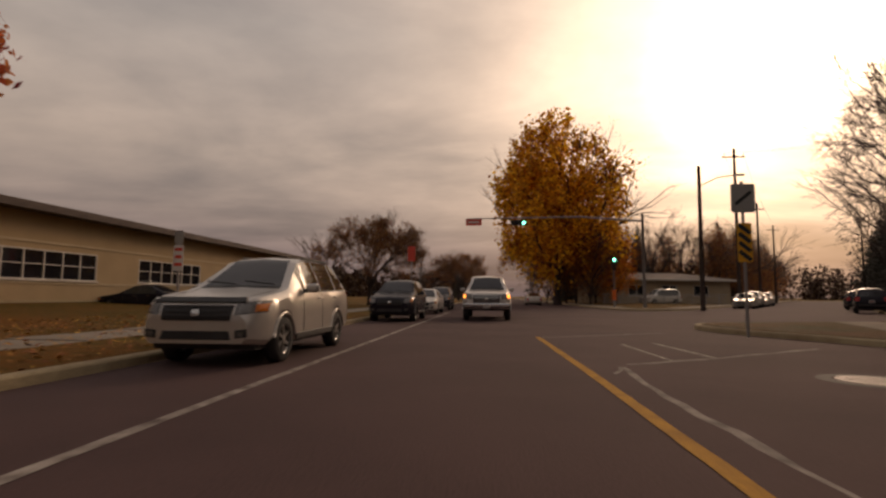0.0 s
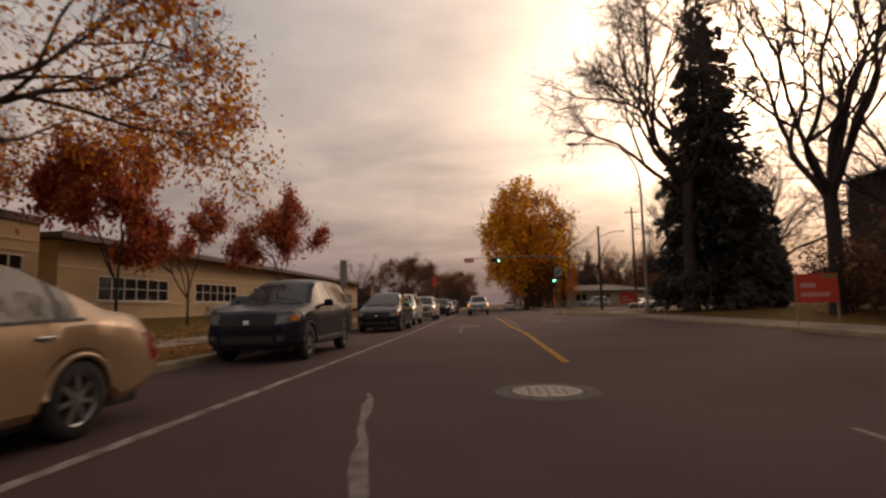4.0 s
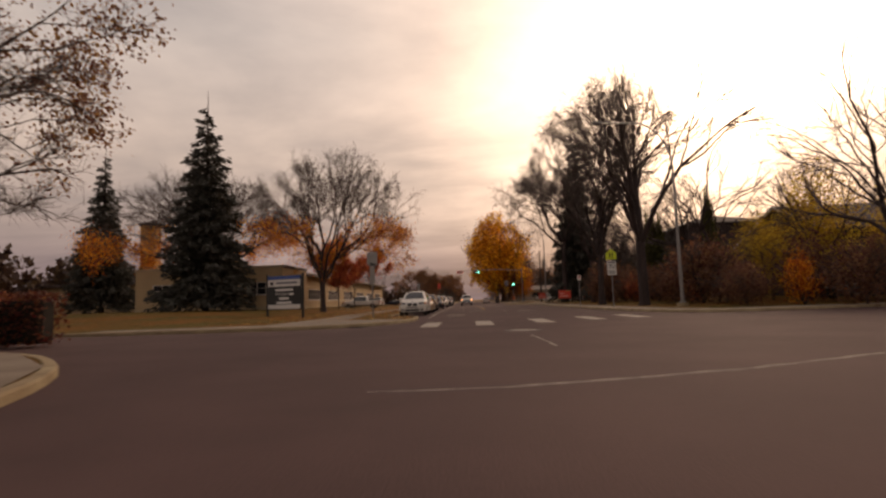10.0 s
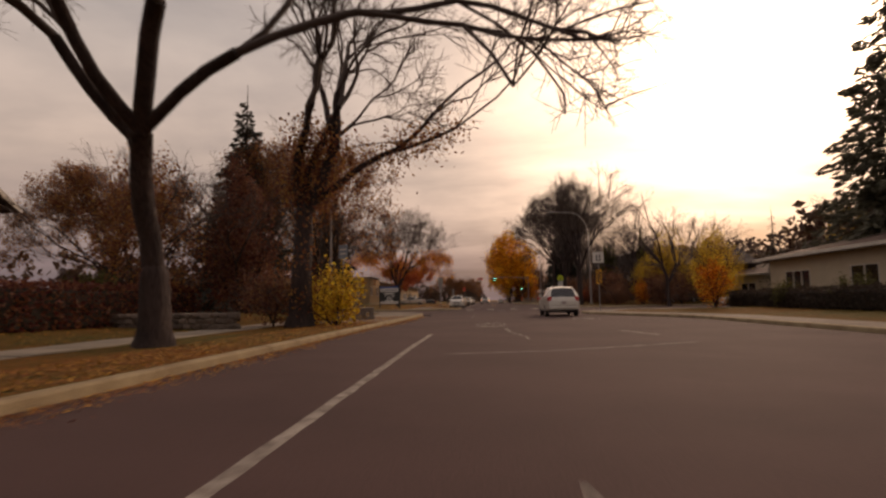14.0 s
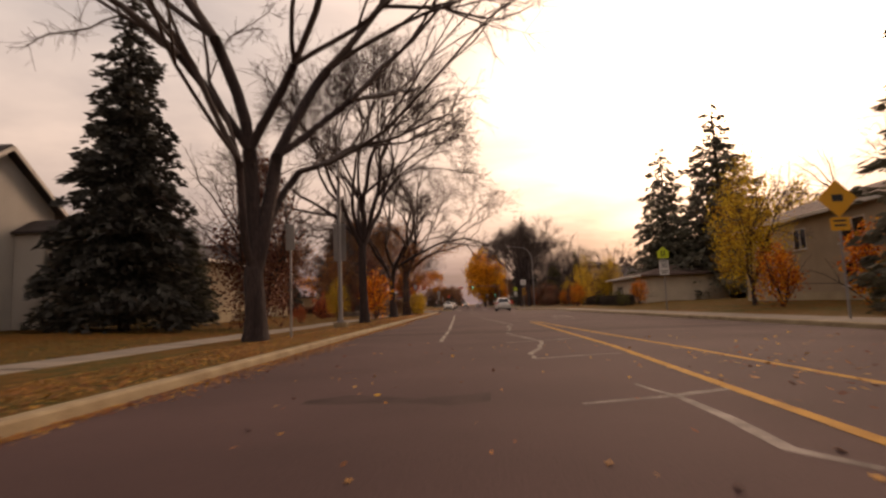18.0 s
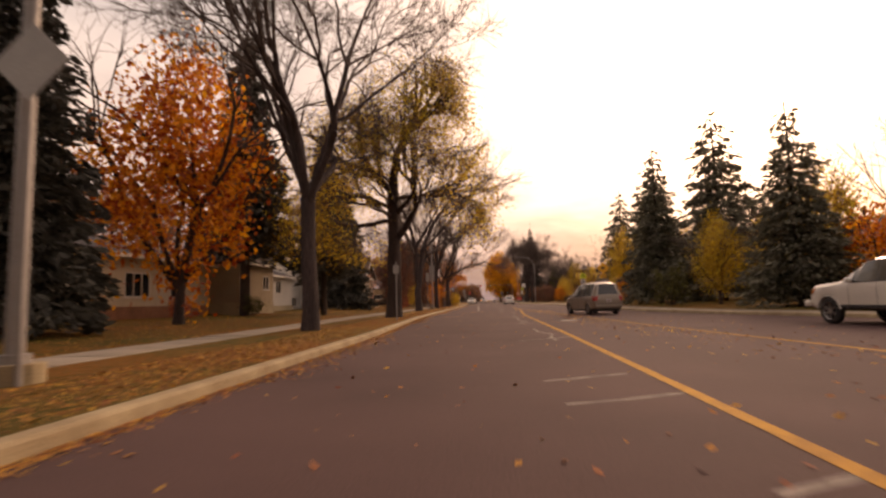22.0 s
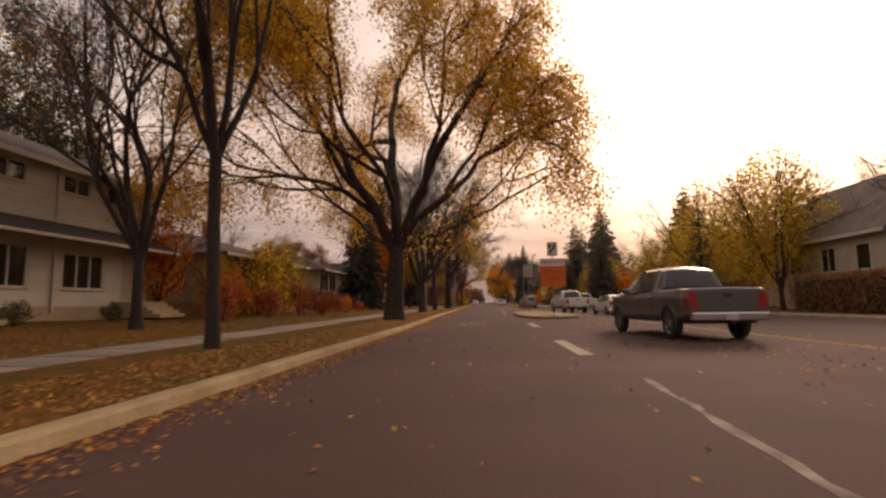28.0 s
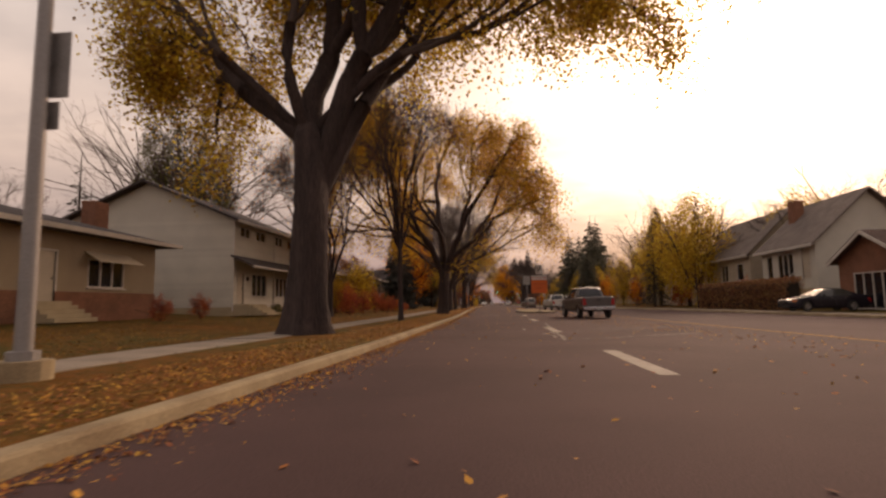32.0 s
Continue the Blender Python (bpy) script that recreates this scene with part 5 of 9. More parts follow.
def house(name, label, x, y, rz, w, d, eave, rise, roof, wall, roofing, front=(), left=(), right=(), over=0.5, siding=None, found=None, found_h=1.0, doors=(), trim=None, gable=None, ground_z=None, cat="house"):
    """Local frame: the street front runs along x at y = 0 and looks to -y. Heights are above its ground."""
    g = gz_under(x, y) if ground_z is None else ground_z
    t = thing(name, label, cat, x, y, g, rz, "houses along the street")
    M = Matrix.Translation((-w / 2, 0, 0))
    sides = [
        (w, front, M),
        (d, left, Matrix.Translation((-w / 2 - 0.003, d - 0.003, 0)) @ Matrix.Rotation(radians(-90), 4, "Z")),
        (d, right, Matrix.Translation((w / 2 + 0.003, -0.003, 0)) @ Matrix.Rotation(radians(90), 4, "Z")),
        (w, (), Matrix.Translation((w / 2, d, 0)) @ Matrix.Rotation(radians(180), 4, "Z")),
    ]
    for k, (ln, holes, m) in enumerate(sides):
        rects = [h[:4] for h in holes]
        wl = part("wall", wall_cells(ln, -0.6, eave, rects, 0.22, m), wall, t)
        for h in holes:
            kind = h[4] if len(h) > 4 else 2
            if kind == "door":
                add_door(t, h[0], h[1], h[2], h[3], m)
            else:
                add_window(t, h[0], h[1], h[2], h[3], m, cols=kind, frame=trim, rows=h[5] if len(h) > 5 else 1)
        if siding and k < 3:
            add_siding(wl, ln, found_h, eave - 0.05, rects, m, siding)
        if found:
            b = bmesh.new()
            cuts = [r for r in rects if r[1] < found_h]
            xs = [0.0]
            for r in sorted(cuts):
                xs += [r[0], r[0] + r[2]]
            xs.append(ln)
            for i in range(0, len(xs), 2):
                if xs[i + 1] - xs[i] > 0.02:
                    box(xs[i + 1] - xs[i], 0.06, found_h + 0.6, (xs[i] + xs[i + 1]) / 2, -0.025, -0.6, bm=b)
            b.transform(m)
            part("foundation", b, found, t)
    # solid near-black block behind the panes; the shade of unlit rooms is its colour
    part("room", box(w - 0.5, d - 0.5, eave - 0.1, 0, d / 2, 0.02), UNLIT_ROOM, t)
    th = 0.16
    o = over
    if roof == "gable_side":
        prof = [(-o, eave - o * rise / (d / 2)), (d / 2, eave + rise), (d + o, eave - o * rise / (d / 2))]
        V = [(s * (w / 2 + o), py, pz + dz) for s in (-1, 1) for dz in (0, th) for py, pz in prof]
        F = [(3, 4, 10, 9), (4, 5, 11, 10), (0, 6, 7, 1), (1, 7, 8, 2), (0, 1, 4, 3), (1, 2, 5, 4), (6, 9, 10, 7), (7, 10, 11, 8), (0, 3, 9, 6), (2, 8, 11, 5)]
        part("roof", mesh("roof", V, F, roofing), None, t)
        for s in (-1, 1):
            xx = s * (w / 2 - 0.11)
            V = [(xx + k * 0.1, py, pz) for k in (-1, 1) for py, pz in ((0.0, eave - 0.02), (d, eave - 0.02), (d / 2, eave + rise - 0.03))]
            part("gable", mesh("gable", V, [(0, 1, 2), (5, 4, 3), (0, 3, 4, 1), (1, 4, 5, 2), (2, 5, 3, 0)], gable or wall), None, t)
        for py, s in ((-o - 0.03, 1), (d + o + 0.03, -1)):
            part("fascia", box(w + 2 * o, 0.04, 0.2, 0, py, eave - o * rise / (d / 2) - 0.03), TRIM, t)
    elif roof == "gable_front":
        prof = [(-w / 2 - o, eave - o * rise / (w / 2)), (0, eave + rise), (w / 2 + o, eave - o * rise / (w / 2))]
        V = [(px, yy, pz + dz) for yy in (-o, d + o) for dz in (0, th) for px, pz in prof]
        F = [(3, 9, 10, 4), (4, 10, 11, 5), (0, 1, 7, 6), (1, 2, 8, 7), (0, 3, 4, 1), (1, 4, 5, 2), (6, 7, 10, 9), (7, 8, 11, 10), (0, 6, 9, 3), (2, 5, 11, 8)]
        part("roof", mesh("roof", V, F, roofing), None, t)
        for yy in (0.11, d - 0.11):
            V = [(px, yy + k * 0.1, pz) for k in (-1, 1) for px, pz in ((-w / 2, eave - 0.02), (w / 2, eave - 0.02), (0, eave + rise - 0.03))]
            part("gable", mesh("gable", V, [(2, 1, 0), (3, 4, 5), (1, 4, 3, 0), (2, 5, 4, 1), (0, 3, 5, 2)], gable or wall), None, t)
        for s in (-1, 1):
            ln = math.hypot(w / 2 + o, rise * (1 + 2 * o / w))
            b = box(ln, 0.05, 0.2, ln / 2, 0, -0.04)
            b.transform(Matrix.Translation((0, -o - 0.03, eave + rise)) @ Matrix.Rotation(math.atan2(rise, w / 2) if s > 0 else math.pi - math.atan2(rise, w / 2), 4, "Y"))
            part("fascia", b, TRIM, t)
    elif roof == "hip":
        r = min(w, d) / 2 * 0.98
        V = [(-w / 2 - o, -o, eave), (w / 2 + o, -o, eave), (w / 2 + o, d + o, eave), (-w / 2 - o, d + o, eave)]
        V += [(px, py, eave + th) for px, py, _ in V]
        if w >= d:
            V += [(-w / 2 + r, d / 2, eave + rise), (w / 2 - r, d / 2, eave + rise)]
            F = [(4, 5, 9, 8), (5, 6, 9), (6, 7, 8, 9), (7, 4, 8)]
        else:
            V += [(0, r, eave + rise), (0, d - r, eave + rise)]
            F = [(4, 5, 8), (5, 6, 9, 8), (6, 7, 9), (7, 4, 8, 9)]
        F += [(3, 2, 1, 0), (0, 1, 5, 4), (1, 2, 6, 5), (2, 3, 7, 6), (3, 0, 4, 7)]
        part("roof", mesh("roof", V, F, roofing), None, t)
        part("fascia", box(w + 2 * o + 0.06, 0.04, 0.2, 0, -o - 0.025, eave - 0.03), TRIM, t)
    else:
        part("roof", box(w + 2 * o, d + 2 * o, 0.3, 0, d / 2, eave, bev=0.03), roofing, t)
        part("fascia", box(w + 2 * o + 0.1, 0.06, 0.36, 0, -o - 0.03, eave - 0.03), FASCIA, t)
    return t, M


def steps(parent, x, y, w, n, rise, material=None, direction=-1):
    for i in range(n):
        part("step", box(w, 0.3 * (n - i), rise, x, y + direction * 0.15 * (n - i), i * rise, bev=0.012), material or FOUND, parent)


# the school: a long low range with a near wing, flat eaves
def school():
    holes = []
    for s in (3.0, 13.5, 24, 34.5, 45, 55.5):
        holes += [(s, 1.35, 7.0, 1.5, 6, 2)]
    t, M = house("school_building", "long low tan school building with white-framed window bands", -22.5, 27, 90, 66, 14, 4.6, 0.4, "flat", SCHOOL_WALL, FASCIA, front=holes, over=1.0, found=FOUND, found_h=0.35, ground_z=0.35, cat="school")
    for z in (1.15, 3.15):
        part("wall_band", box(66, 0.05, 0.12, 0, -0.02, z), mat("pale_band", (0.55, 0.43, 0.28), 0.9, 0.1, 1, 30, 0.2), t)
    t, M = house("school_wing", "flat-roofed tan school wing with banded stucco and square windows", -21, -13.2, 90, 8.6, 17, 4.6, 0.4, "flat", SCHOOL_WALL, mat("pale_parapet", (0.42, 0.32, 0.20), 0.85, 0.15, 1, 30, 0.2), front=[(0.6, 1.6, 1.9, 1.45, 3, 2), (5.6, 1.6, 2.2, 1.45, 3, 2)], left=[(13.0, 1.6, 3.2, 1.45, 3, 2), (7.5, 1.6, 3.2, 1.45, 3, 2), (2.0, 1.6, 3.2, 1.45, 3, 2)], over=0.06, found=FOUND, found_h=0.3, ground_z=0.7, cat="school")
    for z in (0.9, 1.35, 3.2, 3.7):
        part("wall_band", box(8.5, 0.05, 0.1, 0, -0.02, z), mat("pale_band", (0.55, 0.43, 0.28)), t)
    t2 = thing("school_rear_wing", "low brown rear range of the school", "school", -62, 0, 0.8, 0)
    part("wall", box(40, 12, 4.4, -2, 6, -0.5), SCHOOL_WALL, t2)
    part("roof", box(41, 13, 0.35, -2, 6, 3.9, bev=0.03), FASCIA, t2)
    for i in range(6):
        add_window(t2, -18 + i * 6, 1.4, 3.2, 1.4, Matrix.Identity(4) @ Matrix.Translation((0, -0.06, 0)), cols=3)
    ch = thing("chimney", "tall yellow-brown brick chimney of the school", "chimney", -60, 20.7, 0.8, 0)
    bk = mat("yellow_brick", (0.36, 0.20, 0.09), 0.9, 0.25, 1, 14, 0.5)
    part("shaft", box(2.6, 2.6, 16, 0, 0, 0, bev=0.05), bk, ch)
    part("cap", box(2.9, 2.9, 0.5, 0, 0, 16, bev=0.05), FASCIA, ch)


school()

# left-hand houses
t, M = house("bungalow", "olive stucco bungalow with concrete front steps", -17.6, -111, 90, 8.5, 10, 4.1, 2.2, "hip", STUCCO, SHINGLE, front=[(5.9, 2.0, 1.9, 1.5, 2)], right=[(1.2, 2.0, 1.6, 1.4, 2)], found=FOUND, found_h=1.0)
steps(t, 2.0, 0, 2.2, 5, 0.19)
house("house", "russet clapboard house with front gable and cream foundation", -20.5, -94.9, 90, 8.7, 11, 4.9, 2.7, "gable_front", SIDING_RED, SHINGLE, front=[(1.6, 3.3, 2.7, 1.25, 3), (6.3, 2.2, 1.5, 2.3, 2), (2.0, 0.25, 1.5, 0.6, 2)], left=[(3, 2.6, 1.2, 1.4, 1)], siding=mat("russet_board", (0.36, 0.16, 0.085), 0.7, 0.15, 0.9, 30, 0.2, obj=0.08), found=FOUND, found_h=1.05, gable=mat("brown_gable_shakes", (0.22, 0.095, 0.055), 0.85, 0.3, 2, 14, 0.5))
house("house", "dark red-brown house beyond the clapboard gable", -25, -101.5, 90, 9, 10, 4.8, 3.0, "gable_side", DARKWALL, SHINGLE, right=[(2, 2, 1.4, 1.4, 2)])
t, M = house("house", "white stucco house with steep front gable and dark eaves", -22.0, -126.15, 90, 6.7, 11, 6.1, 2.6, "gable_front", WHITEWALL, SHINGLE, front=[(1.6, 3.3, 1.15, 1.9, 2), (0.9, 0.25, 2.3, 1.1, 3)], left=[(1.5, 2.9, 1.2, 1.7, 2), (6, 2.9, 1.2, 1.7, 2)], over=0.45, found=WHITEWALL, found_h=0.8)


def vestibule(t, cx):
    """Enclosed porch with its own small gable, glazed door and a stair down to the path."""
    part("porch_body", box(2.2, 1.5, 4.7, cx, -0.77, 0.0), WHITEWALL, t)
    V = [(cx - 1.35, -1.75, 4.6), (cx + 1.35, -1.75, 4.6), (cx, -1.75, 5.35), (cx - 1.35, 0, 4.6), (cx + 1.35, 0, 4.6), (cx, 0, 5.35)]
    V += [(x, y, z + 0.12) for x, y, z in V]
    F = [(6, 8, 11, 9), (8, 7, 10, 11), (0, 3, 5, 2), (2, 5, 4, 1), (0, 2, 8, 6), (2, 1, 7, 8), (0, 6, 9, 3), (1, 4, 10, 7)]
    part("porch_roof", mesh("porch_roof", V, F, SHINGLE), None, t)
    part("porch_gable", mesh("porch_gable", [(cx - 1.1, -1.53, 4.6), (cx + 1.1, -1.53, 4.6), (cx, -1.53, 5.25), (cx - 1.1, -1.4, 4.6), (cx + 1.1, -1.4, 4.6), (cx, -1.4, 5.25)], [(0, 1, 2), (5, 4, 3), (0, 2, 5, 3), (1, 4, 5, 2)], WHITEWALL), None, t)
    d = part("door", box(0.95, 0.06, 2.1, cx, -1.56, 1.75, bev=0.01), DARKWALL, t)
    part("door_pane", box(0.6, 0.02, 1.35, cx, -1.6, 2.3), PANE, d)
    part("door_handle", box(0.05, 0.05, 0.14, cx + 0.36, -1.61, 2.7), METAL, d)
    for s in (-1, 1):
        part("door_trim", box(0.1, 0.05, 2.2, cx + s * 0.53, -1.55, 1.75), TRIM, t)
    part("porch_lamp", box(0.16, 0.14, 0.26, cx - 0.8, -1.62, 3.4, bev=0.03), FASCIA, t)
    part("landing", box(1.7, 0.9, 0.16, cx, -1.97, 1.57, bev=0.01), FOUND, t)
    for i in range(8):
        part("step", box(1.5, 0.28, 1.55 - 0.19 * i, cx, -2.56 - 0.27 * i, 0.0, bev=0.01), FOUND, t)
    for s in (-1, 1):
        W = [(cx + s * 0.84, -1.53, 0.0), (cx + s * 0.84, -4.7, 0.0), (cx + s * 0.84, -2.4, 1.72), (cx + s * 0.84, -1.53, 1.72)]
        W += [(x + s * 0.12, y, z) for x, y, z in W]
        part("stair_cheek", mesh("stair_cheek", W, [(0, 1, 2, 3), (7, 6, 5, 4), (0, 4, 5, 1), (1, 5, 6, 2), (2, 6, 7, 3), (3, 7, 4, 0)], WHITEWALL), None, t)
        tube_part("railing", [([(cx + s * 0.8, -1.6, 2.6), (cx + s * 0.8, -2.4, 2.6), (cx + s * 0.8, -4.6, 1.0)], [0.025] * 3)], 6, FASCIA, t)
        for k in range(5):
            f = k / 4
            part("baluster", cyl(0.015, 0.95, cx + s * 0.8, -2.45 - 2.1 * f, 1.65 - 1.53 * f, 6), FASCIA, t)


vestibule(t, 2.0)
house("house", "white stucco side wing with a low dark roof", -20.6, -134.6, 90, 6.0, 10, 3.4, 1.6, "gable_side", WHITEWALL, SHINGLE, front=[(1.6, 1.7, 1.3, 1.2, 2)], found=FOUND, found_h=0.5)
house("garage", "beige stucco garage with a low hipped roof", -18.1, -145.9, 90, 6.2, 8, 3.7, 1.2, "hip", STUCCO, BROWN_SHINGLE, front=[(4.2, 1.9, 1.2, 1.1, 2)], found=FOUND, found_h=0.9, cat="garage")
house("bungalow", "cream bungalow beyond an orange maple", -19.6, -156, 90, 10.5, 10, 3.5, 1.5, "gable_side", CREAM, SHINGLE, front=[(2.0, 1.2, 2.2, 1.4, 3), (6.2, 1.2, 1.8, 1.4, 2)], found=BRICK_WALL, found_h=0.7)
t, M = house("split_level_house", "cream stucco split-level house with wide eaves and dark corner windows", -17.3, -177.7, 90, 6.6, 11, 4.05, 1.9, "hip", STUCCO, BROWN_SHINGLE, front=[(0.35, 1.95, 2.9, 1.9, 3), (3.7, 1.95, 2.4, 1.9, 2)], left=[(1.2, 2.0, 2.0, 1.5, 2)], found=BRICK_WALL, found_h=1.1, over=0.9)
part("planter_box", box(6.9, 0.75, 0.65, 0.1, -0.38, 1.2, bev=0.04), DARKWALL, t)
part("vent_pipe", cyl(0.08, 0.9, 1.2, 4.2, 5.3, 8), METAL, t)
house("bungalow", "low stucco bungalow with brown roof beyond shrubs", -15.8, -198, 90, 13, 11, 3.6, 2.2, "hip", TAN_STUCCO, BROWN_SHINGLE, front=[(8.2, 1.9, 3.0, 1.5, 3), (1.5, 1.9, 3.4, 1.5, 3)], found=BRICK_WALL, found_h=0.8, over=0.8)
t = thing("chimney", "small brick chimney on the bungalow roof", "chimney", -19.5, -199, 5.2, 0)
part("shaft", box(0.9, 0.9, 1.6, bev=0.02), BRICK_WALL, t)
part("cap", box(1.05, 1.05, 0.14, 0, 0, 1.6, bev=0.02), FOUND, t)


def duplex():
    up = [(0.9, 5.15, 1.5, 0.75, 2), (3.2, 5.15, 1.6, 0.75, 2), (6.5, 5.15, 1.5, 0.75, 2), (9.0, 5.15, 1.5, 0.75, 2)]
    low = [(2.7, 1.25, 2.4, 1.6, 3), (6.7, 1.25, 2.3, 1.5, 3), (0.6, 0.75, 0.9, 2.05, "door"), (10.2, 0.75, 0.9, 2.05, "door"), (1.6, -0.1, 1.0, 0.45, 2)]
    t, M = house("duplex_house", "white-sided two-storey duplex with a canopy roof and upper windows", -16.8, -216, 90, 12, 12, 6.2, 2.6, "gable_side", SIDING_WHITE, SHINGLE, front=up + low, right=[], left=[], over=0.55, siding=mat("white_lap_board", (0.60, 0.56, 0.47), 0.65, 0.1, 0.8, 30, 0.1, obj=0.05), found=FOUND, found_h=0.55)
    V = [(-6.3, -1.5, 3.05), (6.3, -1.5, 3.05), (6.3, 0.0, 3.75), (-6.3, 0.0, 3.75)]
    V += [(a, b, c + 0.14) for a, b, c in V]
    part("canopy_roof", mesh("canopy_roof", V, [(4, 5, 6, 7), (3, 2, 1, 0), (0, 1, 5, 4), (1, 2, 6, 5), (3, 0, 4, 7)], SHINGLE), None, t)
    part("gutter", box(12.7, 0.12, 0.12, 0, -1.56, 3.03, bev=0.02), TRIM, t)
    for sx in (-4.95, 4.65):
        steps(t, sx, -1.1, 2.0, 4, 0.17)
        part("landing", box(2.2, 1.2, 0.72, sx, -0.6, 0, bev=0.015), FOUND, t)
    for px in (0.2, -6.05):
        part("downpipe", box(0.09, 0.08, 6.0, px, -0.08, 0.3), TRIM, t)
    for px in (-4.1, 5.6):
        part("porch_lamp", box(0.14, 0.14, 0.26, px, -0.1, 2.3, bev=0.02), FASCIA, t)


duplex()
t, M = house("brick_bungalow", "brick bungalow with a dark roof, awning and front steps", -18, -234.3, 90, 12.5, 11, 3.7, 1.9, "hip", STUCCO, SHINGLE, front=[(7.9, 1.45, 2.3, 1.3, 3), (5.2, 0.8, 0.95, 2.05, "door"), (1.2, 1.45, 2.4, 1.3, 3)], found=BRICK_WALL, found_h=1.25, over=0.9)
V = [(1.4, 0, 3.0), (4.2, 0, 3.0), (4.3, -0.8, 2.55), (1.3, -0.8, 2.55)]
V += [(a, b, c + 0.05) for a, b, c in V]
part("awning", mesh("awning", V, [(0, 1, 2, 3), (7, 6, 5, 4), (3, 2, 6, 7), (0, 3, 7, 4), (1, 5, 6, 2)], CREAM), None, t)
steps(t, -0.6, 0, 2.2, 5, 0.17)
part("chimney_stack", box(1.0, 0.8, 2.2, 5.6, 3, 3.9, bev=0.02), BRICK_WALL, t)
part("vent_pipe", cyl(0.08, 1.0, -3, 4, 4.6, 8), METAL, t)

# right-hand houses
house("house", "low single-storey house with a shallow pale hipped roof behind a fence", 23.2, 69.5, 21.5, 18, 9, 2.9, 1.2, "hip", STUCCO, mat("pale_roof", (0.30, 0.24, 0.20), 0.9, 0.2, 1, 20, 0.4), front=[(2, 0.9, 2.4, 1.4, 2), (7, 0.9, 2.4, 1.4, 2), (12, 0.9, 2.4, 1.4, 2)], over=0.9)
house("house", "tall dark house beyond cedars and russet bushes", 29.5, 4, -90, 16, 11, 9.6, 1.9, "hip", DARKWALL, SHINGLE, front=[(2, 1.4, 2.2, 1.4, 2), (8, 1.4, 2.4, 1.4, 2), (9, 4.2, 2, 1.2, 2)])
house("house", "dark house beyond shrubs near the corner", 27, -29, -90, 13, 10, 5.0, 2.6, "gable_front", DARKWALL, SHINGLE, front=[(2, 1.4, 2.2, 1.4, 2), (8, 1.4, 2.4, 1.4, 2)])
house("bungalow", "low bungalow with a broad brown roof and pale walls", 34, -38, -70, 17, 10, 3.4, 1.6, "hip", CREAM, BROWN_SHINGLE, front=[(2, 0.9, 3, 1.5, 3), (8, 0.9, 2.4, 1.5, 2), (13, 0.9, 2, 1.5, 2)], over=0.8)
house("bungalow", "low bungalow with a brown hipped roof and cream walls", 22, -76, -90, 15, 10, 3.3, 1.5, "hip", CREAM, BROWN_SHINGLE, front=[(2, 0.9, 3, 1.5, 3), (9, 0.9, 2.4, 1.5, 2)], over=0.8)
house("house", "brown-gabled two-storey house near the bungalow", 31, -70, -90, 12, 10, 5.0, 2.4, "gable_front", DARKWALL, SHINGLE)
house("house", "large beige two-storey house beyond the pavement", 22.5, -114, -90, 16, 11, 5.6, 2.0, "gable_side", STUCCO, BROWN_SHINGLE, front=[(2, 3.4, 2, 1.4, 2), (6.5, 3.4, 1.4, 1.4, 2), (11, 3.4, 2.2, 1.4, 2), (3, 0.8, 2.6, 1.5, 2), (11, 0.8, 2.6, 1.5, 2)], found=FOUND, found_h=0.5)
house("house", "beige stucco house with a steep dark roof", 26, -154, -90, 13, 10, 4.2, 3.0, "gable_side", STUCCO, SHINGLE, front=[(2, 1.1, 2.4, 1.4, 2), (8, 1.1, 2.4, 1.4, 2)])
house("house", "cream house with a front gable and tall windows", 25, -175, -90, 12, 10, 4.0, 2.6, "gable_front", CREAM, SHINGLE, front=[(1.5, 1.1, 2.0, 1.5, 2), (4.6, 1.1, 1.2, 2.0, "door"), (7.5, 1.1, 2.8, 1.5, 3)], siding=CREAM)
house("house", "pale house with a steep grey roof above the hedge", 24.2, -195.3, -90, 12.4, 8, 5.3, 4.0, "gable_side", CREAM, PALE_SHINGLE, front=[(2, 2.6, 1.6, 1.7, 2), (6, 2.6, 1.6, 1.7, 2), (9.6, 2.6, 1.4, 1.7, 1)], left=[(3.4, 5.9, 1.2, 1.4, 1), (2.6, 2.4, 1.8, 1.6, 2)], right=[(3.4, 5.9, 1.2, 1.4, 1), (2.6, 2.4, 1.8, 1.6, 2)])
t, M = house("house", "pale sided house with steep roof and tall front windows", 24.2, -207.8, -90, 8.0, 8, 5.2, 3.8, "gable_side", SIDING_WHITE, PALE_SHINGLE, front=[(0.8, 2.3, 1.0, 2.2, 1), (2.6, 2.3, 2.4, 2.2, 3), (6.2, 2.3, 1.1, 2.4, "door")], right=[(3.4, 5.9, 1.2, 1.4, 1), (2.6, 2.4, 1.8, 1.6, 2)], left=[(3.4, 5.9, 1.2, 1.4, 1), (2.6, 2.4, 1.8, 1.6, 2)])
steps(t, 2.75, 0, 1.6, 8, 0.19)
tube_part("railing", [([(1.9, -0.2, 3.1), (1.9, -2.4, 1.2)], [0.03, 0.03])], 6, TRIM, t)
part("chimney_stack", box(0.9, 0.9, 2.6, -2.8, 2.6, 6.8, bev=0.02), BRICK_WALL, t)
house("garage", "dark red-brown garage with a small gable", 23.2, -219.0, -90, 6.0, 8, 3.3, 1.6, "gable_front", BRICK_WALL, BROWN_SHINGLE, front=[(1.4, 0.1, 3.4, 2.3, 4)], cat="garage")
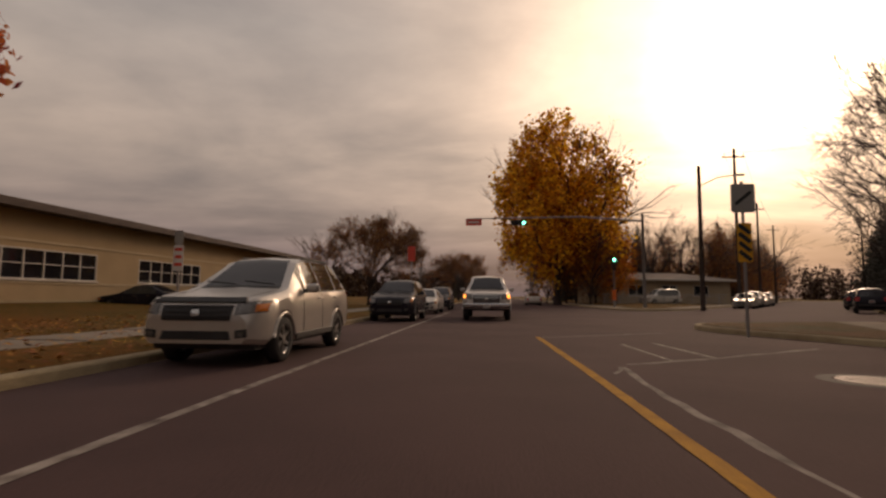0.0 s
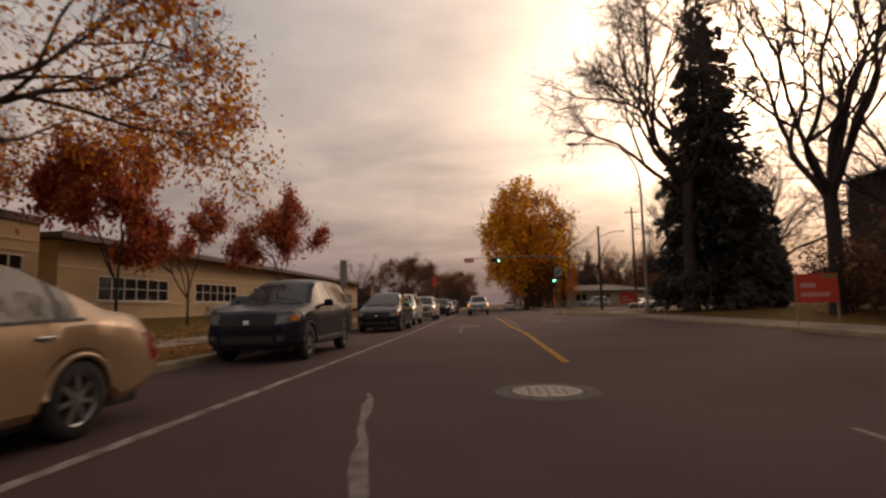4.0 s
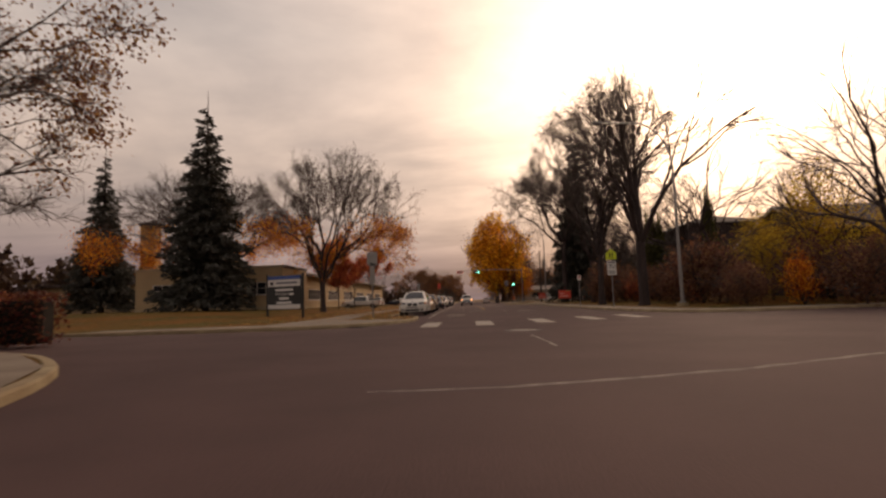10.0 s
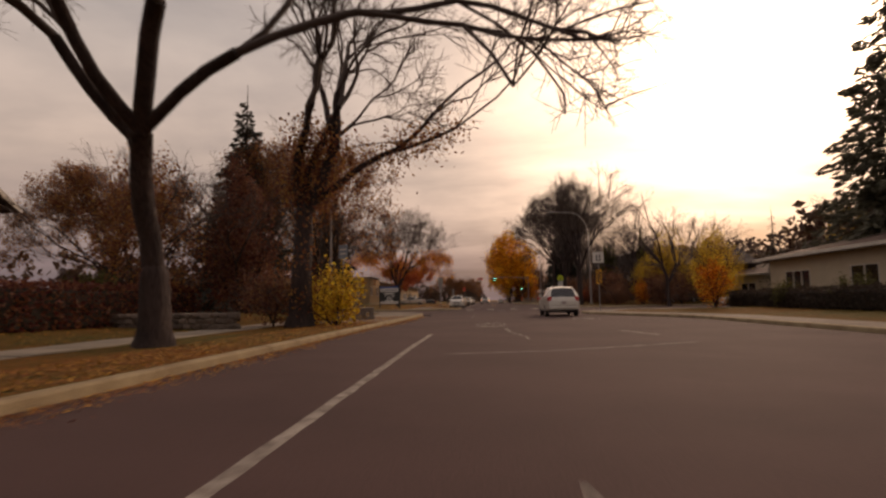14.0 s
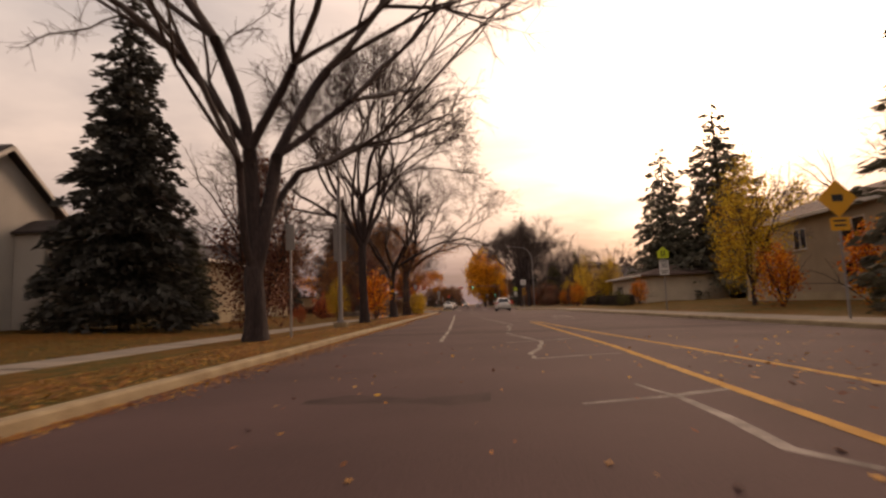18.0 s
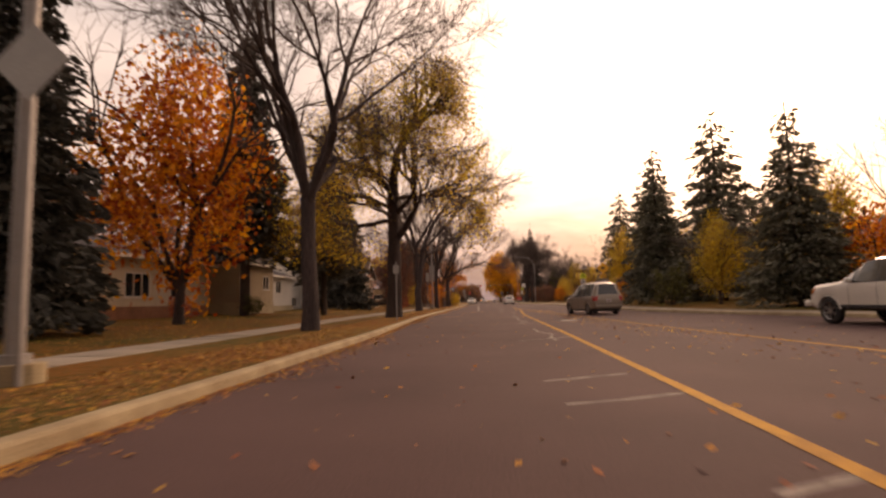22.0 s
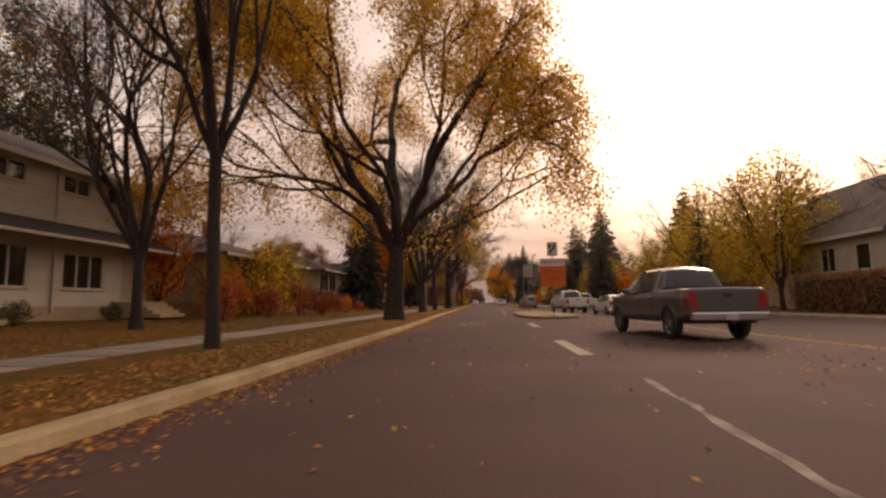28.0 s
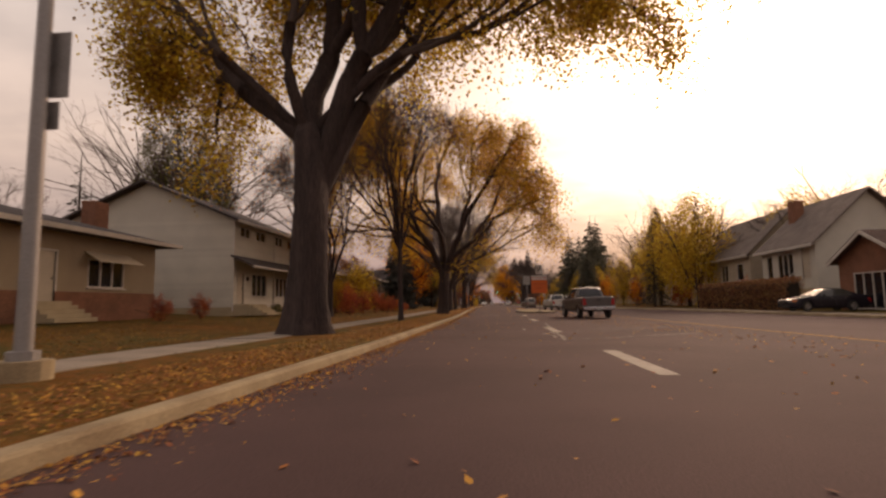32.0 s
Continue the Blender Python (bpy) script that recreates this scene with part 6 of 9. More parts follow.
house("house", "cream house farther along the street", 28, -243, -90, 12, 10, 4.2, 3.0, "gable_side", CREAM, SHINGLE, front=[(2, 1.3, 2.4, 1.5, 3), (7.5, 1.3, 2.4, 1.5, 3)])

# ---------------------------------------------------------------- vehicles
TYRE = mat("tyre_rubber", (0.032, 0.030, 0.029), 0.85, 0.2, 4, 40, 0.2)
RIM = mat("alloy_rim", (0.42, 0.41, 0.40), 0.35, 0.1, 4, 30, 0.0, metal=0.85)
CAR_GLASS = glass_mat("tinted_car_glass", (0.022, 0.022, 0.024), 0.03)
SIDE_GLASS = glass_mat("car_side_glass", (0.06, 0.058, 0.05), 0.04)
BLACK_TRIM = mat("black_trim", (0.028, 0.026, 0.026), 0.6, 0.2, 3, 30, 0.1)
CHROME = mat("chrome", (0.55, 0.54, 0.52), 0.2, 0.1, 3, 20, 0, metal=1.0)
LENS = mat("headlamp_lens", (0.16, 0.15, 0.14), 0.12, 0.3, 9, 30, 0.1, spec=0.7)
REFLECTOR = mat("lamp_reflector", (0.20, 0.19, 0.18), 0.35, 0.3, 30, 60, 0.3, metal=0.5)
AMBER = mat("amber_lens", (0.65, 0.17, 0.02), 0.2, 0.15, 6, 30, 0.1)
RED_LENS = mat("red_lens", (0.40, 0.02, 0.015), 0.2, 0.15, 6, 30, 0.1)
PLATE = mat("number_plate", (0.45, 0.43, 0.41), 0.5, 0.05, 3, 20, 0)
PLATE_BAR = mat("plate_bar", (0.25, 0.05, 0.05), 0.5, 0.05, 3, 20, 0)
LAMP_ON = emit_mat("lit_amber_lamp", (1.0, 0.34, 0.05), 3.2)
PAINTS = {
    "silver": mat("silver_car_paint", (0.56, 0.52, 0.47), 0.30, 0.05, 0.6, 8, 0, metal=0.45, coat=0.6),
    "white": mat("white_car_paint", (0.66, 0.62, 0.55), 0.35, 0.05, 0.6, 8, 0, coat=0.6),
    "gold": mat("champagne_car_paint", (0.42, 0.27, 0.15), 0.35, 0.05, 0.6, 8, 0, metal=0.3, coat=0.5),
    "dark": mat("dark_car_paint", (0.018, 0.015, 0.022), 0.25, 0.1, 0.6, 8, 0, spec=0.22),
    "navy": mat("navy_car_paint", (0.018, 0.018, 0.032), 0.25, 0.1, 0.6, 8, 0, spec=0.22),
    "grey": mat("grey_car_paint", (0.09, 0.075, 0.068), 0.35, 0.1, 0.6, 8, 0, coat=0.6),
    "taupe": mat("taupe_car_paint", (0.26, 0.21, 0.17), 0.35, 0.08, 0.6, 8, 0, metal=0.3, coat=0.5),
}
WHEELS = {}


def wheel_meshes(r, w, spokes):
    key = (r, w, spokes)
    if key in WHEELS:
        return WHEELS[key]
    n = 28
    prof = [(r * 0.66, -w / 2), (r * 0.92, -w / 2), (r, -w * 0.36), (r, w * 0.36), (r * 0.92, w / 2), (r * 0.66, w / 2)]
    V = [(px, pr * math.cos(a), pr * math.sin(a)) for a in (2 * math.pi * i / n for i in range(n)) for pr, px in prof]
    F = [(6 * i + k, 6 * ((i + 1) % n) + k, 6 * ((i + 1) % n) + k + 1, 6 * i + k + 1) for i in range(n) for k in range(5)]
    tyre = mesh("tyre", V, F, TYRE, True)
    bm = bmesh.new()
    Rx = Matrix.Rotation(radians(90), 4, "Y")
    ring = [(r * 0.67, w * 0.42), (r * 0.62, w * 0.36), (r * 0.6, -w * 0.3)]
    vs = [[bm.verts.new((px, pr * math.cos(2 * math.pi * i / n), pr * math.sin(2 * math.pi * i / n))) for pr, px in ring] for i in range(n)]
    for i in range(n):
        j = (i + 1) % n
        for k in range(2):
            bm.faces.new((vs[i][k], vs[j][k], vs[j][k + 1], vs[i][k + 1]))
    for i in range(spokes):
        a = 2 * math.pi * i / spokes
        box(w * 0.16, r * 0.13, r * 0.56, 0, 0, r * 0.08, m=Matrix.Rotation(a, 4, "X") @ Matrix.Translation((w * 0.32, 0, 0)), bm=bm)
    cyl(r * 0.15, w * 0.2, 0, 0, w * 0.25, 12, m=Rx, bm=bm)
    rim = bpy.data.meshes.new("rim")
    bmesh.ops.recalc_face_normals(bm, faces=bm.faces[:])
    bm.to_mesh(rim)
    bm.free()
    rim.materials.append(RIM)
    bm = cyl(r * 0.6, 0.02, 0, 0, -0.01, 20, m=Rx)
    disc = bpy.data.meshes.new("brake_disc")
    bm.to_mesh(disc)
    bm.free()
    disc.materials.append(BLACK_TRIM)
    WHEELS[key] = (tyre, rim, disc)
    return WHEELS[key]


def lerp_key(keys, u):
    return float(np.interp(u, [k[0] for k in keys], [k[1] for k in keys]))


# top and belt profiles: (distance from the front bumper, height)
BODY = {
    "suv": dict(L=4.6, W=1.82, H=1.68, wb=2.66, fo=0.92, r=0.345, top=[(0, 0.72), (0.06, 0.86), (0.2, 0.96), (1.1, 1.08), (1.3, 1.13), (2.05, 1.6), (2.4, 1.66), (3.7, 1.66), (4.05, 1.6), (4.45, 1.12), (4.55, 0.95), (4.6, 0.8)], belt=[(0, 0.68), (0.2, 0.9), (1.2, 1.04), (4.6, 1.12)], ws=(1.25, 2.12), rw=(3.98, 4.46), sides=[(1.75, 2.62), (2.7, 3.5), (3.58, 4.12)], sill=0.3, nose=0.34),
    "bmw": dict(L=4.88, W=1.93, H=1.76, wb=2.9, fo=0.86, r=0.375, top=[(0, 0.70), (0.05, 0.9), (0.2, 1.02), (1.3, 1.17), (1.5, 1.21), (2.3, 1.68), (2.7, 1.74), (3.8, 1.73), (4.3, 1.62), (4.72, 1.15), (4.83, 0.98), (4.88, 0.8)], belt=[(0, 0.68), (0.2, 0.96), (1.4, 1.12), (4.88, 1.2)], ws=(1.45, 2.38), rw=(4.2, 4.74), sides=[(1.95, 2.8), (2.88, 3.72), (3.8, 4.3)], sill=0.3, nose=0.3),
    "van": dict(L=4.6, W=1.76, H=1.63, wb=2.75, fo=0.9, r=0.325, top=[(0, 0.62), (0.06, 0.76), (0.25, 0.86), (0.95, 1.04), (1.05, 1.08), (2.1, 1.55), (2.5, 1.61), (3.9, 1.58), (4.25, 1.48), (4.5, 1.0), (4.6, 0.78)], belt=[(0, 0.6), (0.25, 0.82), (1.1, 0.98), (4.6, 1.1)], ws=(0.98, 2.12), rw=(4.15, 4.52), sides=[(1.5, 2.5), (2.58, 3.45), (3.52, 4.15)], sill=0.24, nose=0.26),
    "sedan": dict(L=4.76, W=1.78, H=1.42, wb=2.67, fo=0.95, r=0.315, top=[(0, 0.60), (0.05, 0.70), (0.25, 0.77), (1.3, 0.93), (1.42, 0.96), (2.2, 1.36), (2.55, 1.41), (3.2, 1.39), (4.0, 1.03), (4.65, 0.96), (4.76, 0.72)], belt=[(0, 0.58), (0.25, 0.74), (1.4, 0.9), (4.2, 0.97), (4.76, 0.7)], ws=(1.38, 2.28), rw=(3.2, 3.98), sides=[(1.8, 2.6), (2.68, 3.4), (3.46, 3.68)], sill=0.22, nose=0.24),
    "hatch": dict(L=4.45, W=1.76, H=1.47, wb=2.64, fo=0.88, r=0.325, top=[(0, 0.62), (0.05, 0.72), (0.25, 0.8), (1.15, 0.95), (1.28, 0.99), (2.1, 1.42), (2.5, 1.46), (3.4, 1.43), (3.85, 1.33), (4.3, 1.0), (4.42, 0.9), (4.45, 0.75)], belt=[(0, 0.6), (0.25, 0.77), (1.3, 0.94), (4.45, 1.03)], ws=(1.22, 2.18), rw=(3.78, 4.32), sides=[(1.65, 2.5), (2.58, 3.3), (3.36, 3.8)], sill=0.22, nose=0.24),
    "minivan": dict(L=5.0, W=1.85, H=1.88, wb=3.0, fo=1.0, r=0.335, top=[(0, 0.64), (0.06, 0.8), (0.3, 0.9), (1.0, 1.08), (1.15, 1.12), (2.0, 1.76), (2.5, 1.86), (4.4, 1.85), (4.75, 1.74), (4.92, 1.15), (5.0, 0.8)], belt=[(0, 0.62), (0.3, 0.86), (1.2, 1.04), (5.1, 1.1)], ws=(1.08, 2.08), rw=(4.72, 4.95), sides=[(1.6, 2.6), (2.68, 3.7), (3.78, 4.6)], sill=0.26, nose=0.28),
    "pickup": dict(L=5.8, W=2.0, H=1.93, wb=3.7, fo=0.98, r=0.40, top=[(0, 0.9), (0.05, 1.08), (0.2, 1.17), (1.35, 1.26), (1.5, 1.3), (2.15, 1.82), (2.5, 1.9), (3.75, 1.9), (3.95, 1.82), (4.02, 1.30), (5.74, 1.30), (5.8, 1.24)], belt=[(0, 0.86), (0.2, 1.1), (1.5, 1.22), (5.8, 1.26)], ws=(1.46, 2.2), rw=(3.9, 4.06), sides=[(1.85, 2.75), (2.83, 3.7)], sill=0.48, nose=0.5),
}


def vehicle(kind, paint, x, y, rz, label, name="car", cat="car", lit=False, rails=False, grille=None, tail=True, spokes=6, group="parked cars", skirt=False, z=0.0):
    """A car whose front looks along local -y; x, y is the middle of its wheelbase."""
    B = BODY[kind]
    L, W, wb, fo, r = B["L"], B["W"], B["wb"], B["fo"], B["r"]
    t = thing(name, label, cat, x, y, z, rz, group)
    ua, ub = fo, fo + wb
    R = r * 1.16
    us = set(np.linspace(0, L, 44).round(3))
    for uc in (ua, ub):
        us |= set((uc + R * np.cos(np.linspace(0, math.pi, 13))).round(3))
    for k in list(B["ws"]) + list(B["rw"]) + [v for s in B["sides"] for v in s]:
        us.add(round(k, 3))
    us |= {0.03, 0.08, L - 0.03, L - 0.08}
    us = sorted(u for u in us if 0 <= u <= L)
    key = ("car", kind)
    rows = []
    y0 = -fo - wb / 2
    for u in us:
        top, belt = lerp_key(B["top"], u), lerp_key(B["belt"], u)
        belt = min(belt, top - 0.015)
        zb = B["sill"]
        if u < 0.5:
            zb = max(zb, B["nose"] - 0.1 * u)
        if u > L - 0.6:
            zb = max(zb, B["sill"] + 0.12 * (u - (L - 0.6)) / 0.6)
        for uc in (ua, ub):
            if abs(u - uc) < R:
                zb = max(zb, r + math.sqrt(R * R - (u - uc) ** 2) * 0.98)
        w = W / 2
        if u < 0.7:
            w *= 1 - 0.20 * ((0.7 - u) / 0.7) ** 2.2
        if u > L - 0.6:
            w *= 1 - 0.12 * ((u - L + 0.6) / 0.6) ** 2.2
        if kind == "pickup" and u > L - 0.6:
            w = W / 2 * 0.985
        g = min(max((top - belt) / 0.5, 0), 1)
        wr = w - 0.09 - 0.20 * g
        zm = zb + (belt - zb) * 0.5
        pts = [(0, zb), (w - 0.07, zb), (w - 0.01, zb + min(0.07, (belt - zb) * 0.2)), (w, zm), (w - 0.012, belt - (belt - zb) * 0.16), (w - 0.05, belt), (w - 0.05 + (wr - w + 0.05) * 0.5, belt + (top - belt) * 0.52), (wr, belt + (top - belt) * 0.93), (wr - 0.13, top), (0, top + 0.03 * (1 if g > 0.5 else 0.6))]
        rows.append([(px, y0 + u, pz) for px, pz in pts])
    n = len(rows[0])
    full = []
    for pr in rows:
        full.append(pr + [(-px, py, pz) for px, py, pz in pr[-2:0:-1]])
    m = len(full[0])
    groups = {}

    def classify(u, k):
        kk = k if k < n - 1 else m - 1 - k
        side = "L" if k < n - 1 else "R"
        top, belt = lerp_key(B["top"], u), lerp_key(B["belt"], u)
        if kk in (7, 8) and B["ws"][0] + 0.06 < u < B["ws"][1] - 0.02 and kk == 8:
            return "windshield"
        if kk == 7 and B["ws"][0] + 0.1 < u < B["ws"][1] - 0.1:
            return "body"
        if kk == 8 and B["rw"][0] < u < B["rw"][1] - 0.03:
            return "rear_window"
        if kk in (5, 6) and top - belt > 0.24:
            for i, (a, b) in enumerate(B["sides"]):
                if a < u < b:
                    return f"side{i}{side}"
            if B["sides"][0][0] < u < B["sides"][-1][1]:
                return f"pillar{sum(u > b for a, b in B['sides'])}{side}"
        return "body"

    for i in range(len(us) - 1):
        u = (us[i] + us[i + 1]) / 2
        for k in range(m):
            k2 = (k + 1) % m
            groups.setdefault(classify(u, k), []).append((i * m + k, i * m + k2, (i + 1) * m + k2, (i + 1) * m + k))
    allv = [v for rw in full for v in rw]
    groups["body"].append(tuple(range(m)))
    groups["body"].append(tuple((len(us) - 1) * m + k for k in reversed(range(m))))
    for gname, faces in groups.items():
        used = sorted({i for f in faces for i in f})
        at = {v: i for i, v in enumerate(used)}
        nm = "side_window" if gname.startswith("side") else "pillar" if gname.startswith("pillar") else gname
        mt = PAINTS[paint] if nm == "body" else BLACK_TRIM if nm == "pillar" else SIDE_GLASS if nm == "side_window" else CAR_GLASS
        me = mesh(nm, [allv[i] for i in used], [tuple(at[i] for i in f) for f in faces], mt, nm != "side_window")
        bm = bmesh.new()
        bm.from_mesh(me)
        bmesh.ops.recalc_face_normals(bm, faces=bm.faces[:])
        if nm == "body":
            for e in bm.edges:
                if len(e.link_faces) == 2 and e.calc_face_angle() > 0.5:
                    e.smooth = False
        bm.to_mesh(me)
        bm.free()
        part(nm, me, None, t)
    part("underbody", box(W - 0.3, L - 0.5, 0.25, 0, y0 + L / 2, B["sill"] - 0.06), BLACK_TRIM, t)
    # wheels
    tyre, rim, disc = wheel_meshes(r, 0.22, spokes)
    for uc in (ua, ub):
        for s in (-1, 1):
            wv = new("wheel", tyre)
            wv.parent = t
            wv.matrix_basis = pose(s * (W / 2 - 0.12), y0 + uc, r, 0, 0, 0 if s > 0 else 180)
            for nm, me in (("rim", rim), ("brake_disc", disc)):
                part(nm, me, None, wv)
    front, rear = y0, y0 + L
    hz = lerp_key(B["top"], 0.2)
    tree_of_body = BVHTree.FromPolygons([Vector(p) for p in allv], [f for fs in groups.values() for f in fs])

    def panel(nm, corners, axis, material, parent, label="", lift=0.008, nu=7, nv=3):
        """A thin panel that hugs the body. corners: four (a, z) of the view along axis (y front, -y rear, x side)."""
        (a0, z0), (a1, z1), (a2, z2), (a3, z3) = corners
        V, ok = [], True
        for j in range(nv + 1):
            for i in range(nu + 1):
                fu, fv = i / nu, j / nv
                p = (a0 * (1 - fu) + a1 * fu) * (1 - fv) + (a3 * (1 - fu) + a2 * fu) * fv
                z = (z0 * (1 - fu) + z1 * fu) * (1 - fv) + (z3 * (1 - fu) + z2 * fu) * fv
                if axis == "front":
                    o, d = Vector((p, front - 1, z)), Vector((0, 1, 0))
                elif axis == "rear":
                    o, d = Vector((p, rear + 1, z)), Vector((0, -1, 0))
                elif axis == "top":
                    o, d = Vector((z, p, 3)), Vector((0, 0, -1))
                else:
                    o, d = Vector((axis * 2.0, p, z)), Vector((-axis, 0, 0))
                hit, nrm, _, _ = tree_of_body.ray_cast(o, d, 2.6)
                if hit is None:
                    return None
                if nrm.dot(d) > 0:
                    nrm = -nrm
                V.append(tuple(hit + nrm * lift * 0.6 - d * lift * 0.6))
        w = nu + 1
        F = [(j * w + i, j * w + i + 1, (j + 1) * w + i + 1, (j + 1) * w + i) for j in range(nv) for i in range(nu)]
        ring = list(range(w)) + [j * w + nu for j in range(1, nv + 1)] + [nv * w + i for i in range(nu - 1, -1, -1)] + [j * w for j in range(nv - 1, 0, -1)]
        base = len(V)
        back = d * (lift * 2.2)
        V += [tuple(Vector(V[i]) + back) for i in ring]
        m2 = len(ring)
        F += [(ring[i], base + i, base + (i + 1) % m2, ring[(i + 1) % m2]) for i in range(m2)]
        bm = bmesh.new()
        vs = [bm.verts.new(p) for p in V]
        for f in F:
            bm.faces.new([vs[i] for i in f])
        return part(nm, bm, material, parent, label)

    big = kind == "pickup"
    hh = 0.26 if big else 0.17 if kind in ("sedan", "hatch", "van") else 0.20
    ht = hz - (0.06 if big else 0.05)
    for s in (-1, 1):
        x0, x1 = s * W * (0.24 if grille == "twin" else 0.30), s * W * 0.475
        hl = panel("headlight", [(x0, ht - hh * 0.95), (x1, ht - hh * 0.75), (x1, ht + 0.02), (x0, ht - hh * 0.12)], "front", LENS, t, "clear headlight") or t
        panel("lamp_bowl", [(s * W * 0.33, ht - hh * 0.78), (s * W * 0.40, ht - hh * 0.78), (s * W * 0.40, ht - hh * 0.25), (s * W * 0.33, ht - hh * 0.25)], "front", REFLECTOR, hl, lift=0.016)
        panel("turn_signal", [(s * W * 0.425, ht - hh * 0.7), (s * W * 0.472, ht - hh * 0.65), (s * W * 0.472, ht - hh * 0.12), (s * W * 0.425, ht - hh * 0.2)], "front", LAMP_ON if lit else AMBER, hl, "lit amber turn signal" if lit else "amber turn signal", lift=0.016)
        fz = B["nose"] + 0.07
        panel("fog_light_recess", [(s * W * 0.31, fz), (s * W * 0.40, fz + 0.02), (s * W * 0.40, fz + 0.13), (s * W * 0.31, fz + 0.11)], "front", BLACK_TRIM, t)
        panel("fog_light", [(s * W * 0.335, fz + 0.03), (s * W * 0.375, fz + 0.035), (s * W * 0.375, fz + 0.10), (s * W * 0.335, fz + 0.09)], "front", LENS, t, lift=0.016)
        # mirror on a short arm
        my, mz = y0 + B["sides"][0][0] + 0.1, lerp_key(B["belt"], 1.8)
        mr = part("mirror", box(0.2, 0.12, 0.15, s * (W / 2 + 0.09), my, mz, bev=0.04), PAINTS[paint] if paint != "dark" else BLACK_TRIM, t)
        part("mirror_arm", box(0.12, 0.06, 0.05, s * (W / 2 - 0.03), my + 0.02, mz + 0.01, bev=0.015), BLACK_TRIM, mr)
        for i, (a, c) in enumerate(B["sides"][:2]):
            bz = lerp_key(B["belt"], c)
            part("door_handle", box(0.035, 0.17, 0.03, s * (W / 2 + 0.0), y0 + c - 0.16, bz - 0.14, bev=0.01), CHROME if paint not in ("white",) else PAINTS[paint], t)
            yy = y0 + c + 0.03
            low = max(B["sill"] + 0.1, r + 0.02 if abs(c - ub) < R else 0)
            panel("door_seam", [(yy - 0.007, low), (yy + 0.007, low), (yy + 0.007, bz - 0.03), (yy - 0.007, bz - 0.03)], s, BLACK_TRIM, t, lift=0.003, nu=1, nv=5)
        yy = y0 + max(B["sides"][0][0] - 0.06, ua + R + 0.05)
        panel("door_seam", [(yy - 0.007, B["sill"] + 0.1), (yy + 0.007, B["sill"] + 0.1), (yy + 0.007, lerp_key(B["belt"], 1.8) - 0.04), (yy - 0.007, lerp_key(B["belt"], 1.8) - 0.04)], s, BLACK_TRIM, t, lift=0.003, nu=1, nv=5)
        # dark weather strip under the side glass
        a, c = y0 + B["sides"][0][0], y0 + B["sides"][-1][1]
        za, zc = lerp_key(B["belt"], a - y0), lerp_key(B["belt"], c - y0)
        panel("window_strip", [(a, za - 0.012), (c, zc - 0.012), (c, zc + 0.014), (a, za + 0.014)], s, BLACK_TRIM, t, lift=0.005, nu=8, nv=1)
        # wheel-arch lips
        for uc in (ua, ub):
            arc = [(s * (W / 2 - 0.012), y0 + uc + R * math.cos(q), r + R * 0.98 * math.sin(q)) for q in np.linspace(0.12, math.pi - 0.12, 13)]
            tube_part("arch_lip", [(arc, [0.026] * 13)], 6, BLACK_TRIM if kind in ("suv",) and paint != "silver" else PAINTS[paint], t)
        if rails:
            part("roof_rail", box(0.04, 1.45, 0.05, s * (W / 2 - 0.36), y0 + 3.15, B["H"] - 0.035, bev=0.012), BLACK_TRIM, t)
        if skirt or kind in ("suv", "pickup"):
            part("sill_trim", box(0.03, wb - 2 * R - 0.05, 0.1, s * (W / 2 - 0.0), y0 + (ua + ub) / 2, B["sill"] + 0.01, bev=0.01), BLACK_TRIM if not skirt else PAINTS[paint], t)
        # tail lamps wrap round the corner
        tz = lerp_key(B["belt"], L - 0.3)
        t0, t1 = (tz - 0.46, tz - 0.06) if big else (tz - 0.30, tz - 0.04)
        panel("tail_light", [(s * W * 0.36, t0), (s * W * 0.475, t0), (s * W * 0.475, t1), (s * W * (0.40 if big else 0.33), t1)], "rear", RED_LENS, t, "red tail light")
        panel("tail_light_side", [(rear - 0.16, t0 + 0.03), (rear - 0.05, t0), (rear - 0.05, t1), (rear - 0.22, t1)], s, RED_LENS, t)
    if grille == "twin":
        for s in (-1, 1):
            gr = panel("grille", [(s * 0.05, 0.70), (s * 0.33, 0.71), (s * 0.36, 0.88), (s * 0.04, 0.90)], "front", BLACK_TRIM, t, lift=0.012) or t
            for i in range(7):
                gx = s * (0.08 + i * 0.04)
                panel("grille_bar", [(gx - 0.006, 0.71), (gx + 0.006, 0.71), (gx + 0.006, 0.87), (gx - 0.006, 0.87)], "front", TYRE, gr, lift=0.02, nu=1)
            panel("grille_surround", [(s * 0.04, 0.685), (s * 0.34, 0.695), (s * 0.34, 0.71), (s * 0.04, 0.70)], "front", CHROME, gr, lift=0.018, nv=1)
        panel("badge", [(-0.04, 0.95), (0.04, 0.95), (0.04, 1.0), (-0.04, 1.0)], "front", CHROME, t, lift=0.012, nu=2)
        panel("upper_slot", [(-0.42, 0.56), (0.42, 0.56), (0.40, 0.615), (-0.40, 0.615)], "front", BLACK_TRIM, t)
    else:
        g0, g1 = ht - hh - (0.14 if big else 0.06), ht - 0.05
        gr = panel("grille", [(-W * 0.27, g0), (W * 0.27, g0), (W * 0.285, g1), (-W * 0.285, g1)], "front", BLACK_TRIM, t, lift=0.010) or t
        for i in range(3 if not big else 4):
            gz_ = g0 + (g1 - g0) * (0.18 + (0.32 if not big else 0.22) * i)
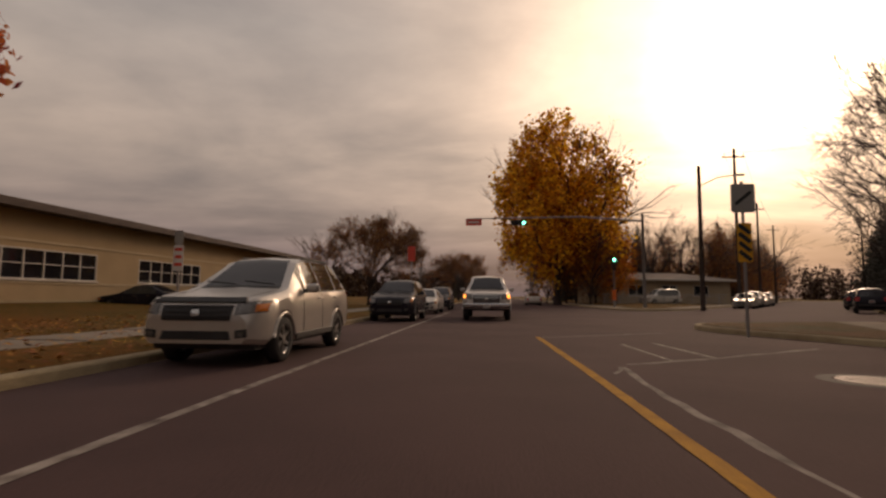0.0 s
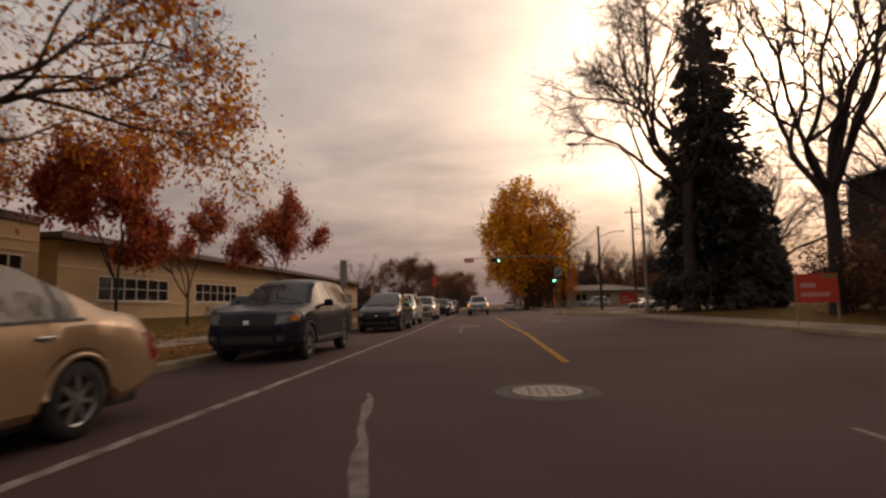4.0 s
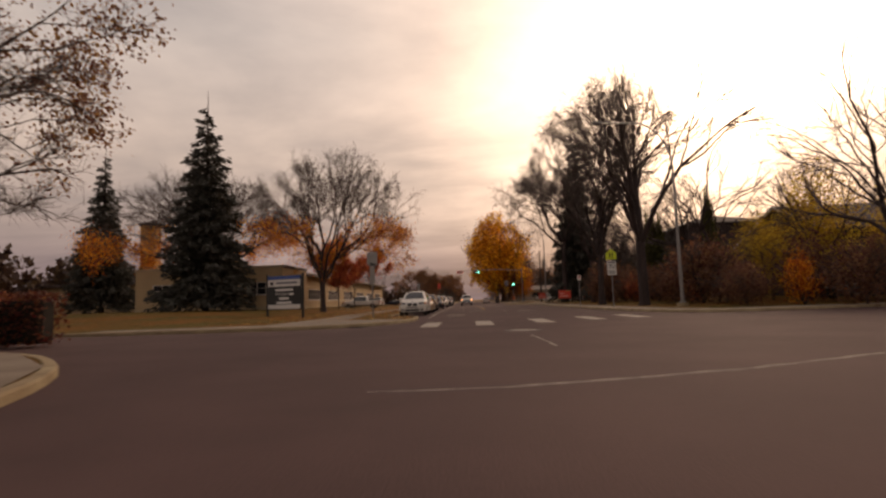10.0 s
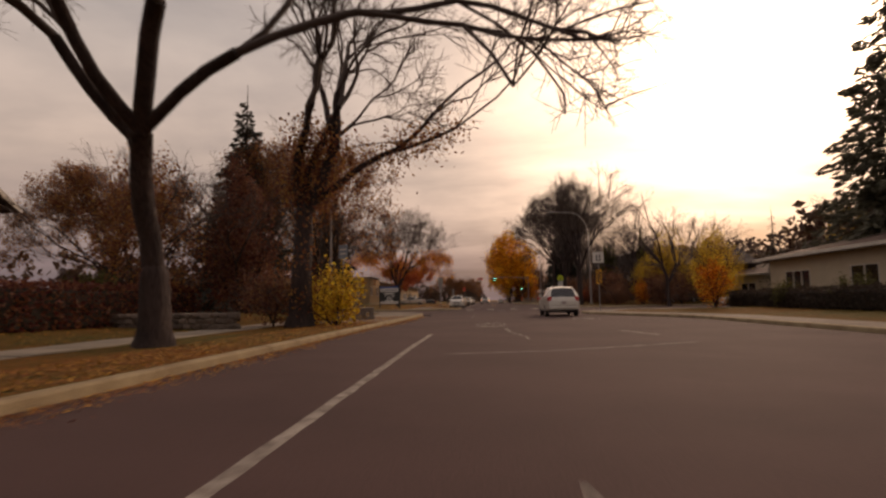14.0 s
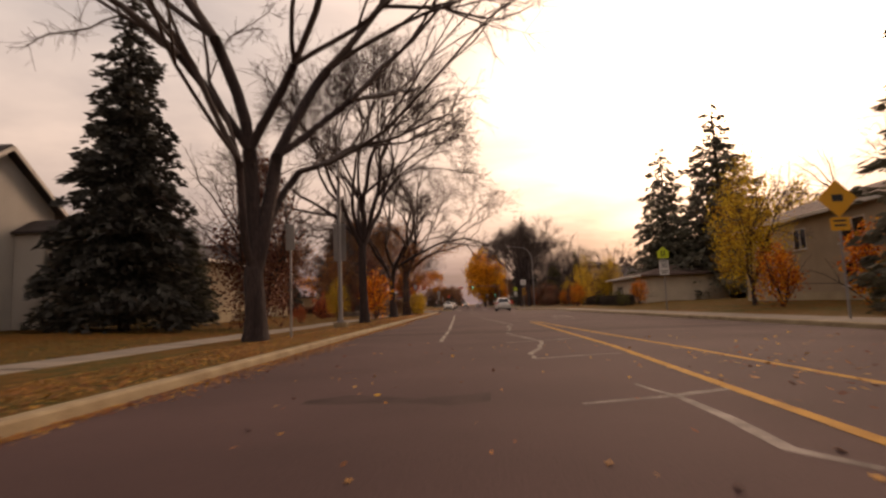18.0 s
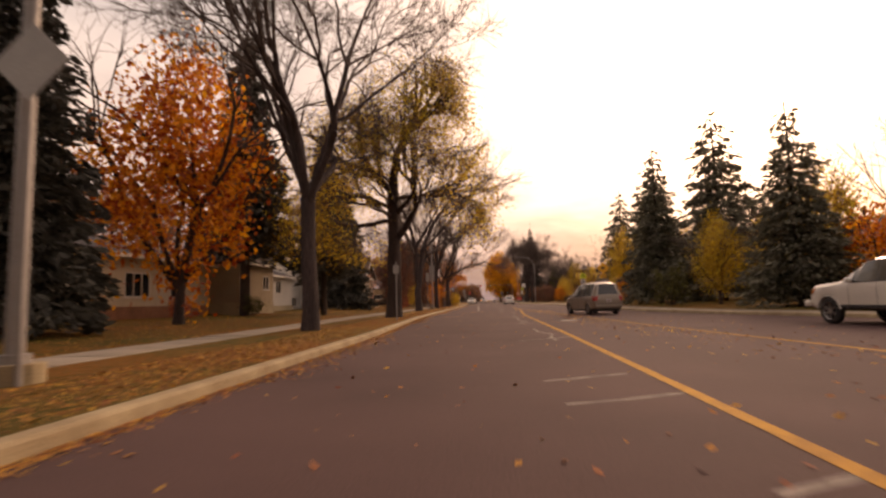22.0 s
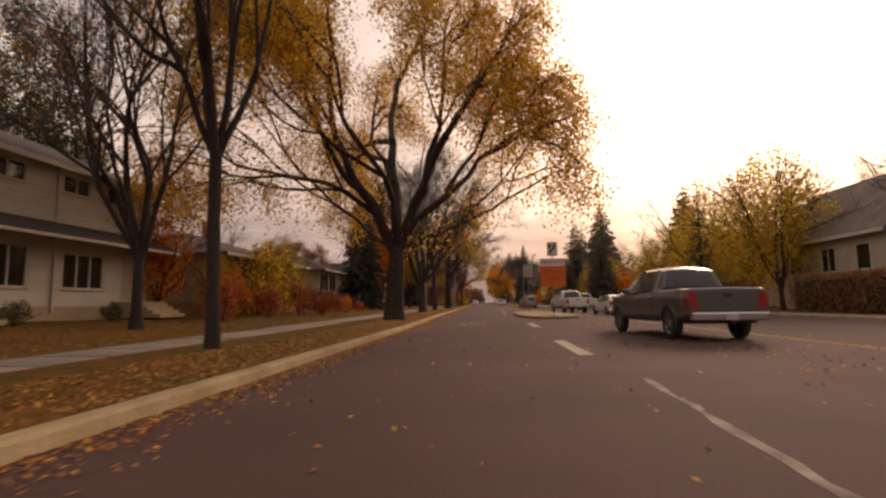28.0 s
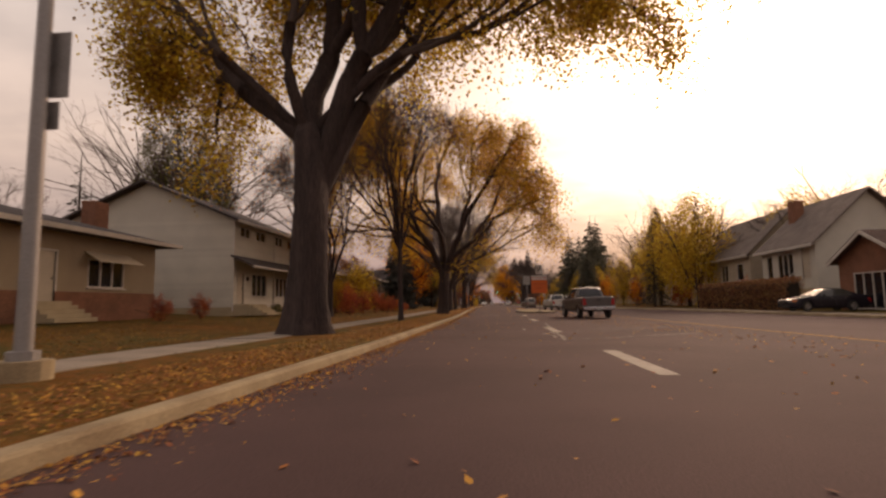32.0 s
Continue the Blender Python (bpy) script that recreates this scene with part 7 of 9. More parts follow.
            panel("grille_bar", [(-W * 0.26, gz_), (W * 0.26, gz_), (W * 0.26, gz_ + 0.022), (-W * 0.26, gz_ + 0.022)], "front", CHROME if grille == "chrome" else PAINTS[paint] if paint == "gold" else TYRE, gr, lift=0.02, nv=1)
        panel("badge", [(-0.06, (g0 + g1) / 2 - 0.04), (0.06, (g0 + g1) / 2 - 0.04), (0.05, (g0 + g1) / 2 + 0.04), (-0.05, (g0 + g1) / 2 + 0.04)], "front", CHROME, gr, lift=0.03, nu=2)
    iz = B["nose"] + 0.05
    if rails and kind == "suv":
        panel("bonnet_deflector", [(-W * 0.37, ht - 0.015), (W * 0.37, ht - 0.015), (W * 0.35, ht + 0.05), (-W * 0.35, ht + 0.05)], "front", BLACK_TRIM, t, "black bonnet deflector", lift=0.03, nu=12)
    panel("lower_intake", [(-W * 0.28, iz), (W * 0.28, iz), (W * 0.26, iz + 0.12), (-W * 0.26, iz + 0.12)], "front", BLACK_TRIM, t)
    # bonnet seams and cowl
    for s in (-1, 1):
        hx = s * W * 0.36
        panel("bonnet_seam", [(y0 + 0.28, hx - s * 0.05), (y0 + B["ws"][0] - 0.05, hx), (y0 + B["ws"][0] - 0.05, hx + s * 0.012), (y0 + 0.28, hx - s * 0.038)], "top", BLACK_TRIM, t, lift=0.003, nu=6, nv=1)
    panel("cowl", [(y0 + B["ws"][0] - 0.03, -W * 0.36), (y0 + B["ws"][0] + 0.06, -W * 0.36), (y0 + B["ws"][0] + 0.06, W * 0.36), (y0 + B["ws"][0] - 0.03, W * 0.36)], "top", BLACK_TRIM, t, lift=0.005, nu=1, nv=8)
    if kind == "pickup":
        part("front_bumper", box(W * 0.96, 0.22, 0.2, 0, front - 0.03, 0.52, bev=0.05), CHROME if grille == "chrome" else PAINTS[paint], t)
        part("bed_liner", box(W - 0.3, 1.6, 0.02, 0, y0 + 4.87, 1.325), BLACK_TRIM, t)
        part("rear_bumper", box(W * 0.95, 0.18, 0.2, 0, rear + 0.04, 0.5, bev=0.03), CHROME, t)
        panel("tailgate_seam", [(-W * 0.40, 0.72), (W * 0.40, 0.72), (W * 0.40, 0.732), (-W * 0.40, 0.732)], "rear", BLACK_TRIM, t, lift=0.003, nv=1)
        for s in (-1, 1):
            panel("tailgate_seam", [(s * W * 0.395, 0.72), (s * W * 0.402, 0.72), (s * W * 0.402, 1.24), (s * W * 0.395, 1.24)], "rear", BLACK_TRIM, t, lift=0.003, nu=1)
        part("tailgate_handle", box(0.22, 0.03, 0.08, 0, rear + 0.012, 1.08, bev=0.01), BLACK_TRIM, t)
        part("hitch", box(0.08, 0.2, 0.08, 0, rear + 0.1, 0.42, bev=0.01), BLACK_TRIM, t)
    else:
        part("rear_bumper", box(W * 0.84, 0.14, 0.18, 0, rear - 0.045, B["sill"] + 0.14, bev=0.05), BLACK_TRIM if kind == "suv" else PAINTS[paint], t)
        panel("tailgate_seam", [(-W * 0.38, 0.62), (W * 0.38, 0.62), (W * 0.38, 0.632), (-W * 0.38, 0.632)], "rear", BLACK_TRIM, t, lift=0.003, nv=1)
    pz = B["nose"] + 0.17 if grille == "twin" else B["nose"] + 0.13
    for axis, zz in (("front", pz), ("rear", 0.72 if not big else 0.54)):
        if axis == "front" and kind == "pickup":
            pl = part("number_plate", box(0.3, 0.012, 0.15, 0, front - 0.145, 0.53), PLATE, t)
        elif axis == "front":
            continue
        elif big:
            pl = part("number_plate", box(0.3, 0.012, 0.15, 0, rear + 0.135, 0.52), PLATE, t)
        else:
            pl = panel("number_plate", [(-0.15, zz), (0.15, zz), (0.15, zz + 0.15), (-0.15, zz + 0.15)], axis, PLATE, t, lift=0.014, nu=2, nv=1) or t
            panel("plate_bar", [(-0.11, zz + 0.05), (0.11, zz + 0.05), (0.11, zz + 0.10), (-0.11, zz + 0.10)], axis, PLATE_BAR, pl, lift=0.02, nu=2, nv=1)
    for s in (-0.35, 0.3):
        b = box(0.5, 0.02, 0.02, 0, 0, 0)
        b.transform(Matrix.Translation((s, y0 + B["ws"][0] + 0.06, lerp_key(B["top"], B["ws"][0]) + 0.075)) @ Matrix.Rotation(radians(6), 4, "Y"))
        part("wiper", b, BLACK_TRIM, t)
    return t


def parked(kind, paint, side_x, front_axle_y, rz, label, **kw):
    B = BODY[kind]
    s = -1
    return vehicle(kind, paint, side_x - B["W"] / 2 + 0.02, front_axle_y + B["wb"] / 2, rz, label, **kw)


parked("suv", "dark", -3.42, 18.4, 0, "dark compact SUV parked at the kerb", name="suv", cat="suv")
parked("suv", "silver", -3.46, 5.25, 0, "silver compact SUV with roof rails parked at the kerb", name="suv", cat="suv", rails=True)
parked("suv", "silver", -3.62, -4.25, 0, "silver compact SUV with roof rails parked at the kerb", name="suv", cat="suv", rails=True)
parked("van", "dark", -3.35, -10.7, 0, "dark navy small people carrier parked at the kerb", name="people_carrier", cat="minivan", skirt=True, spokes=10)
parked("suv", "navy", -3.45, -21.8, 0, "dark blue SUV parked at the kerb", name="suv", cat="suv")
parked("sedan", "gold", -3.22, -30.8, 0, "champagne gold sedan parked at the kerb", name="sedan", spokes=7)
parked("bmw", "white", -3.15, -38.25, 0, "white SUV with twin grille parked at the kerb", name="suv", cat="suv", grille="twin", spokes=14, skirt=True)
parked("sedan", "silver", -3.5, 27.5, 0, "silver sedan parked at the kerb", name="sedan")
parked("suv", "dark", -3.5, 36, 0, "dark SUV parked at the kerb", name="suv", cat="suv")
vehicle("pickup", "silver", -0.62, 22.0, 0, "silver pickup truck with lit amber lamps in the lane", name="pickup_truck", cat="pickup truck", lit=True, grille="chrome", group="cars on the road")
vehicle("sedan", "silver", 4.2, 61, 180, "silver sedan far along the street", name="sedan", group="cars on the road")
# school lot
vehicle("sedan", "dark", -20.4, 26, -90, "dark sedan parked before the school", name="sedan", z=0.12)
vehicle("minivan", "taupe", -20.2, 33, -90, "beige minivan parked before the school", name="minivan", cat="minivan", z=0.12)
vehicle("pickup", "white", -16.5, 4, -90, "white pickup truck parked at the school", name="pickup_truck", cat="pickup truck", z=0.12)
vehicle("sedan", "navy", -18, 48, -90, "blue sedan parked at the school", name="sedan", z=0.12)
vehicle("minivan", "white", 19.6, 63.8, -68, "white van parked behind the fence", name="van", cat="van", z=0.13)
# side street on the right
SIDE = -30.6
for i, (px, py, p, k) in enumerate(((22.9, 49.2, "silver", "sedan"), (26.2, 55.0, "white", "suv"), (29.6, 60.8, "silver", "sedan"), (33.2, 67, "silver", "suv"))):
    vehicle(k, p, px, py, SIDE, f"{ {'silver': 'silver', 'white': 'white', 'grey': 'grey'}[p] } car parked along the side street", name=k if k != "suv" else "suv")
for px, py, p in ((31.3, 47, "dark"), (35.2, 53.6, "navy"), (39.4, 60.5, "dark")):
    vehicle("suv", p, px, py, SIDE + 180, "dark SUV parked along the side street", name="suv", cat="suv")
vehicle("bmw", "white", 4.6, -77.7, 180, "white SUV driving away past the junction", name="suv", cat="suv", group="cars on the road", spokes=10)
vehicle("minivan", "taupe", 6.35, -152.9, 191, "grey-brown minivan in the far lane", name="minivan", cat="minivan", group="cars on the road", rails=True)
vehicle("pickup", "white", 7.4, -187.0, 187, "white four-door pickup truck in the far lane", name="pickup_truck", cat="pickup truck")
vehicle("pickup", "white", 11.4, -171.0, 186, "white four-door pickup truck waiting in the far lane", name="pickup_truck", cat="pickup truck")
vehicle("hatch", "white", 9.6, -193.7, 188, "white hatchback in the far lane", name="hatchback")
vehicle("pickup", "grey", 5.7, -218.8, 186, "dark grey pickup truck in the far lane", name="pickup_truck", cat="pickup truck", group="cars on the road", grille="chrome")
vehicle("sedan", "dark", 20.4, -218.6, -90, "dark sedan parked on a driveway", name="sedan", z=0.2)
vehicle("sedan", "grey", 24.5, -41.5, -80, "dark sedan parked beside a lawn", name="sedan", z=0.35)
vehicle("sedan", "white", 27.5, -50.5, -85, "white sedan parked by the side street", name="sedan", z=0.0)
vehicle("suv", "dark", 25.2, 36.3, -30.6 + 180, "dark SUV driving into the side street", name="suv", cat="suv", group="cars on the road")

# ---------------------------------------------------------------- lamps, signals and signs
GALV = mat("galvanised_pole", (0.30, 0.28, 0.27), 0.55, 0.12, 2, 30, 0.1, metal=0.5)
WOOD_POLE = mat("tarred_wood_pole", (0.075, 0.05, 0.04), 0.9, 0.3, 3, 25, 0.6)
SIGN_BACK = mat("sign_back_aluminium", (0.36, 0.35, 0.33), 0.5, 0.1, 3, 20, 0.05, metal=0.5)
SIGN_WHITE = mat("sign_white", (0.68, 0.66, 0.62), 0.5, 0.05, 3, 20, 0)
SIGN_BLACK = mat("sign_black", (0.02, 0.02, 0.02), 0.5, 0.05, 3, 20, 0)
SIGN_LIME = mat("sign_lime", (0.58, 0.70, 0.03), 0.5, 0.05, 3, 20, 0)
SIGN_AMBER = mat("sign_amber", (0.78, 0.36, 0.02), 0.5, 0.05, 3, 20, 0)
SIGN_ORANGE = mat("sign_orange", (0.80, 0.16, 0.03), 0.55, 0.06, 2, 20, 0)
SIGN_RED = mat("sign_red", (0.70, 0.07, 0.04), 0.5, 0.06, 3, 20, 0)
SIGN_BLUE = mat("sign_blue", (0.04, 0.09, 0.30), 0.5, 0.06, 3, 20, 0)


def text_mesh(name, body, size, material, parent, m):
    cu = bpy.data.curves.new(name, "FONT")
    cu.body, cu.size, cu.align_x, cu.align_y, cu.extrude = body, size, "CENTER", "CENTER", 0.002
    ob = bpy.data.objects.new("tmp_text", cu)
    scene.collection.objects.link(ob)
    bpy.context.view_layer.update()
    me = bpy.data.meshes.new_from_object(ob.evaluated_get(bpy.context.evaluated_depsgraph_get()))
    bpy.data.objects.remove(ob)
    me.name = name
    me.materials.clear()
    me.materials.append(material)
    o = part(name, me, None, parent)
    o.matrix_basis = m
    return o


def street_lamp(x, y, side, h=11.5, arm=3.4, label="tall galvanised street lamp with a curved arm", base=True, signs=()):
    """side +1: the arm reaches towards +x."""
    z = gz_under(x, y)
    t = thing("street_lamp", label, "street lamp", x, y, z, 0, "street lamps")
    path = [(0, 0, 0.3), (0, 0, h * 0.5), (0.0, 0, h * 0.74)]
    for i in range(1, 7):
        a = i / 6 * math.pi / 2
        path.append((side * arm * 0.55 * (1 - math.cos(a)), 0, h * 0.74 + h * 0.26 * math.sin(a)))
    path.append((side * arm, 0, h * 1.0 + 0.1))
    tube_part("pole", [(path, [0.11, 0.09, 0.075] + [0.055] * 6 + [0.04])], 10, GALV, t)
    b = box(0.75, 0.3, 0.16, side * (arm + 0.3), 0, h + 0.02, bev=0.06)
    hd = part("lamp_head", b, mat("lamp_head_grey", (0.16, 0.15, 0.15), 0.5, 0.1, 3, 20, 0), t)
    part("lens", box(0.5, 0.24, 0.05, side * (arm + 0.34), 0, h - 0.02, bev=0.02), LENS, hd)
    if base:
        part("footing", cyl(0.34, 0.5, 0, 0, -0.25, 14), CONCRETE, t)
        part("base_flange", cyl(0.19, 0.12, 0, 0, 0.25, 10), GALV, t)
    for dx, z0, ww, hh in signs:
        part("sign_back", box(ww, 0.014, hh, dx, 0.12, z0, bev=0.005), METAL, t, "grey back of a traffic sign")
        part("sign_bracket", box(0.10, 0.12, 0.05, 0, 0.06, z0 + hh * 0.5), GALV, t)
    return t


street_lamp(-12.2, -70.0, 1, 13.7, 5.4)
street_lamp(-6.4, -123.8, 1, 11.8, signs=((-0.02, 3.3, 0.62, 1.9),))
street_lamp(-6.25, -180.0, 1, 11.2, 3.4)
street_lamp(-6.35, -247.9, 1, 11.5, signs=((0.16, 3.8, 0.30, 0.95), (0.1, 3.35, 0.18, 0.4)))
street_lamp(11.9, 7.6, -1, 12.8, 4.6)
street_lamp(13.5, -41.3, -1, 12.2, 4.4)


def utility_pole(x, y, h, arm=False):
    t = thing("utility_pole", "dark wooden utility pole with a lamp arm" if arm else "dark wooden utility pole", "utility pole", x, y, gz_under(x, y), 0, "utility poles")
    tube_part("pole", [([(0, 0, -0.3), (0.05, 0, h)], [0.19, 0.12])], 9, WOOD_POLE, t)
    if arm:
        tube_part("arm", [([(0, 0, h - 1.6), (1.4, 0, h - 0.9), (2.9, 0, h - 0.7)], [0.05, 0.045, 0.04])], 6, GALV, t)
        part("lamp_head", box(0.6, 0.26, 0.14, 3.1, 0, h - 0.78, bev=0.05), METAL, t)
    else:
        part("crossarm", box(2.2, 0.1, 0.12, 0, 0, h - 0.9, bev=0.01), WOOD_POLE, t)
        for i in (-0.9, -0.3, 0.3, 0.9):
            part("insulator", cyl(0.04, 0.14, i, 0, h - 0.78, 8), SIGN_WHITE, t)
    return t


utility_pole(15.4, 39.3, 11.0, True)
utility_pole(23.1, 50.8, 15.5)
utility_pole(36, 74, 14)
utility_pole(50, 98, 14)


def wire(a, b, sag):
    P = [Vector(a).lerp(Vector(b), i / 12) - Vector((0, 0, sag * 4 * (i / 12) * (1 - i / 12))) for i in range(13)]
    V, F = tubes([(P, [0.012] * 13)], 3)
    tagged(new("overhead_wire", mesh("overhead_wire", V, F, BLACK_TRIM)), "thin black overhead wire between poles", "wire", "overhead wires")


for dx in (-0.9, 0.9):
    wire((23.1 + dx, 50.8, 15.2), (36 + dx, 74, 13.7), 0.5)
    wire((36 + dx, 74, 13.7), (50 + dx, 98, 13.7), 0.5)
    wire((23.1 + dx, 50.8, 15.2), (60, 30 + dx, 15.5), 0.9)


def traffic_signals():
    t = thing("traffic_signal", "traffic signal on a mast arm showing green over the junction", "traffic light", 11.6, 41, gz_under(11.6, 41))
    tube_part("mast", [([(0, 0, 0), (0, 0, 7.6)], [0.14, 0.1])], 9, GALV, t)
    tube_part("mast_arm", [([(0, 0, 7.0), (-5, 0, 7.4), (-14.2, 0, 7.3)], [0.09, 0.07, 0.04])], 8, GALV, t)
    blk = mat("signal_black", (0.02, 0.02, 0.02), 0.6, 0.1, 3, 20, 0)
    dk = mat("dark_lens", (0.05, 0.03, 0.01), 0.3, 0.1, 3, 20, 0)
    green = emit_mat("lit_green_lamp", (0.05, 1.0, 0.62), 6.0)
    h = part("signal_head", box(1.25, 0.24, 0.42, -9.9, 0, 6.75, bev=0.03), blk, t)
    for i in range(3):
        o = part("lens", cyl(0.14, 0.05, 0, 0, 0, 14, m=Matrix.Translation((-10.3 + 0.4 * i, -0.13, 6.96)) @ Matrix.Rotation(radians(90), 4, "X")), green if i == 2 else dk, h)
        part("visor", cyl(0.17, 0.2, 0, 0, 0, 14, m=Matrix.Translation((-10.3 + 0.4 * i, -0.2, 7.02)) @ Matrix.Rotation(radians(90), 4, "X") @ Matrix.Diagonal((1, 0.2, 1, 1))), blk, h)
    part("street_sign", box(1.3, 0.04, 0.55, -13.6, 0, 6.75, bev=0.01), SIGN_RED, t)
    part("sign_bar", box(0.9, 0.02, 0.14, -13.6, -0.025, 6.95), SIGN_WHITE, t)
    p2 = thing("traffic_signal", "corner post signal showing green", "traffic light", 9.9, 44, gz_under(9.9, 44))
    tube_part("post", [([(0, 0, 0), (0, 0, 4.2)], [0.09, 0.07])], 8, GALV, p2)
    h = part("signal_head", box(0.36, 0.26, 1.05, 0, -0.15, 3.2, bev=0.03), blk, p2)
    for i in range(3):
        part("lens", cyl(0.13, 0.05, 0, 0, 0, 14, m=Matrix.Translation((0, -0.29, 3.42 + 0.32 * i)) @ Matrix.Rotation(radians(90), 4, "X")), green if i == 2 else dk, h)
    part("cover", box(0.3, 0.3, 0.9, 0, 0, 0.6, bev=0.02), SIGN_ORANGE, p2)


traffic_signals()


def sign_post(x, y, rz, h, label, name="road_sign", base=False):
    z = gz_under(x, y) if not base else 0.145
    t = thing(name, label, "road sign", x, y, z, rz, "road signs")
    part("post", box(0.06, 0.06, h + 0.2, 0, 0, -0.2, bev=0.006), GALV, t)
    return t


def plate(t, w, h, zc, material, y=-0.045, name="plate", bev=0.03, x=0.0):
    b = box(w, 0.012, h, x, y, zc - h / 2)
    if bev:
        bmesh.ops.bevel(b, geom=[e for e in b.edges if abs(e.verts[0].co.y - e.verts[1].co.y) > 0.005], offset=bev, segments=3, affect="EDGES")
    return part(name, b, material, t)


def bars(t, rows, zc, w, gap, hh, material, y=-0.055):
    for i in range(rows):
        part("bar", box(w * (1 - 0.12 * (i % 2)), 0.004, hh, 0, y, zc - gap * i - hh / 2), material, t)


def pentagon(t, w, h, zc, material, y=-0.045):
    V = [(-w / 2, y, zc - h / 2), (w / 2, y, zc - h / 2), (w / 2, y, zc + h * 0.1), (0, y, zc + h / 2), (-w / 2, y, zc + h * 0.1)]
    V += [(a, b + 0.012, c) for a, b, c in V]
    F = [(0, 1, 2, 3, 4), (9, 8, 7, 6, 5)] + [(i, i + 5, (i + 1) % 5 + 5, (i + 1) % 5) for i in range(5)]
    return part("plate", mesh("plate", V, F, material), None, t)


def walkers(t, zc, s, material, y=-0.055):
    """Two plain walking figures as simple shapes."""
    for k in (-1, 1):
        part("symbol", box(0.09 * s, 0.004, 0.26 * s, k * 0.1 * s, y, zc - 0.05 * s, bev=0), material, t)
        for d in (-1, 1):
            b = box(0.045 * s, 0.004, 0.2 * s, 0, 0, -0.2 * s)
            b.transform(Matrix.Translation((k * 0.1 * s, y, zc - 0.04 * s)) @ Matrix.Rotation(radians(18 * d), 4, "Y"))
            part("symbol", b, material, t)


def school_zone(x, y, rz):
    t = sign_post(x, y, rz, 4.0, "lime school sign above a white 30 speed limit on a post")
    pentagon(t, 0.75, 0.75, 3.85, SIGN_LIME)
    walkers(t, 3.8, 0.9, SIGN_BLACK)
    plate(t, 0.62, 1.0, 2.85, SIGN_WHITE)
    text_mesh("number", "30", 0.46, SIGN_BLACK, t, Matrix.Translation((0, -0.056, 2.98)) @ Matrix.Rotation(radians(90), 4, "X"))
    part("bar", box(0.5, 0.004, 0.07, 0, -0.056, 3.24), SIGN_BLACK, t)
    bars(t, 2, 2.62, 0.44, 0.13, 0.06, SIGN_BLACK)


school_zone(10.2, -37.4, 0)
school_zone(13.0, -114.1, 0)

t = sign_post(9.4, -29.8, 0, 2.6, "small white parking sign on a slim post")
plate(t, 0.3, 0.45, 2.5, SIGN_WHITE)
bars(t, 2, 2.6, 0.2, 0.12, 0.06, SIGN_RED)
t = sign_post(-5.6, -45.9, 180, 3.7, "grey back of a tall double road sign")
plate(t, 0.6, 0.75, 3.4, SIGN_BACK, y=0.04)
plate(t, 0.3, 1.2, 2.55, SIGN_BACK, y=0.04)
t = sign_post(-6.6, -7.6, 180, 3.1, "narrow dark pointed sign back on a post")
plate(t, 0.34, 1.3, 2.5, SIGN_BACK, y=0.04)
t = sign_post(-9.4, 11.9, 0, 2.75, "white and red no-parking sign under a grey plate")
plate(t, 0.26, 0.4, 2.55, SIGN_BACK)
plate(t, 0.3, 0.75, 1.95, SIGN_WHITE)
bars(t, 3, 2.2, 0.24, 0.22, 0.09, SIGN_RED)
t = sign_post(-6.4, 36, 0, 4.4, "red sign on a tall post by the kerb")
plate(t, 0.55, 1.1, 4.0, SIGN_RED)
# bus stop
t = sign_post(-6.1, -88.2, 0, 3.45, "blue and white bus stop sign on a slim post", name="bus_stop_sign")
plate(t, 0.4, 0.6, 3.15, mat("sign_pale_blue", (0.25, 0.31, 0.38), 0.5, 0.1, 3, 20, 0))
bars(t, 2, 3.25, 0.28, 0.18, 0.07, SIGN_WHITE)
for x, y, h in ((-6.07, -132.15, 3.8), (-4.75, -159.5, 3.0)):
    t = sign_post(x, y, 180, h, "grey back of a parking sign on a slim post")
    plate(t, 0.3, 0.9 if h > 3.5 else 0.45, h - 0.4, SIGN_BACK, y=0.04)
# crosswalk sign with hazard board
t = sign_post(8.0, -73.6, 0, 4.0, "white pedestrian sign above a striped hazard board")
plate(t, 0.75, 0.75, 3.75, SIGN_WHITE)
walkers(t, 3.72, 1.0, SIGN_BLACK)
hb = plate(t, 0.36, 1.0, 2.4, SIGN_AMBER, bev=0.02)
for i in range(4):
    b = box(0.42, 0.004, 0.11, 0, 0, -0.055)
    b.transform(Matrix.Translation((0, -0.056, 2.06 + i * 0.23)) @ Matrix.Rotation(radians(40), 4, "Y") @ Matrix.Diagonal((0.9, 1, 1, 1)))
    part("stripe", b, SIGN_BLACK, hb)
t = sign_post(6.1, 11.6, 0, 3.9, "white turn sign above an amber and black striped hazard board")
plate(t, 0.6, 0.75, 3.45, SIGN_BACK)
b = box(0.09, 0.004, 0.5, 0, 0, -0.25)
b.transform(Matrix.Translation((0, -0.056, 3.45)) @ Matrix.Rotation(radians(50), 4, "Y"))
part("arrow_bar", b, SIGN_BLACK, t)
hb = plate(t, 0.36, 1.0, 2.3, SIGN_AMBER, bev=0.02)
for i in range(4):
    b = box(0.4, 0.004, 0.11, 0, 0, -0.055)
    b.transform(Matrix.Translation((0, -0.056, 1.96 + i * 0.23)) @ Matrix.Rotation(radians(40), 4, "Y") @ Matrix.Diagonal((0.9, 1, 1, 1)))
    part("stripe", b, SIGN_BLACK, hb)
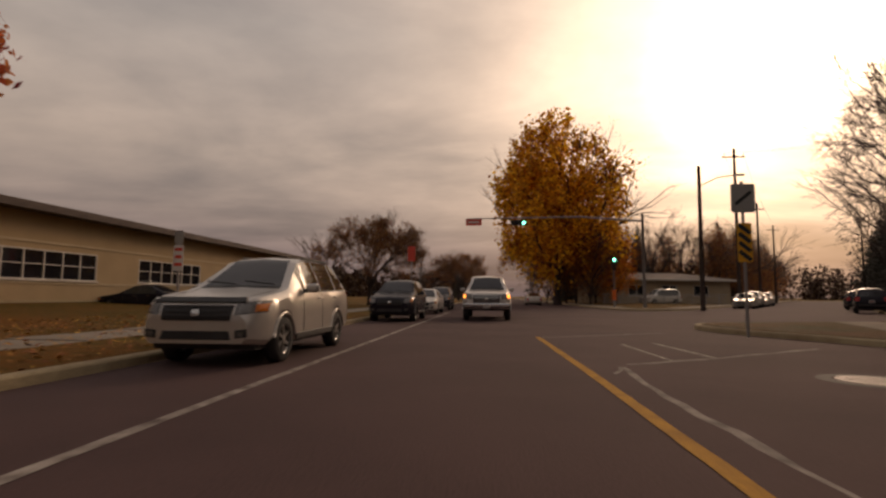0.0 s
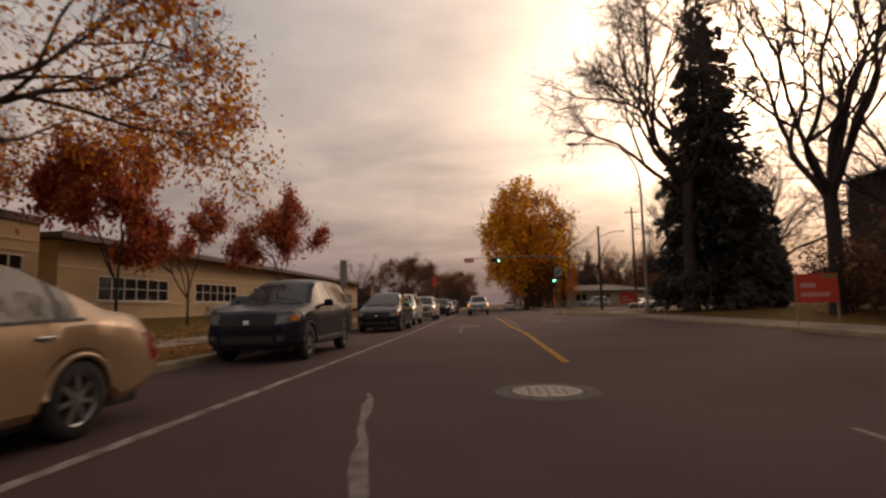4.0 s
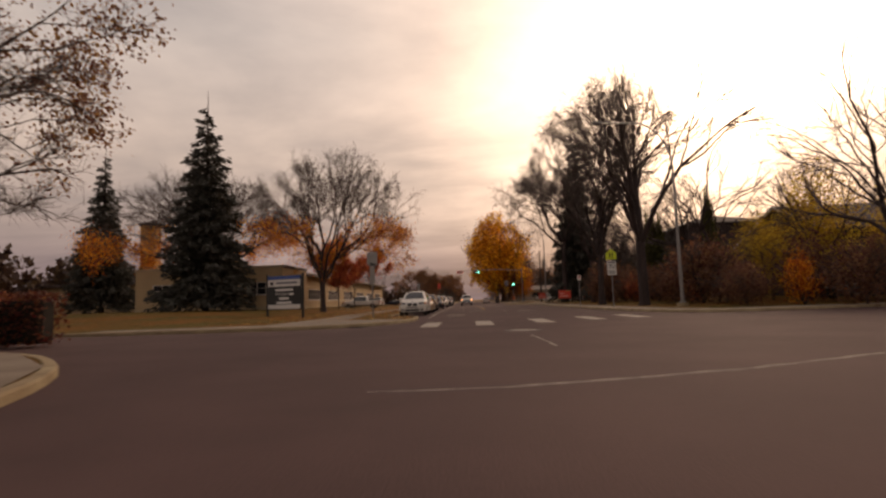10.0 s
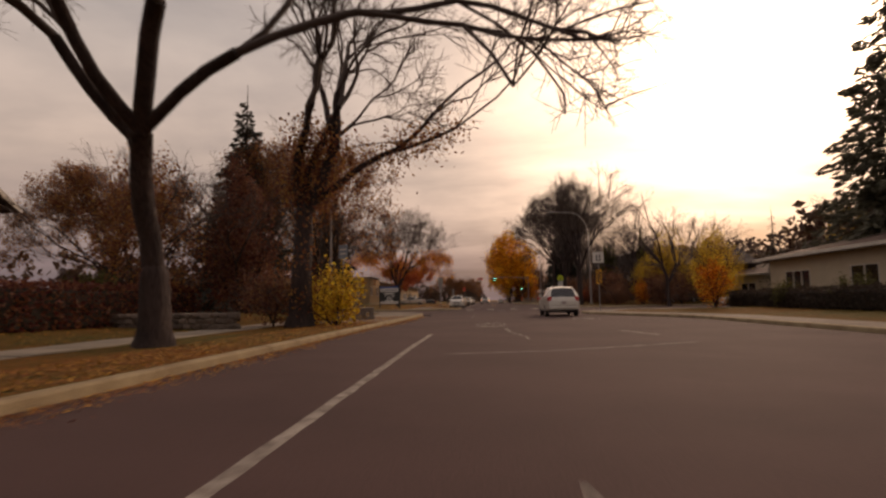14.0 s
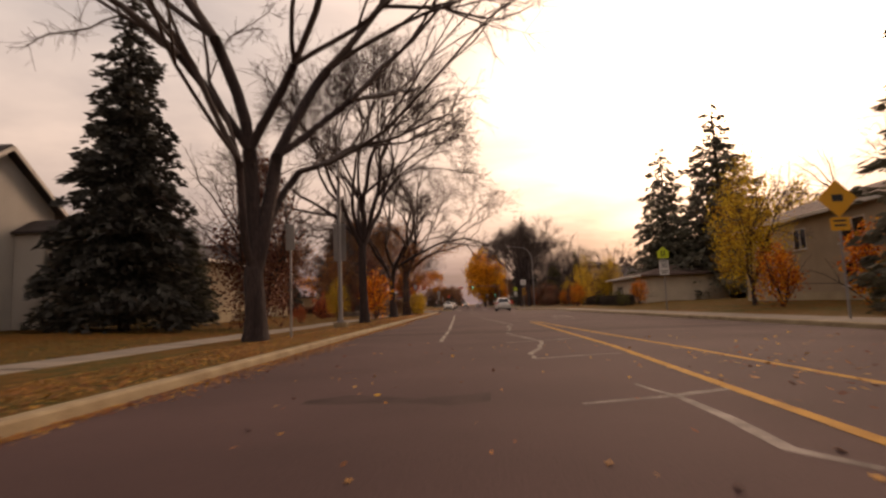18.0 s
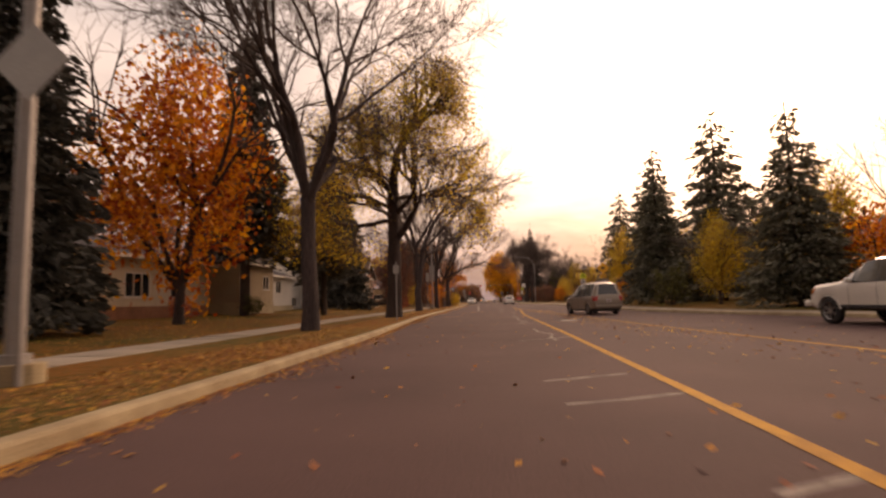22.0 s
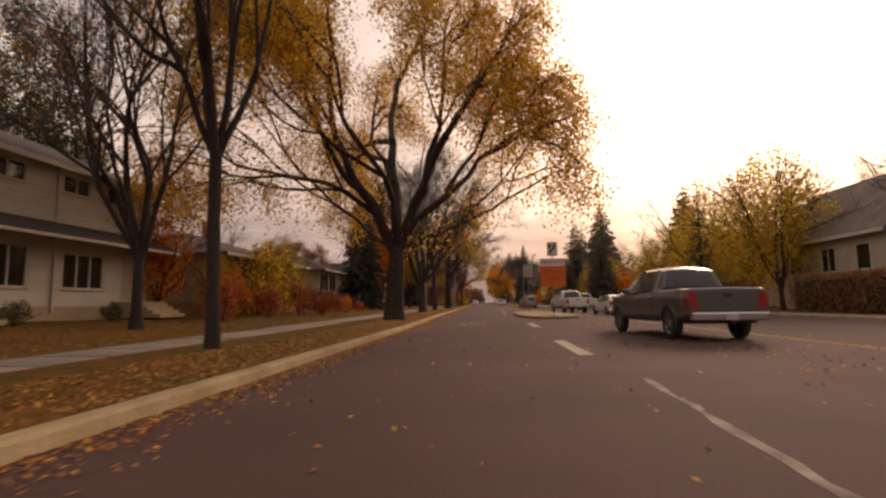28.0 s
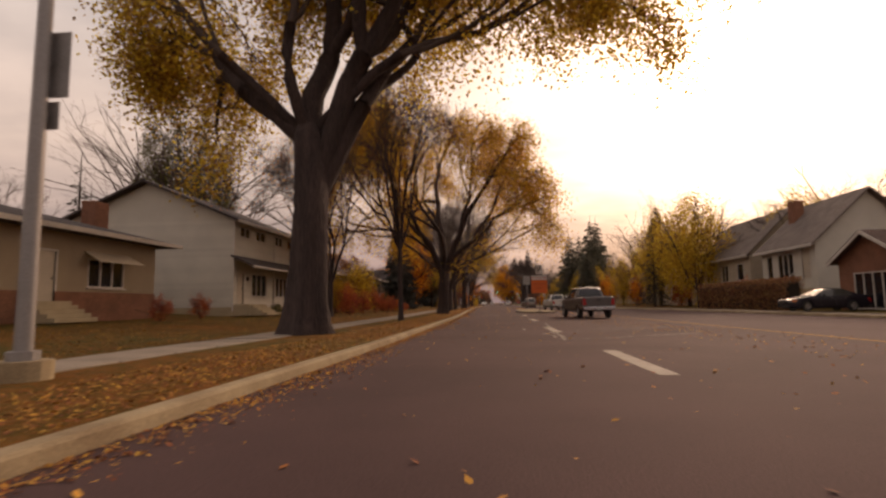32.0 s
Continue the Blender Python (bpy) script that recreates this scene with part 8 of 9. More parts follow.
# amber school-bus warning
t = sign_post(11.55, -132.9, 0, 4.0, "amber diamond warning sign with a plate below")
b = box(0.85, 0.012, 0.85, 0, 0, -0.425)
b.transform(Matrix.Translation((0, -0.045, 3.75)) @ Matrix.Rotation(radians(45), 4, "Y"))
part("plate", b, SIGN_AMBER, t)
part("symbol", box(0.34, 0.004, 0.22, 0, -0.056, 3.66, bev=0), SIGN_BLACK, t)
plate(t, 0.6, 0.42, 2.95, SIGN_AMBER)
bars(t, 2, 3.05, 0.4, 0.15, 0.06, SIGN_BLACK)
# grey diamond back on the lamp post at the left
t = sign_post(-5.95, -180.25, 180, 4.3, "grey back of a diamond warning sign")
b = box(0.75, 0.012, 0.75, 0, 0, -0.375)
b.transform(Matrix.Translation((0, 0.045, 4.1)) @ Matrix.Rotation(radians(45), 4, "Y"))
part("plate", b, SIGN_BACK, t)
# island signs
t = sign_post(4.1, -184.7, 180, 4.3, "grey back of a lane arrow sign on the island tip", base=True)
plate(t, 0.9, 1.15, 3.75, SIGN_BACK, y=0.045)
part("base_plate", cyl(0.2, 0.05, 0, 0, 0, 14), METAL, t)
t = sign_post(4.15, -203.0, 0, 4.45, "orange road closed sign under a lane arrow on the island", base=True)
part("base_plate", cyl(0.26, 0.06, 0, 0, 0, 14), METAL, t)
plate(t, 0.62, 0.85, 4.0, SIGN_WHITE)
for (x1, z1, x2, z2, w) in ((-0.1, 3.7, -0.1, 3.9, 0.1), (-0.1, 3.9, 0.12, 4.08, 0.1), (0.12, 4.08, 0.12, 4.24, 0.1)):
    ln = math.hypot(x2 - x1, z2 - z1)
    b = box(w, 0.004, ln + 0.06, 0, 0, 0)
    b.transform(Matrix.Translation((x1, -0.056, z1)) @ Matrix.Rotation(math.atan2(x2 - x1, z2 - z1), 4, "Y"))
    part("arrow_bar", b, SIGN_BLACK, t)
V = [(0.0, -0.056, 4.2), (0.24, -0.056, 4.2), (0.12, -0.056, 4.36)]
part("arrow_head", mesh("arrow_head", V, [(0, 1, 2)], SIGN_BLACK), None, t)
part("symbol", box(0.17, 0.004, 0.2, -0.16, -0.057, 4.08), SIGN_BLACK, t)
plate(t, 1.5, 0.42, 3.22, SIGN_WHITE, bev=0.0)
text_mesh("lettering", "ROAD CLOSED", 0.225, SIGN_RED, t, Matrix.Translation((0, -0.056, 3.22)) @ Matrix.Rotation(radians(90), 4, "X"))
plate(t, 1.5, 1.25, 2.37, SIGN_ORANGE, bev=0.0)
dim = mat("sign_dark_red", (0.38, 0.05, 0.02), 0.5, 0.05, 3, 20, 0)
text_mesh("lettering", "350 metres", 0.235, dim, t, Matrix.Translation((0, -0.056, 2.62)) @ Matrix.Rotation(radians(90), 4, "X"))
text_mesh("lettering", "AHEAD", 0.24, dim, t, Matrix.Translation((0, -0.056, 2.2)) @ Matrix.Rotation(radians(90), 4, "X"))
part("brace", box(1.3, 0.04, 0.05, 0, -0.02, 2.4), METAL, t)


# red yard signs on wooden stakes
def yard_sign(x, y, rz):
    t = thing("yard_sign", "red campaign board on two wooden stakes", "sign", x, y, gz_under(x, y), rz, "yard signs")
    wood = mat("raw_stakes", (0.40, 0.28, 0.16), 0.85, 0.2, 3, 30, 0.2)
    for s in (-1, 1):
        part("stake", box(0.06, 0.05, 1.85, s * 0.68, 0, -0.3), wood, t)
    part("board", box(1.42, 0.03, 0.95, 0, -0.04, 0.72), SIGN_RED, t)
    for i, w in enumerate((0.5, 0.95)):
        part("bar", box(w, 0.006, 0.14, -0.55 + w / 2, -0.058, 1.22 - 0.3 * i), mat("sign_pink", (0.75, 0.36, 0.30), 0.5, 0.1, 3, 20, 0), t)
    part("stripe", box(0.5, 0.006, 0.07, 0.42, -0.058, 1.56), mat("sign_green", (0.12, 0.30, 0.08), 0.5, 0.1, 3, 20, 0), t)


yard_sign(10.95, -13.9, 5)
yard_sign(12.3, 14.2, 0)


def school_sign():
    a, b = Vector((-15.0, -37.4, 0)), Vector((-12.0, -38.5, 0))
    c = (a + b) / 2
    rz = math.degrees(math.atan2(b.y - a.y, b.x - a.x))
    t = thing("school_sign", "black school notice board with blue header and white letters on posts", "sign", c.x, c.y, gz_under(c.x, c.y), rz)
    w = (b - a).length
    for s in (-1, 1):
        part("post", box(0.14, 0.14, 3.35, s * w / 2, 0, -0.2, bev=0.01), SIGN_BLACK, t)
    part("cabinet", box(w - 0.2, 0.22, 2.45, 0, 0, 0.55, bev=0.02), SIGN_BLACK, t)
    part("header", box(w - 0.3, 0.02, 0.24, 0, -0.125, 2.74), SIGN_BLUE, t)
    part("name_panel", box(w - 0.3, 0.02, 0.5, 0, -0.125, 2.22), SIGN_WHITE, t)
    part("bar", box(w * 0.6, 0.008, 0.14, 0.25, -0.14, 2.4), mat("grey_letters", (0.15, 0.15, 0.18), 0.5, 0.1, 3, 20, 0), t)
    part("emblem", box(0.3, 0.008, 0.22, -w / 2 + 0.5, -0.14, 2.34), SIGN_BLACK, t)
    for i, bw in enumerate((1.6, 0.4, 0.85, 1.35)):
        if i == 1:
            text_mesh("lettering", "OCTOBER", 0.24, SIGN_WHITE, t, Matrix.Translation((-0.25, -0.118, 1.66)) @ Matrix.Rotation(radians(90), 4, "X"))
        part("bar", box(bw, 0.008, 0.17, 0.65 if i == 1 else 0, -0.118, 1.88 - 0.31 * i), SIGN_WHITE, t)
    part("footer", box(w - 0.3, 0.02, 0.3, 0, -0.125, 0.6), SIGN_WHITE, t)


school_sign()


def bus_bench():
    t = thing("concrete_bench", "grey concrete bus-stop bench with a tall slanted back", "bench", -6.4, -83.9, 0.146, 28)
    cm = mat("bench_concrete", (0.24, 0.195, 0.165), 0.9, 0.25, 2, 40, 0.5)
    b = box(0.13, 1.75, 1.5, -0.22, 0, 0, bev=0.03)
    for v in b.verts:
        v.co.x -= 0.12 * max(v.co.z - 0.35, 0)
    part("back_slab", b, cm, t)
    part("seat", box(0.66, 1.75, 0.10, 0.17, 0, 0.50, bev=0.025), cm, t)
    for s in (-1, 1):
        # cast end frames with an open middle
        part("end_foot", box(0.88, 0.16, 0.16, 0.12, s * 0.76, 0, bev=0.03), cm, t)
        part("end_post", box(0.22, 0.16, 0.35, 0.40, s * 0.76, 0.155, bev=0.03), cm, t)
        part("end_post", box(0.16, 0.158, 0.35, -0.10, s * 0.76, 0.155, bev=0.03), cm, t)
        part("end_rail", box(0.36, 0.15, 0.13, 0.14, s * 0.76, 0.375, bev=0.02), cm, t)
    part("advert_panel", box(0.01, 1.45, 0.5, -0.145, 0, 0.62), mat("advert_blue_grey", (0.12, 0.15, 0.20), 0.5, 0.15, 3, 20, 0), t)


bus_bench()


# chain-link style fence before the far white house
def fence(x0, y0, x1, y1, h=1.3):
    t = thing("fence", "pale wire fence with slim posts round a yard", "fence", x0, y0, 0.13, math.degrees(math.atan2(y1 - y0, x1 - x0)))
    ln = math.hypot(x1 - x0, y1 - y0)
    fm = mat("pale_fence", (0.40, 0.38, 0.36), 0.6, 0.1, 2, 20, 0, metal=0.3)
    for i in range(int(ln / 2) + 1):
        part("post", cyl(0.04, h, i * 2.0, 0, 0, 6), fm, t)
    for z in (0.15, h - 0.05):
        part("rail", box(ln, 0.035, 0.035, ln / 2, 0, z), fm, t)
    for i in range(int(ln / 0.22)):
        part("slat", box(0.03, 0.015, h - 0.2, i * 0.22, 0, 0.17), fm, t)


fence(12.1, 59.3, 28.2, 65.6)

# ---------------------------------------------------------------- shrubs, hedges, woods and fallen leaves
for i, (x, y, k, h) in enumerate(((-15, -60, "shrub_red", 1.6), (-18, -60.5, "shrub_red", 1.6), (-21, -60.6, "shrub_red", 1.7), (-24, -61.5, "shrub_red", 1.6), (-15.2, -88, "shrub_red", 2.4), (-15, -92, "shrub_green", 2.2), (-13, -103, "shrub_red", 2.2), (-12, -112.5, "shrub_red", 1.2), (-17.2, -117.5, "shrub_green", 2.2), (-16.5, -186, "shrub_green", 2.2), (-11.5, -187.5, "shrub_red", 1.1), (-12.5, -189, "shrub_green", 1.0), (-12.8, -194.5, "shrub_red", 1.6), (-11.8, -197, "shrub_red", 1.7), (-11.6, -191.2, "shrub_orange", 1.5), (-14.2, -198.4, "tree_amber", 5.3), (-14.2, -202.6, "shrub_amber", 4.3), (-12.6, -199.8, "shrub_red", 2.5), (-12.0, -192.9, "shrub_red", 1.7), (-13.2, -193.4, "shrub_green", 2.1), (-14.5, -207.5, "tree_amber", 3.6), (-12.6, -205, "shrub_red", 2.0), (-13.6, -207, "shrub_orange", 2.6), (-16.5, -209.5, "tree_orange", 5.5), (-12.2, -211, "shrub_red", 2.4), (-16, -227, "shrub_red", 1.3), (-15.5, -231.2, "shrub_red", 1.2), (-15.2, -219, "shrub_green", 0.9), (-15.2, -214.5, "shrub_green", 0.8), (-16, -160, "shrub_red", 1.4), (-16.6, -150, "shrub_green", 1.5))):
    tree(k, x, y, "rust-red shrub in a front yard" if "red" in k else "orange autumn shrub in a front yard" if "orange" in k or "amber" in k else "dark green shrub in a front yard", h, 47 * i, name="shrub", group="shrubs", cat="shrub")
for i, (x, y, k, h) in enumerate(((17, -20, "shrub_red", 2.6), (19, -27, "shrub_red", 2.8), (18, -33, "shrub_red", 2.4), (21, -38, "tree_amber", 5.2), (25, -37, "tree_amber", 9.6), (28.5, -43, "tree_amber", 9), (21.4, -41.5, "bush_dim", 4.2), (23.5, -45, "bush_dim", 4.0), (20.4, -47.5, "bush_dim", 3.2), (19, -44.5, "shrub_orange", 3.0), (17, -70.5, "tree_amber", 5.4), (15.5, -74, "shrub_orange", 3.2), (17.5, -79, "shrub_green", 1.6), (18, -84, "shrub_green", 1.8), (19, -90, "shrub_orange", 2.8), (16, -94, "shrub_green", 1.4), (17, -120, "shrub_orange", 3.4), (19, -124, "shrub_orange", 3.8), (17, -128, "shrub_green", 2.2), (14.5, -143, "shrub_green", 3.2), (17, -146, "tree_amber", 6.5), (20, -150, "tree_amber", 7), (20, -158, "shrub_orange", 5), (21, -165, "tree_amber", 7.5), (22, -170, "shrub_orange", 4.4), (23, -186, "shrub_red", 3), (22, -205, "shrub_red", 2.6))):
    tree(k, x, y, "rust-red bush beyond the pavement" if "red" in k else "amber bush beyond the pavement" if "orange" in k or "amber" in k else "dim russet bush beyond the pavement" if "dim" in k else "green bush beyond the pavement", h, 61 * i, name="bush", group="shrubs", cat="shrub")
for i, (x, y, k, h) in enumerate(((44, 53, "bare_far", 14), (33, 33, "bare_far", 14), (38, 47, "bare_far", 14), (44, 60, "bare_far", 13), (28, 22, "bare_far", 15), (35, 15, "bare_far", 14), (25, 0, "bare_far", 15), (30, -4, "bare_far", 16.9), (26, -18, "bare_far", 15.6), (22, 74, "bare_far", 12), (30, 84, "bare_far", 13), (40, 92, "bare_far", 14), (14, 80, "tree_brown", 13), (9.8, 65, "ash_red", 9), (14, 62, "tree_orange", 9), (10, 90, "tree_brown", 14), (38, -58, "bare_far", 11.7), (36, -20, "bare_far", 14.3), (40, -50, "tree_amber", 10.4), (36, -84, "bare_far", 14.3), (34, -95, "tree_amber", 11.7), (38, -110, "bare_far", 16.9), (36, -128, "tree_amber", 14.3), (38, -140, "bare_far", 15.6), (44, -160, "bare_far", 14.3), (42, -178, "bare_far", 15.6), (40, -190, "bare_far", 15.6), (27, -164, "tree_amber", 12.3), (-30, -70, "tree_brown", 12), (-34, -82, "bare_far", 12), (-36, -98, "tree_brown", 11), (-38, -118, "bare_far", 12), (-36, -140, "tree_brown", 12), (-38, -165, "bare_far", 13), (-40, -190, "bare_far", 12), (-42, -215, "bare_far", 13), (-12, 46, "tree_brown", 8), (-26, 80, "bare_far", 11), (-8, 110, "tree_brown", 10), (-16, 130, "bare_far", 11), (16, 120, "tree_brown", 13), (12, 150, "bare_far", 12), (-12, 170, "tree_brown", 10))):
    tree(k, x, y, "bare tree among the back yards" if "bare" in k else "brown-leaved tree among the back yards" if "brown" in k else "amber-leaved tree among the back yards" if "amber" in k or "orange" in k else "red-leaved tree among the back yards", h, 53 * i, group="yard trees")
for i, (x, y, h, k) in enumerate(((24, 18, 14, "spruce_far"), (40, 28, 16, "spruce_far"), (52, 78, 14, "spruce_far"), (16, 96, 12, "spruce_far"), (9, 130, 12, "spruce_far"), (-10, 140, 11, "spruce_far"), (-14, 95, 10, "spruce_far"), (-9, 190, 14, "spruce_far"), (33, -48, 11, "spruce_far"), (45, -36, 12, "spruce_far"), (48, -60, 13, "spruce_far"), (24, -12, 10, "spruce_far"), (46, -205, 13, "spruce_far"), (52, -208, 14, "spruce_far"), (42, -232, 13, "spruce_far"), (31.5, -149.6, 20, "spruce_a"), (21, -182, 12, "spruce_far"), (17, -156, 12.5, "spruce_open"), (-42, -205, 16, "spruce_far"), (-44, -201, 14, "spruce_far"), (-17, -118, 7, "spruce_open"))):
    spruce(k, x, y, h, "dark spruce among the back yards", 37 * i)


def hedge(name, x0, y0, x1, y1, w, h, material, label, seed):
    """A clipped hedge of many small leaves round a twiggy core."""
    rnd = np.random.RandomState(seed)
    ln = math.hypot(x1 - x0, y1 - y0)
    n = int(ln * w * h * 420)
    u = rnd.rand(n)
    a = rnd.rand(n) * 2 * math.pi
    rr = 0.55 + 0.45 * np.sqrt(rnd.rand(n))
    cx, cz = np.cos(a), np.sin(a)
    k = np.maximum(np.abs(cx), np.abs(cz))
    px, pz = cx / k * rr * w / 2, (cz / k * rr * 0.5 + 0.5) * h
    C = np.stack([u * ln, px, pz], 1) + rnd.normal(0, 0.05, (n, 3))
    t = thing(name, label, "hedge", x0, y0, gz_under((x0 + x1) / 2, (y0 + y1) / 2), math.degrees(math.atan2(y1 - y0, x1 - x0)), "hedges")
    part("leaves", leaf_mesh("leaves", C, 0.07, material, seed, 1, 0.01), None, t)
    part("core", box(ln * 0.98, w * 0.6, h * 0.85, ln / 2, 0, 0, bev=0.1), mat("hedge_core", (0.03, 0.02, 0.012), 0.95, 0.4, 3, 12, 0.8), t)


hedge("hedge", 21.5, -213.8, 21.5, -197, 1.4, 2.4, leaf_mat("hedge_brown_leaves", (0.34, 0.16, 0.075)), "tall clipped russet hedge before the pale houses", 3)
hedge("hedge", 17.5, -92, 17.5, -72, 1.0, 1.1, leaf_mat("hedge_dark_leaves", (0.06, 0.04, 0.03)), "low dark hedge before the bungalow", 4)
hedge("hedge", -12.5, -60.6, -34, -60.6, 1.0, 1.5, leaf_mat("hedge_red_leaves", (0.18, 0.05, 0.03)), "low rust-red hedge along the side street", 5)
rnd = random.Random(77)
for i in range(24):
    y = -3.5 - i * 1.75
    tree("bush_dim", 17.2 + rnd.uniform(-1.2, 2.4), y + rnd.uniform(-0.6, 0.6), "overgrown dim russet bush beyond the pavement", rnd.uniform(2.2, 4.6), rnd.uniform(0, 360), name="bush", group="shrubs", cat="shrub", wide=rnd.uniform(0.9, 1.3))
cedar_crown = leaf_mesh("crown", clumps(64, 240, 0, 5.1, 0.95, 4.9, 34, 0.12, 0.8), 0.10, SHRUBGREEN, 64, 1, 0.02)
cedar_trunk = mesh("trunk", *tubes([([(0, 0, -0.2), (0, 0, 3.0), (0, 0, 8.5)], [0.12, 0.09, 0.02])], 8), SPRUCE_BARK, True)
for x, y, h in ((22.3, -9.5, 10.3), (23.3, -8.6, 10.6), (24.4, -7.7, 10.4), (27.9, -13.8, 12.2), (29.0, -10.4, 10.0), (21.6, -10.6, 8.4)):
    t = thing("cedar", "dark columnar cedar before a tall house", "cedar", x, y, gz_under(x, y), 40 * x, "cedars")
    t.scale = (h / 10,) * 3
    part("trunk", cedar_trunk, None, t)
    part("crown", cedar_crown, None, t)
hedge("hedge", -14.2, -86.5, -14.2, -99, 1.2, 1.6, leaf_mat("hedge_red_leaves", (0.18, 0.05, 0.03)), "rust-red hedge beside the yard", 7)


def far_woods(name, pts, depth, h, seed, label):
    """A distant belt of woods: very many small twig and leaf clumps."""
    rnd = np.random.RandomState(seed)
    C = []
    for (x0, y0), (x1, y1) in zip(pts, pts[1:]):
        ln = math.hypot(x1 - x0, y1 - y0)
        for _ in range(int(ln / 1.5)):
            f = rnd.rand()
            cx, cy = x0 + (x1 - x0) * f + rnd.normal(0, depth), y0 + (y1 - y0) * f + rnd.normal(0, depth)
            hh = h * rnd.uniform(0.55, 1.15)
            k = 150
            z = rnd.rand(k)
            r = hh * 0.30 * np.sqrt(np.clip(1 - (z * 1.7 - 0.8) ** 2, 0.03, 1))
            a = rnd.rand(k) * 6.283
            C.append(np.stack([cx + r * np.cos(a) * rnd.rand(k) ** 0.5, cy + r * np.sin(a) * rnd.rand(k) ** 0.5, z * hh], 1))
    C = np.concatenate(C)
    tagged(new(name, leaf_mesh(name, C, 0.62, leaf_mat("woods_leaves", (0.09, 0.047, 0.028), 0.25), seed, 1, 0.3)), label, "woods", kind="stuff")


far_woods("far_woods", [(66, 20), (84, 70), (112, 122), (140, 180)], 5, 13, 1, "brown distant woods beyond the side street")
far_woods("far_woods", [(20, 130), (34, 150), (62, 175), (98, 225), (150, 215)], 4, 12, 2, "brown distant woods along the street")
far_woods("far_woods", [(-9, 260), (-14, 200), (-45, 130), (-60, 60)], 5, 8, 3, "brown distant woods along the street")
far_woods("far_woods", [(48, 5), (44, -60), (44, -130), (48, -250)], 4, 11, 4, "brown woods beyond the houses")
far_woods("far_woods", [(-62, 30), (-70, -60), (-52, -130), (-54, -260)], 4, 9, 5, "brown woods beyond the houses")


def litter(name, n, seed, place, size, label):
    """Fallen leaves lying loose, far too many to count."""
    rnd = np.random.RandomState(seed)
    P = place(rnd, n)
    n = len(P)
    a = rnd.rand(n) * 6.283
    s = size * rnd.uniform(0.5, 1.3, n)
    tilt = rnd.normal(0, 0.25, (n, 2))
    V = []
    ca, sa = np.cos(a) * s, np.sin(a) * s
    cb, sb = -np.sin(a) * s * 0.6, np.cos(a) * s * 0.6
    for dx, dy in ((-ca, -sa), (cb, sb), (ca, sa), (-cb, -sb)):
        V.append(np.stack([P[:, 0] + dx, P[:, 1] + dy, P[:, 2] + 0.012 + dx * tilt[:, 0] + dy * tilt[:, 1]], 1))
    V = np.stack(V, 1).reshape(-1, 3)
    F = np.arange(4 * n).reshape(-1, 4).tolist()
    lm = mat("fallen_leaves", (0.48, 0.18, 0.03), 0.8, 0.2, 1.0, 8, 0, isl=0.6)
    tagged(new(name, mesh(name, V, F, lm)), label, "leaves", kind="stuff")


def along_left_gutter(rnd, n):
    y = rnd.uniform(-262, -76, n)
    x = np.array([left_x(v) for v in y]) + np.abs(rnd.normal(0, 0.22, n)) * (0.6 + 0.8 * (np.sin(y * 0.35) > 0))
    return np.stack([x + 0.03, y, np.zeros(n) + 0.002], 1)


def on_verges(rnd, n):
    y = rnd.uniform(-262, -80, n)
    x = np.array([left_x(v) for v in y]) - rnd.uniform(0.25, 2.2, n)
    return np.stack([x, y, np.full(n, 0.135)], 1)


def on_lawns(rnd, n):
    y = rnd.uniform(-262, -80, n)
    x = np.array([left_x(v) for v in y]) - rnd.uniform(5.2, 13, n)
    return np.stack([x, y, lawn_height(x, y)], 1)


def on_road(rnd, n):
    y = rnd.uniform(-262, -135, n)
    x = rnd.uniform(-3, 9, n)
    return np.stack([x, y, np.zeros(n)], 1)


def median_drift(rnd, n):
    y = rnd.uniform(-262, -140, n)
    x = np.interp(-y, [140, 168, 184, 206, 215, 240, 262], [4.2, 4.4, 6.5, 6.2, 5.2, 6.5, 7]) + rnd.normal(0, 0.8, n)
    keep = ~((y < -183) & (y > -204.6) & (x < 6.4))
    return np.stack([x, y, np.zeros(n)], 1)[keep]


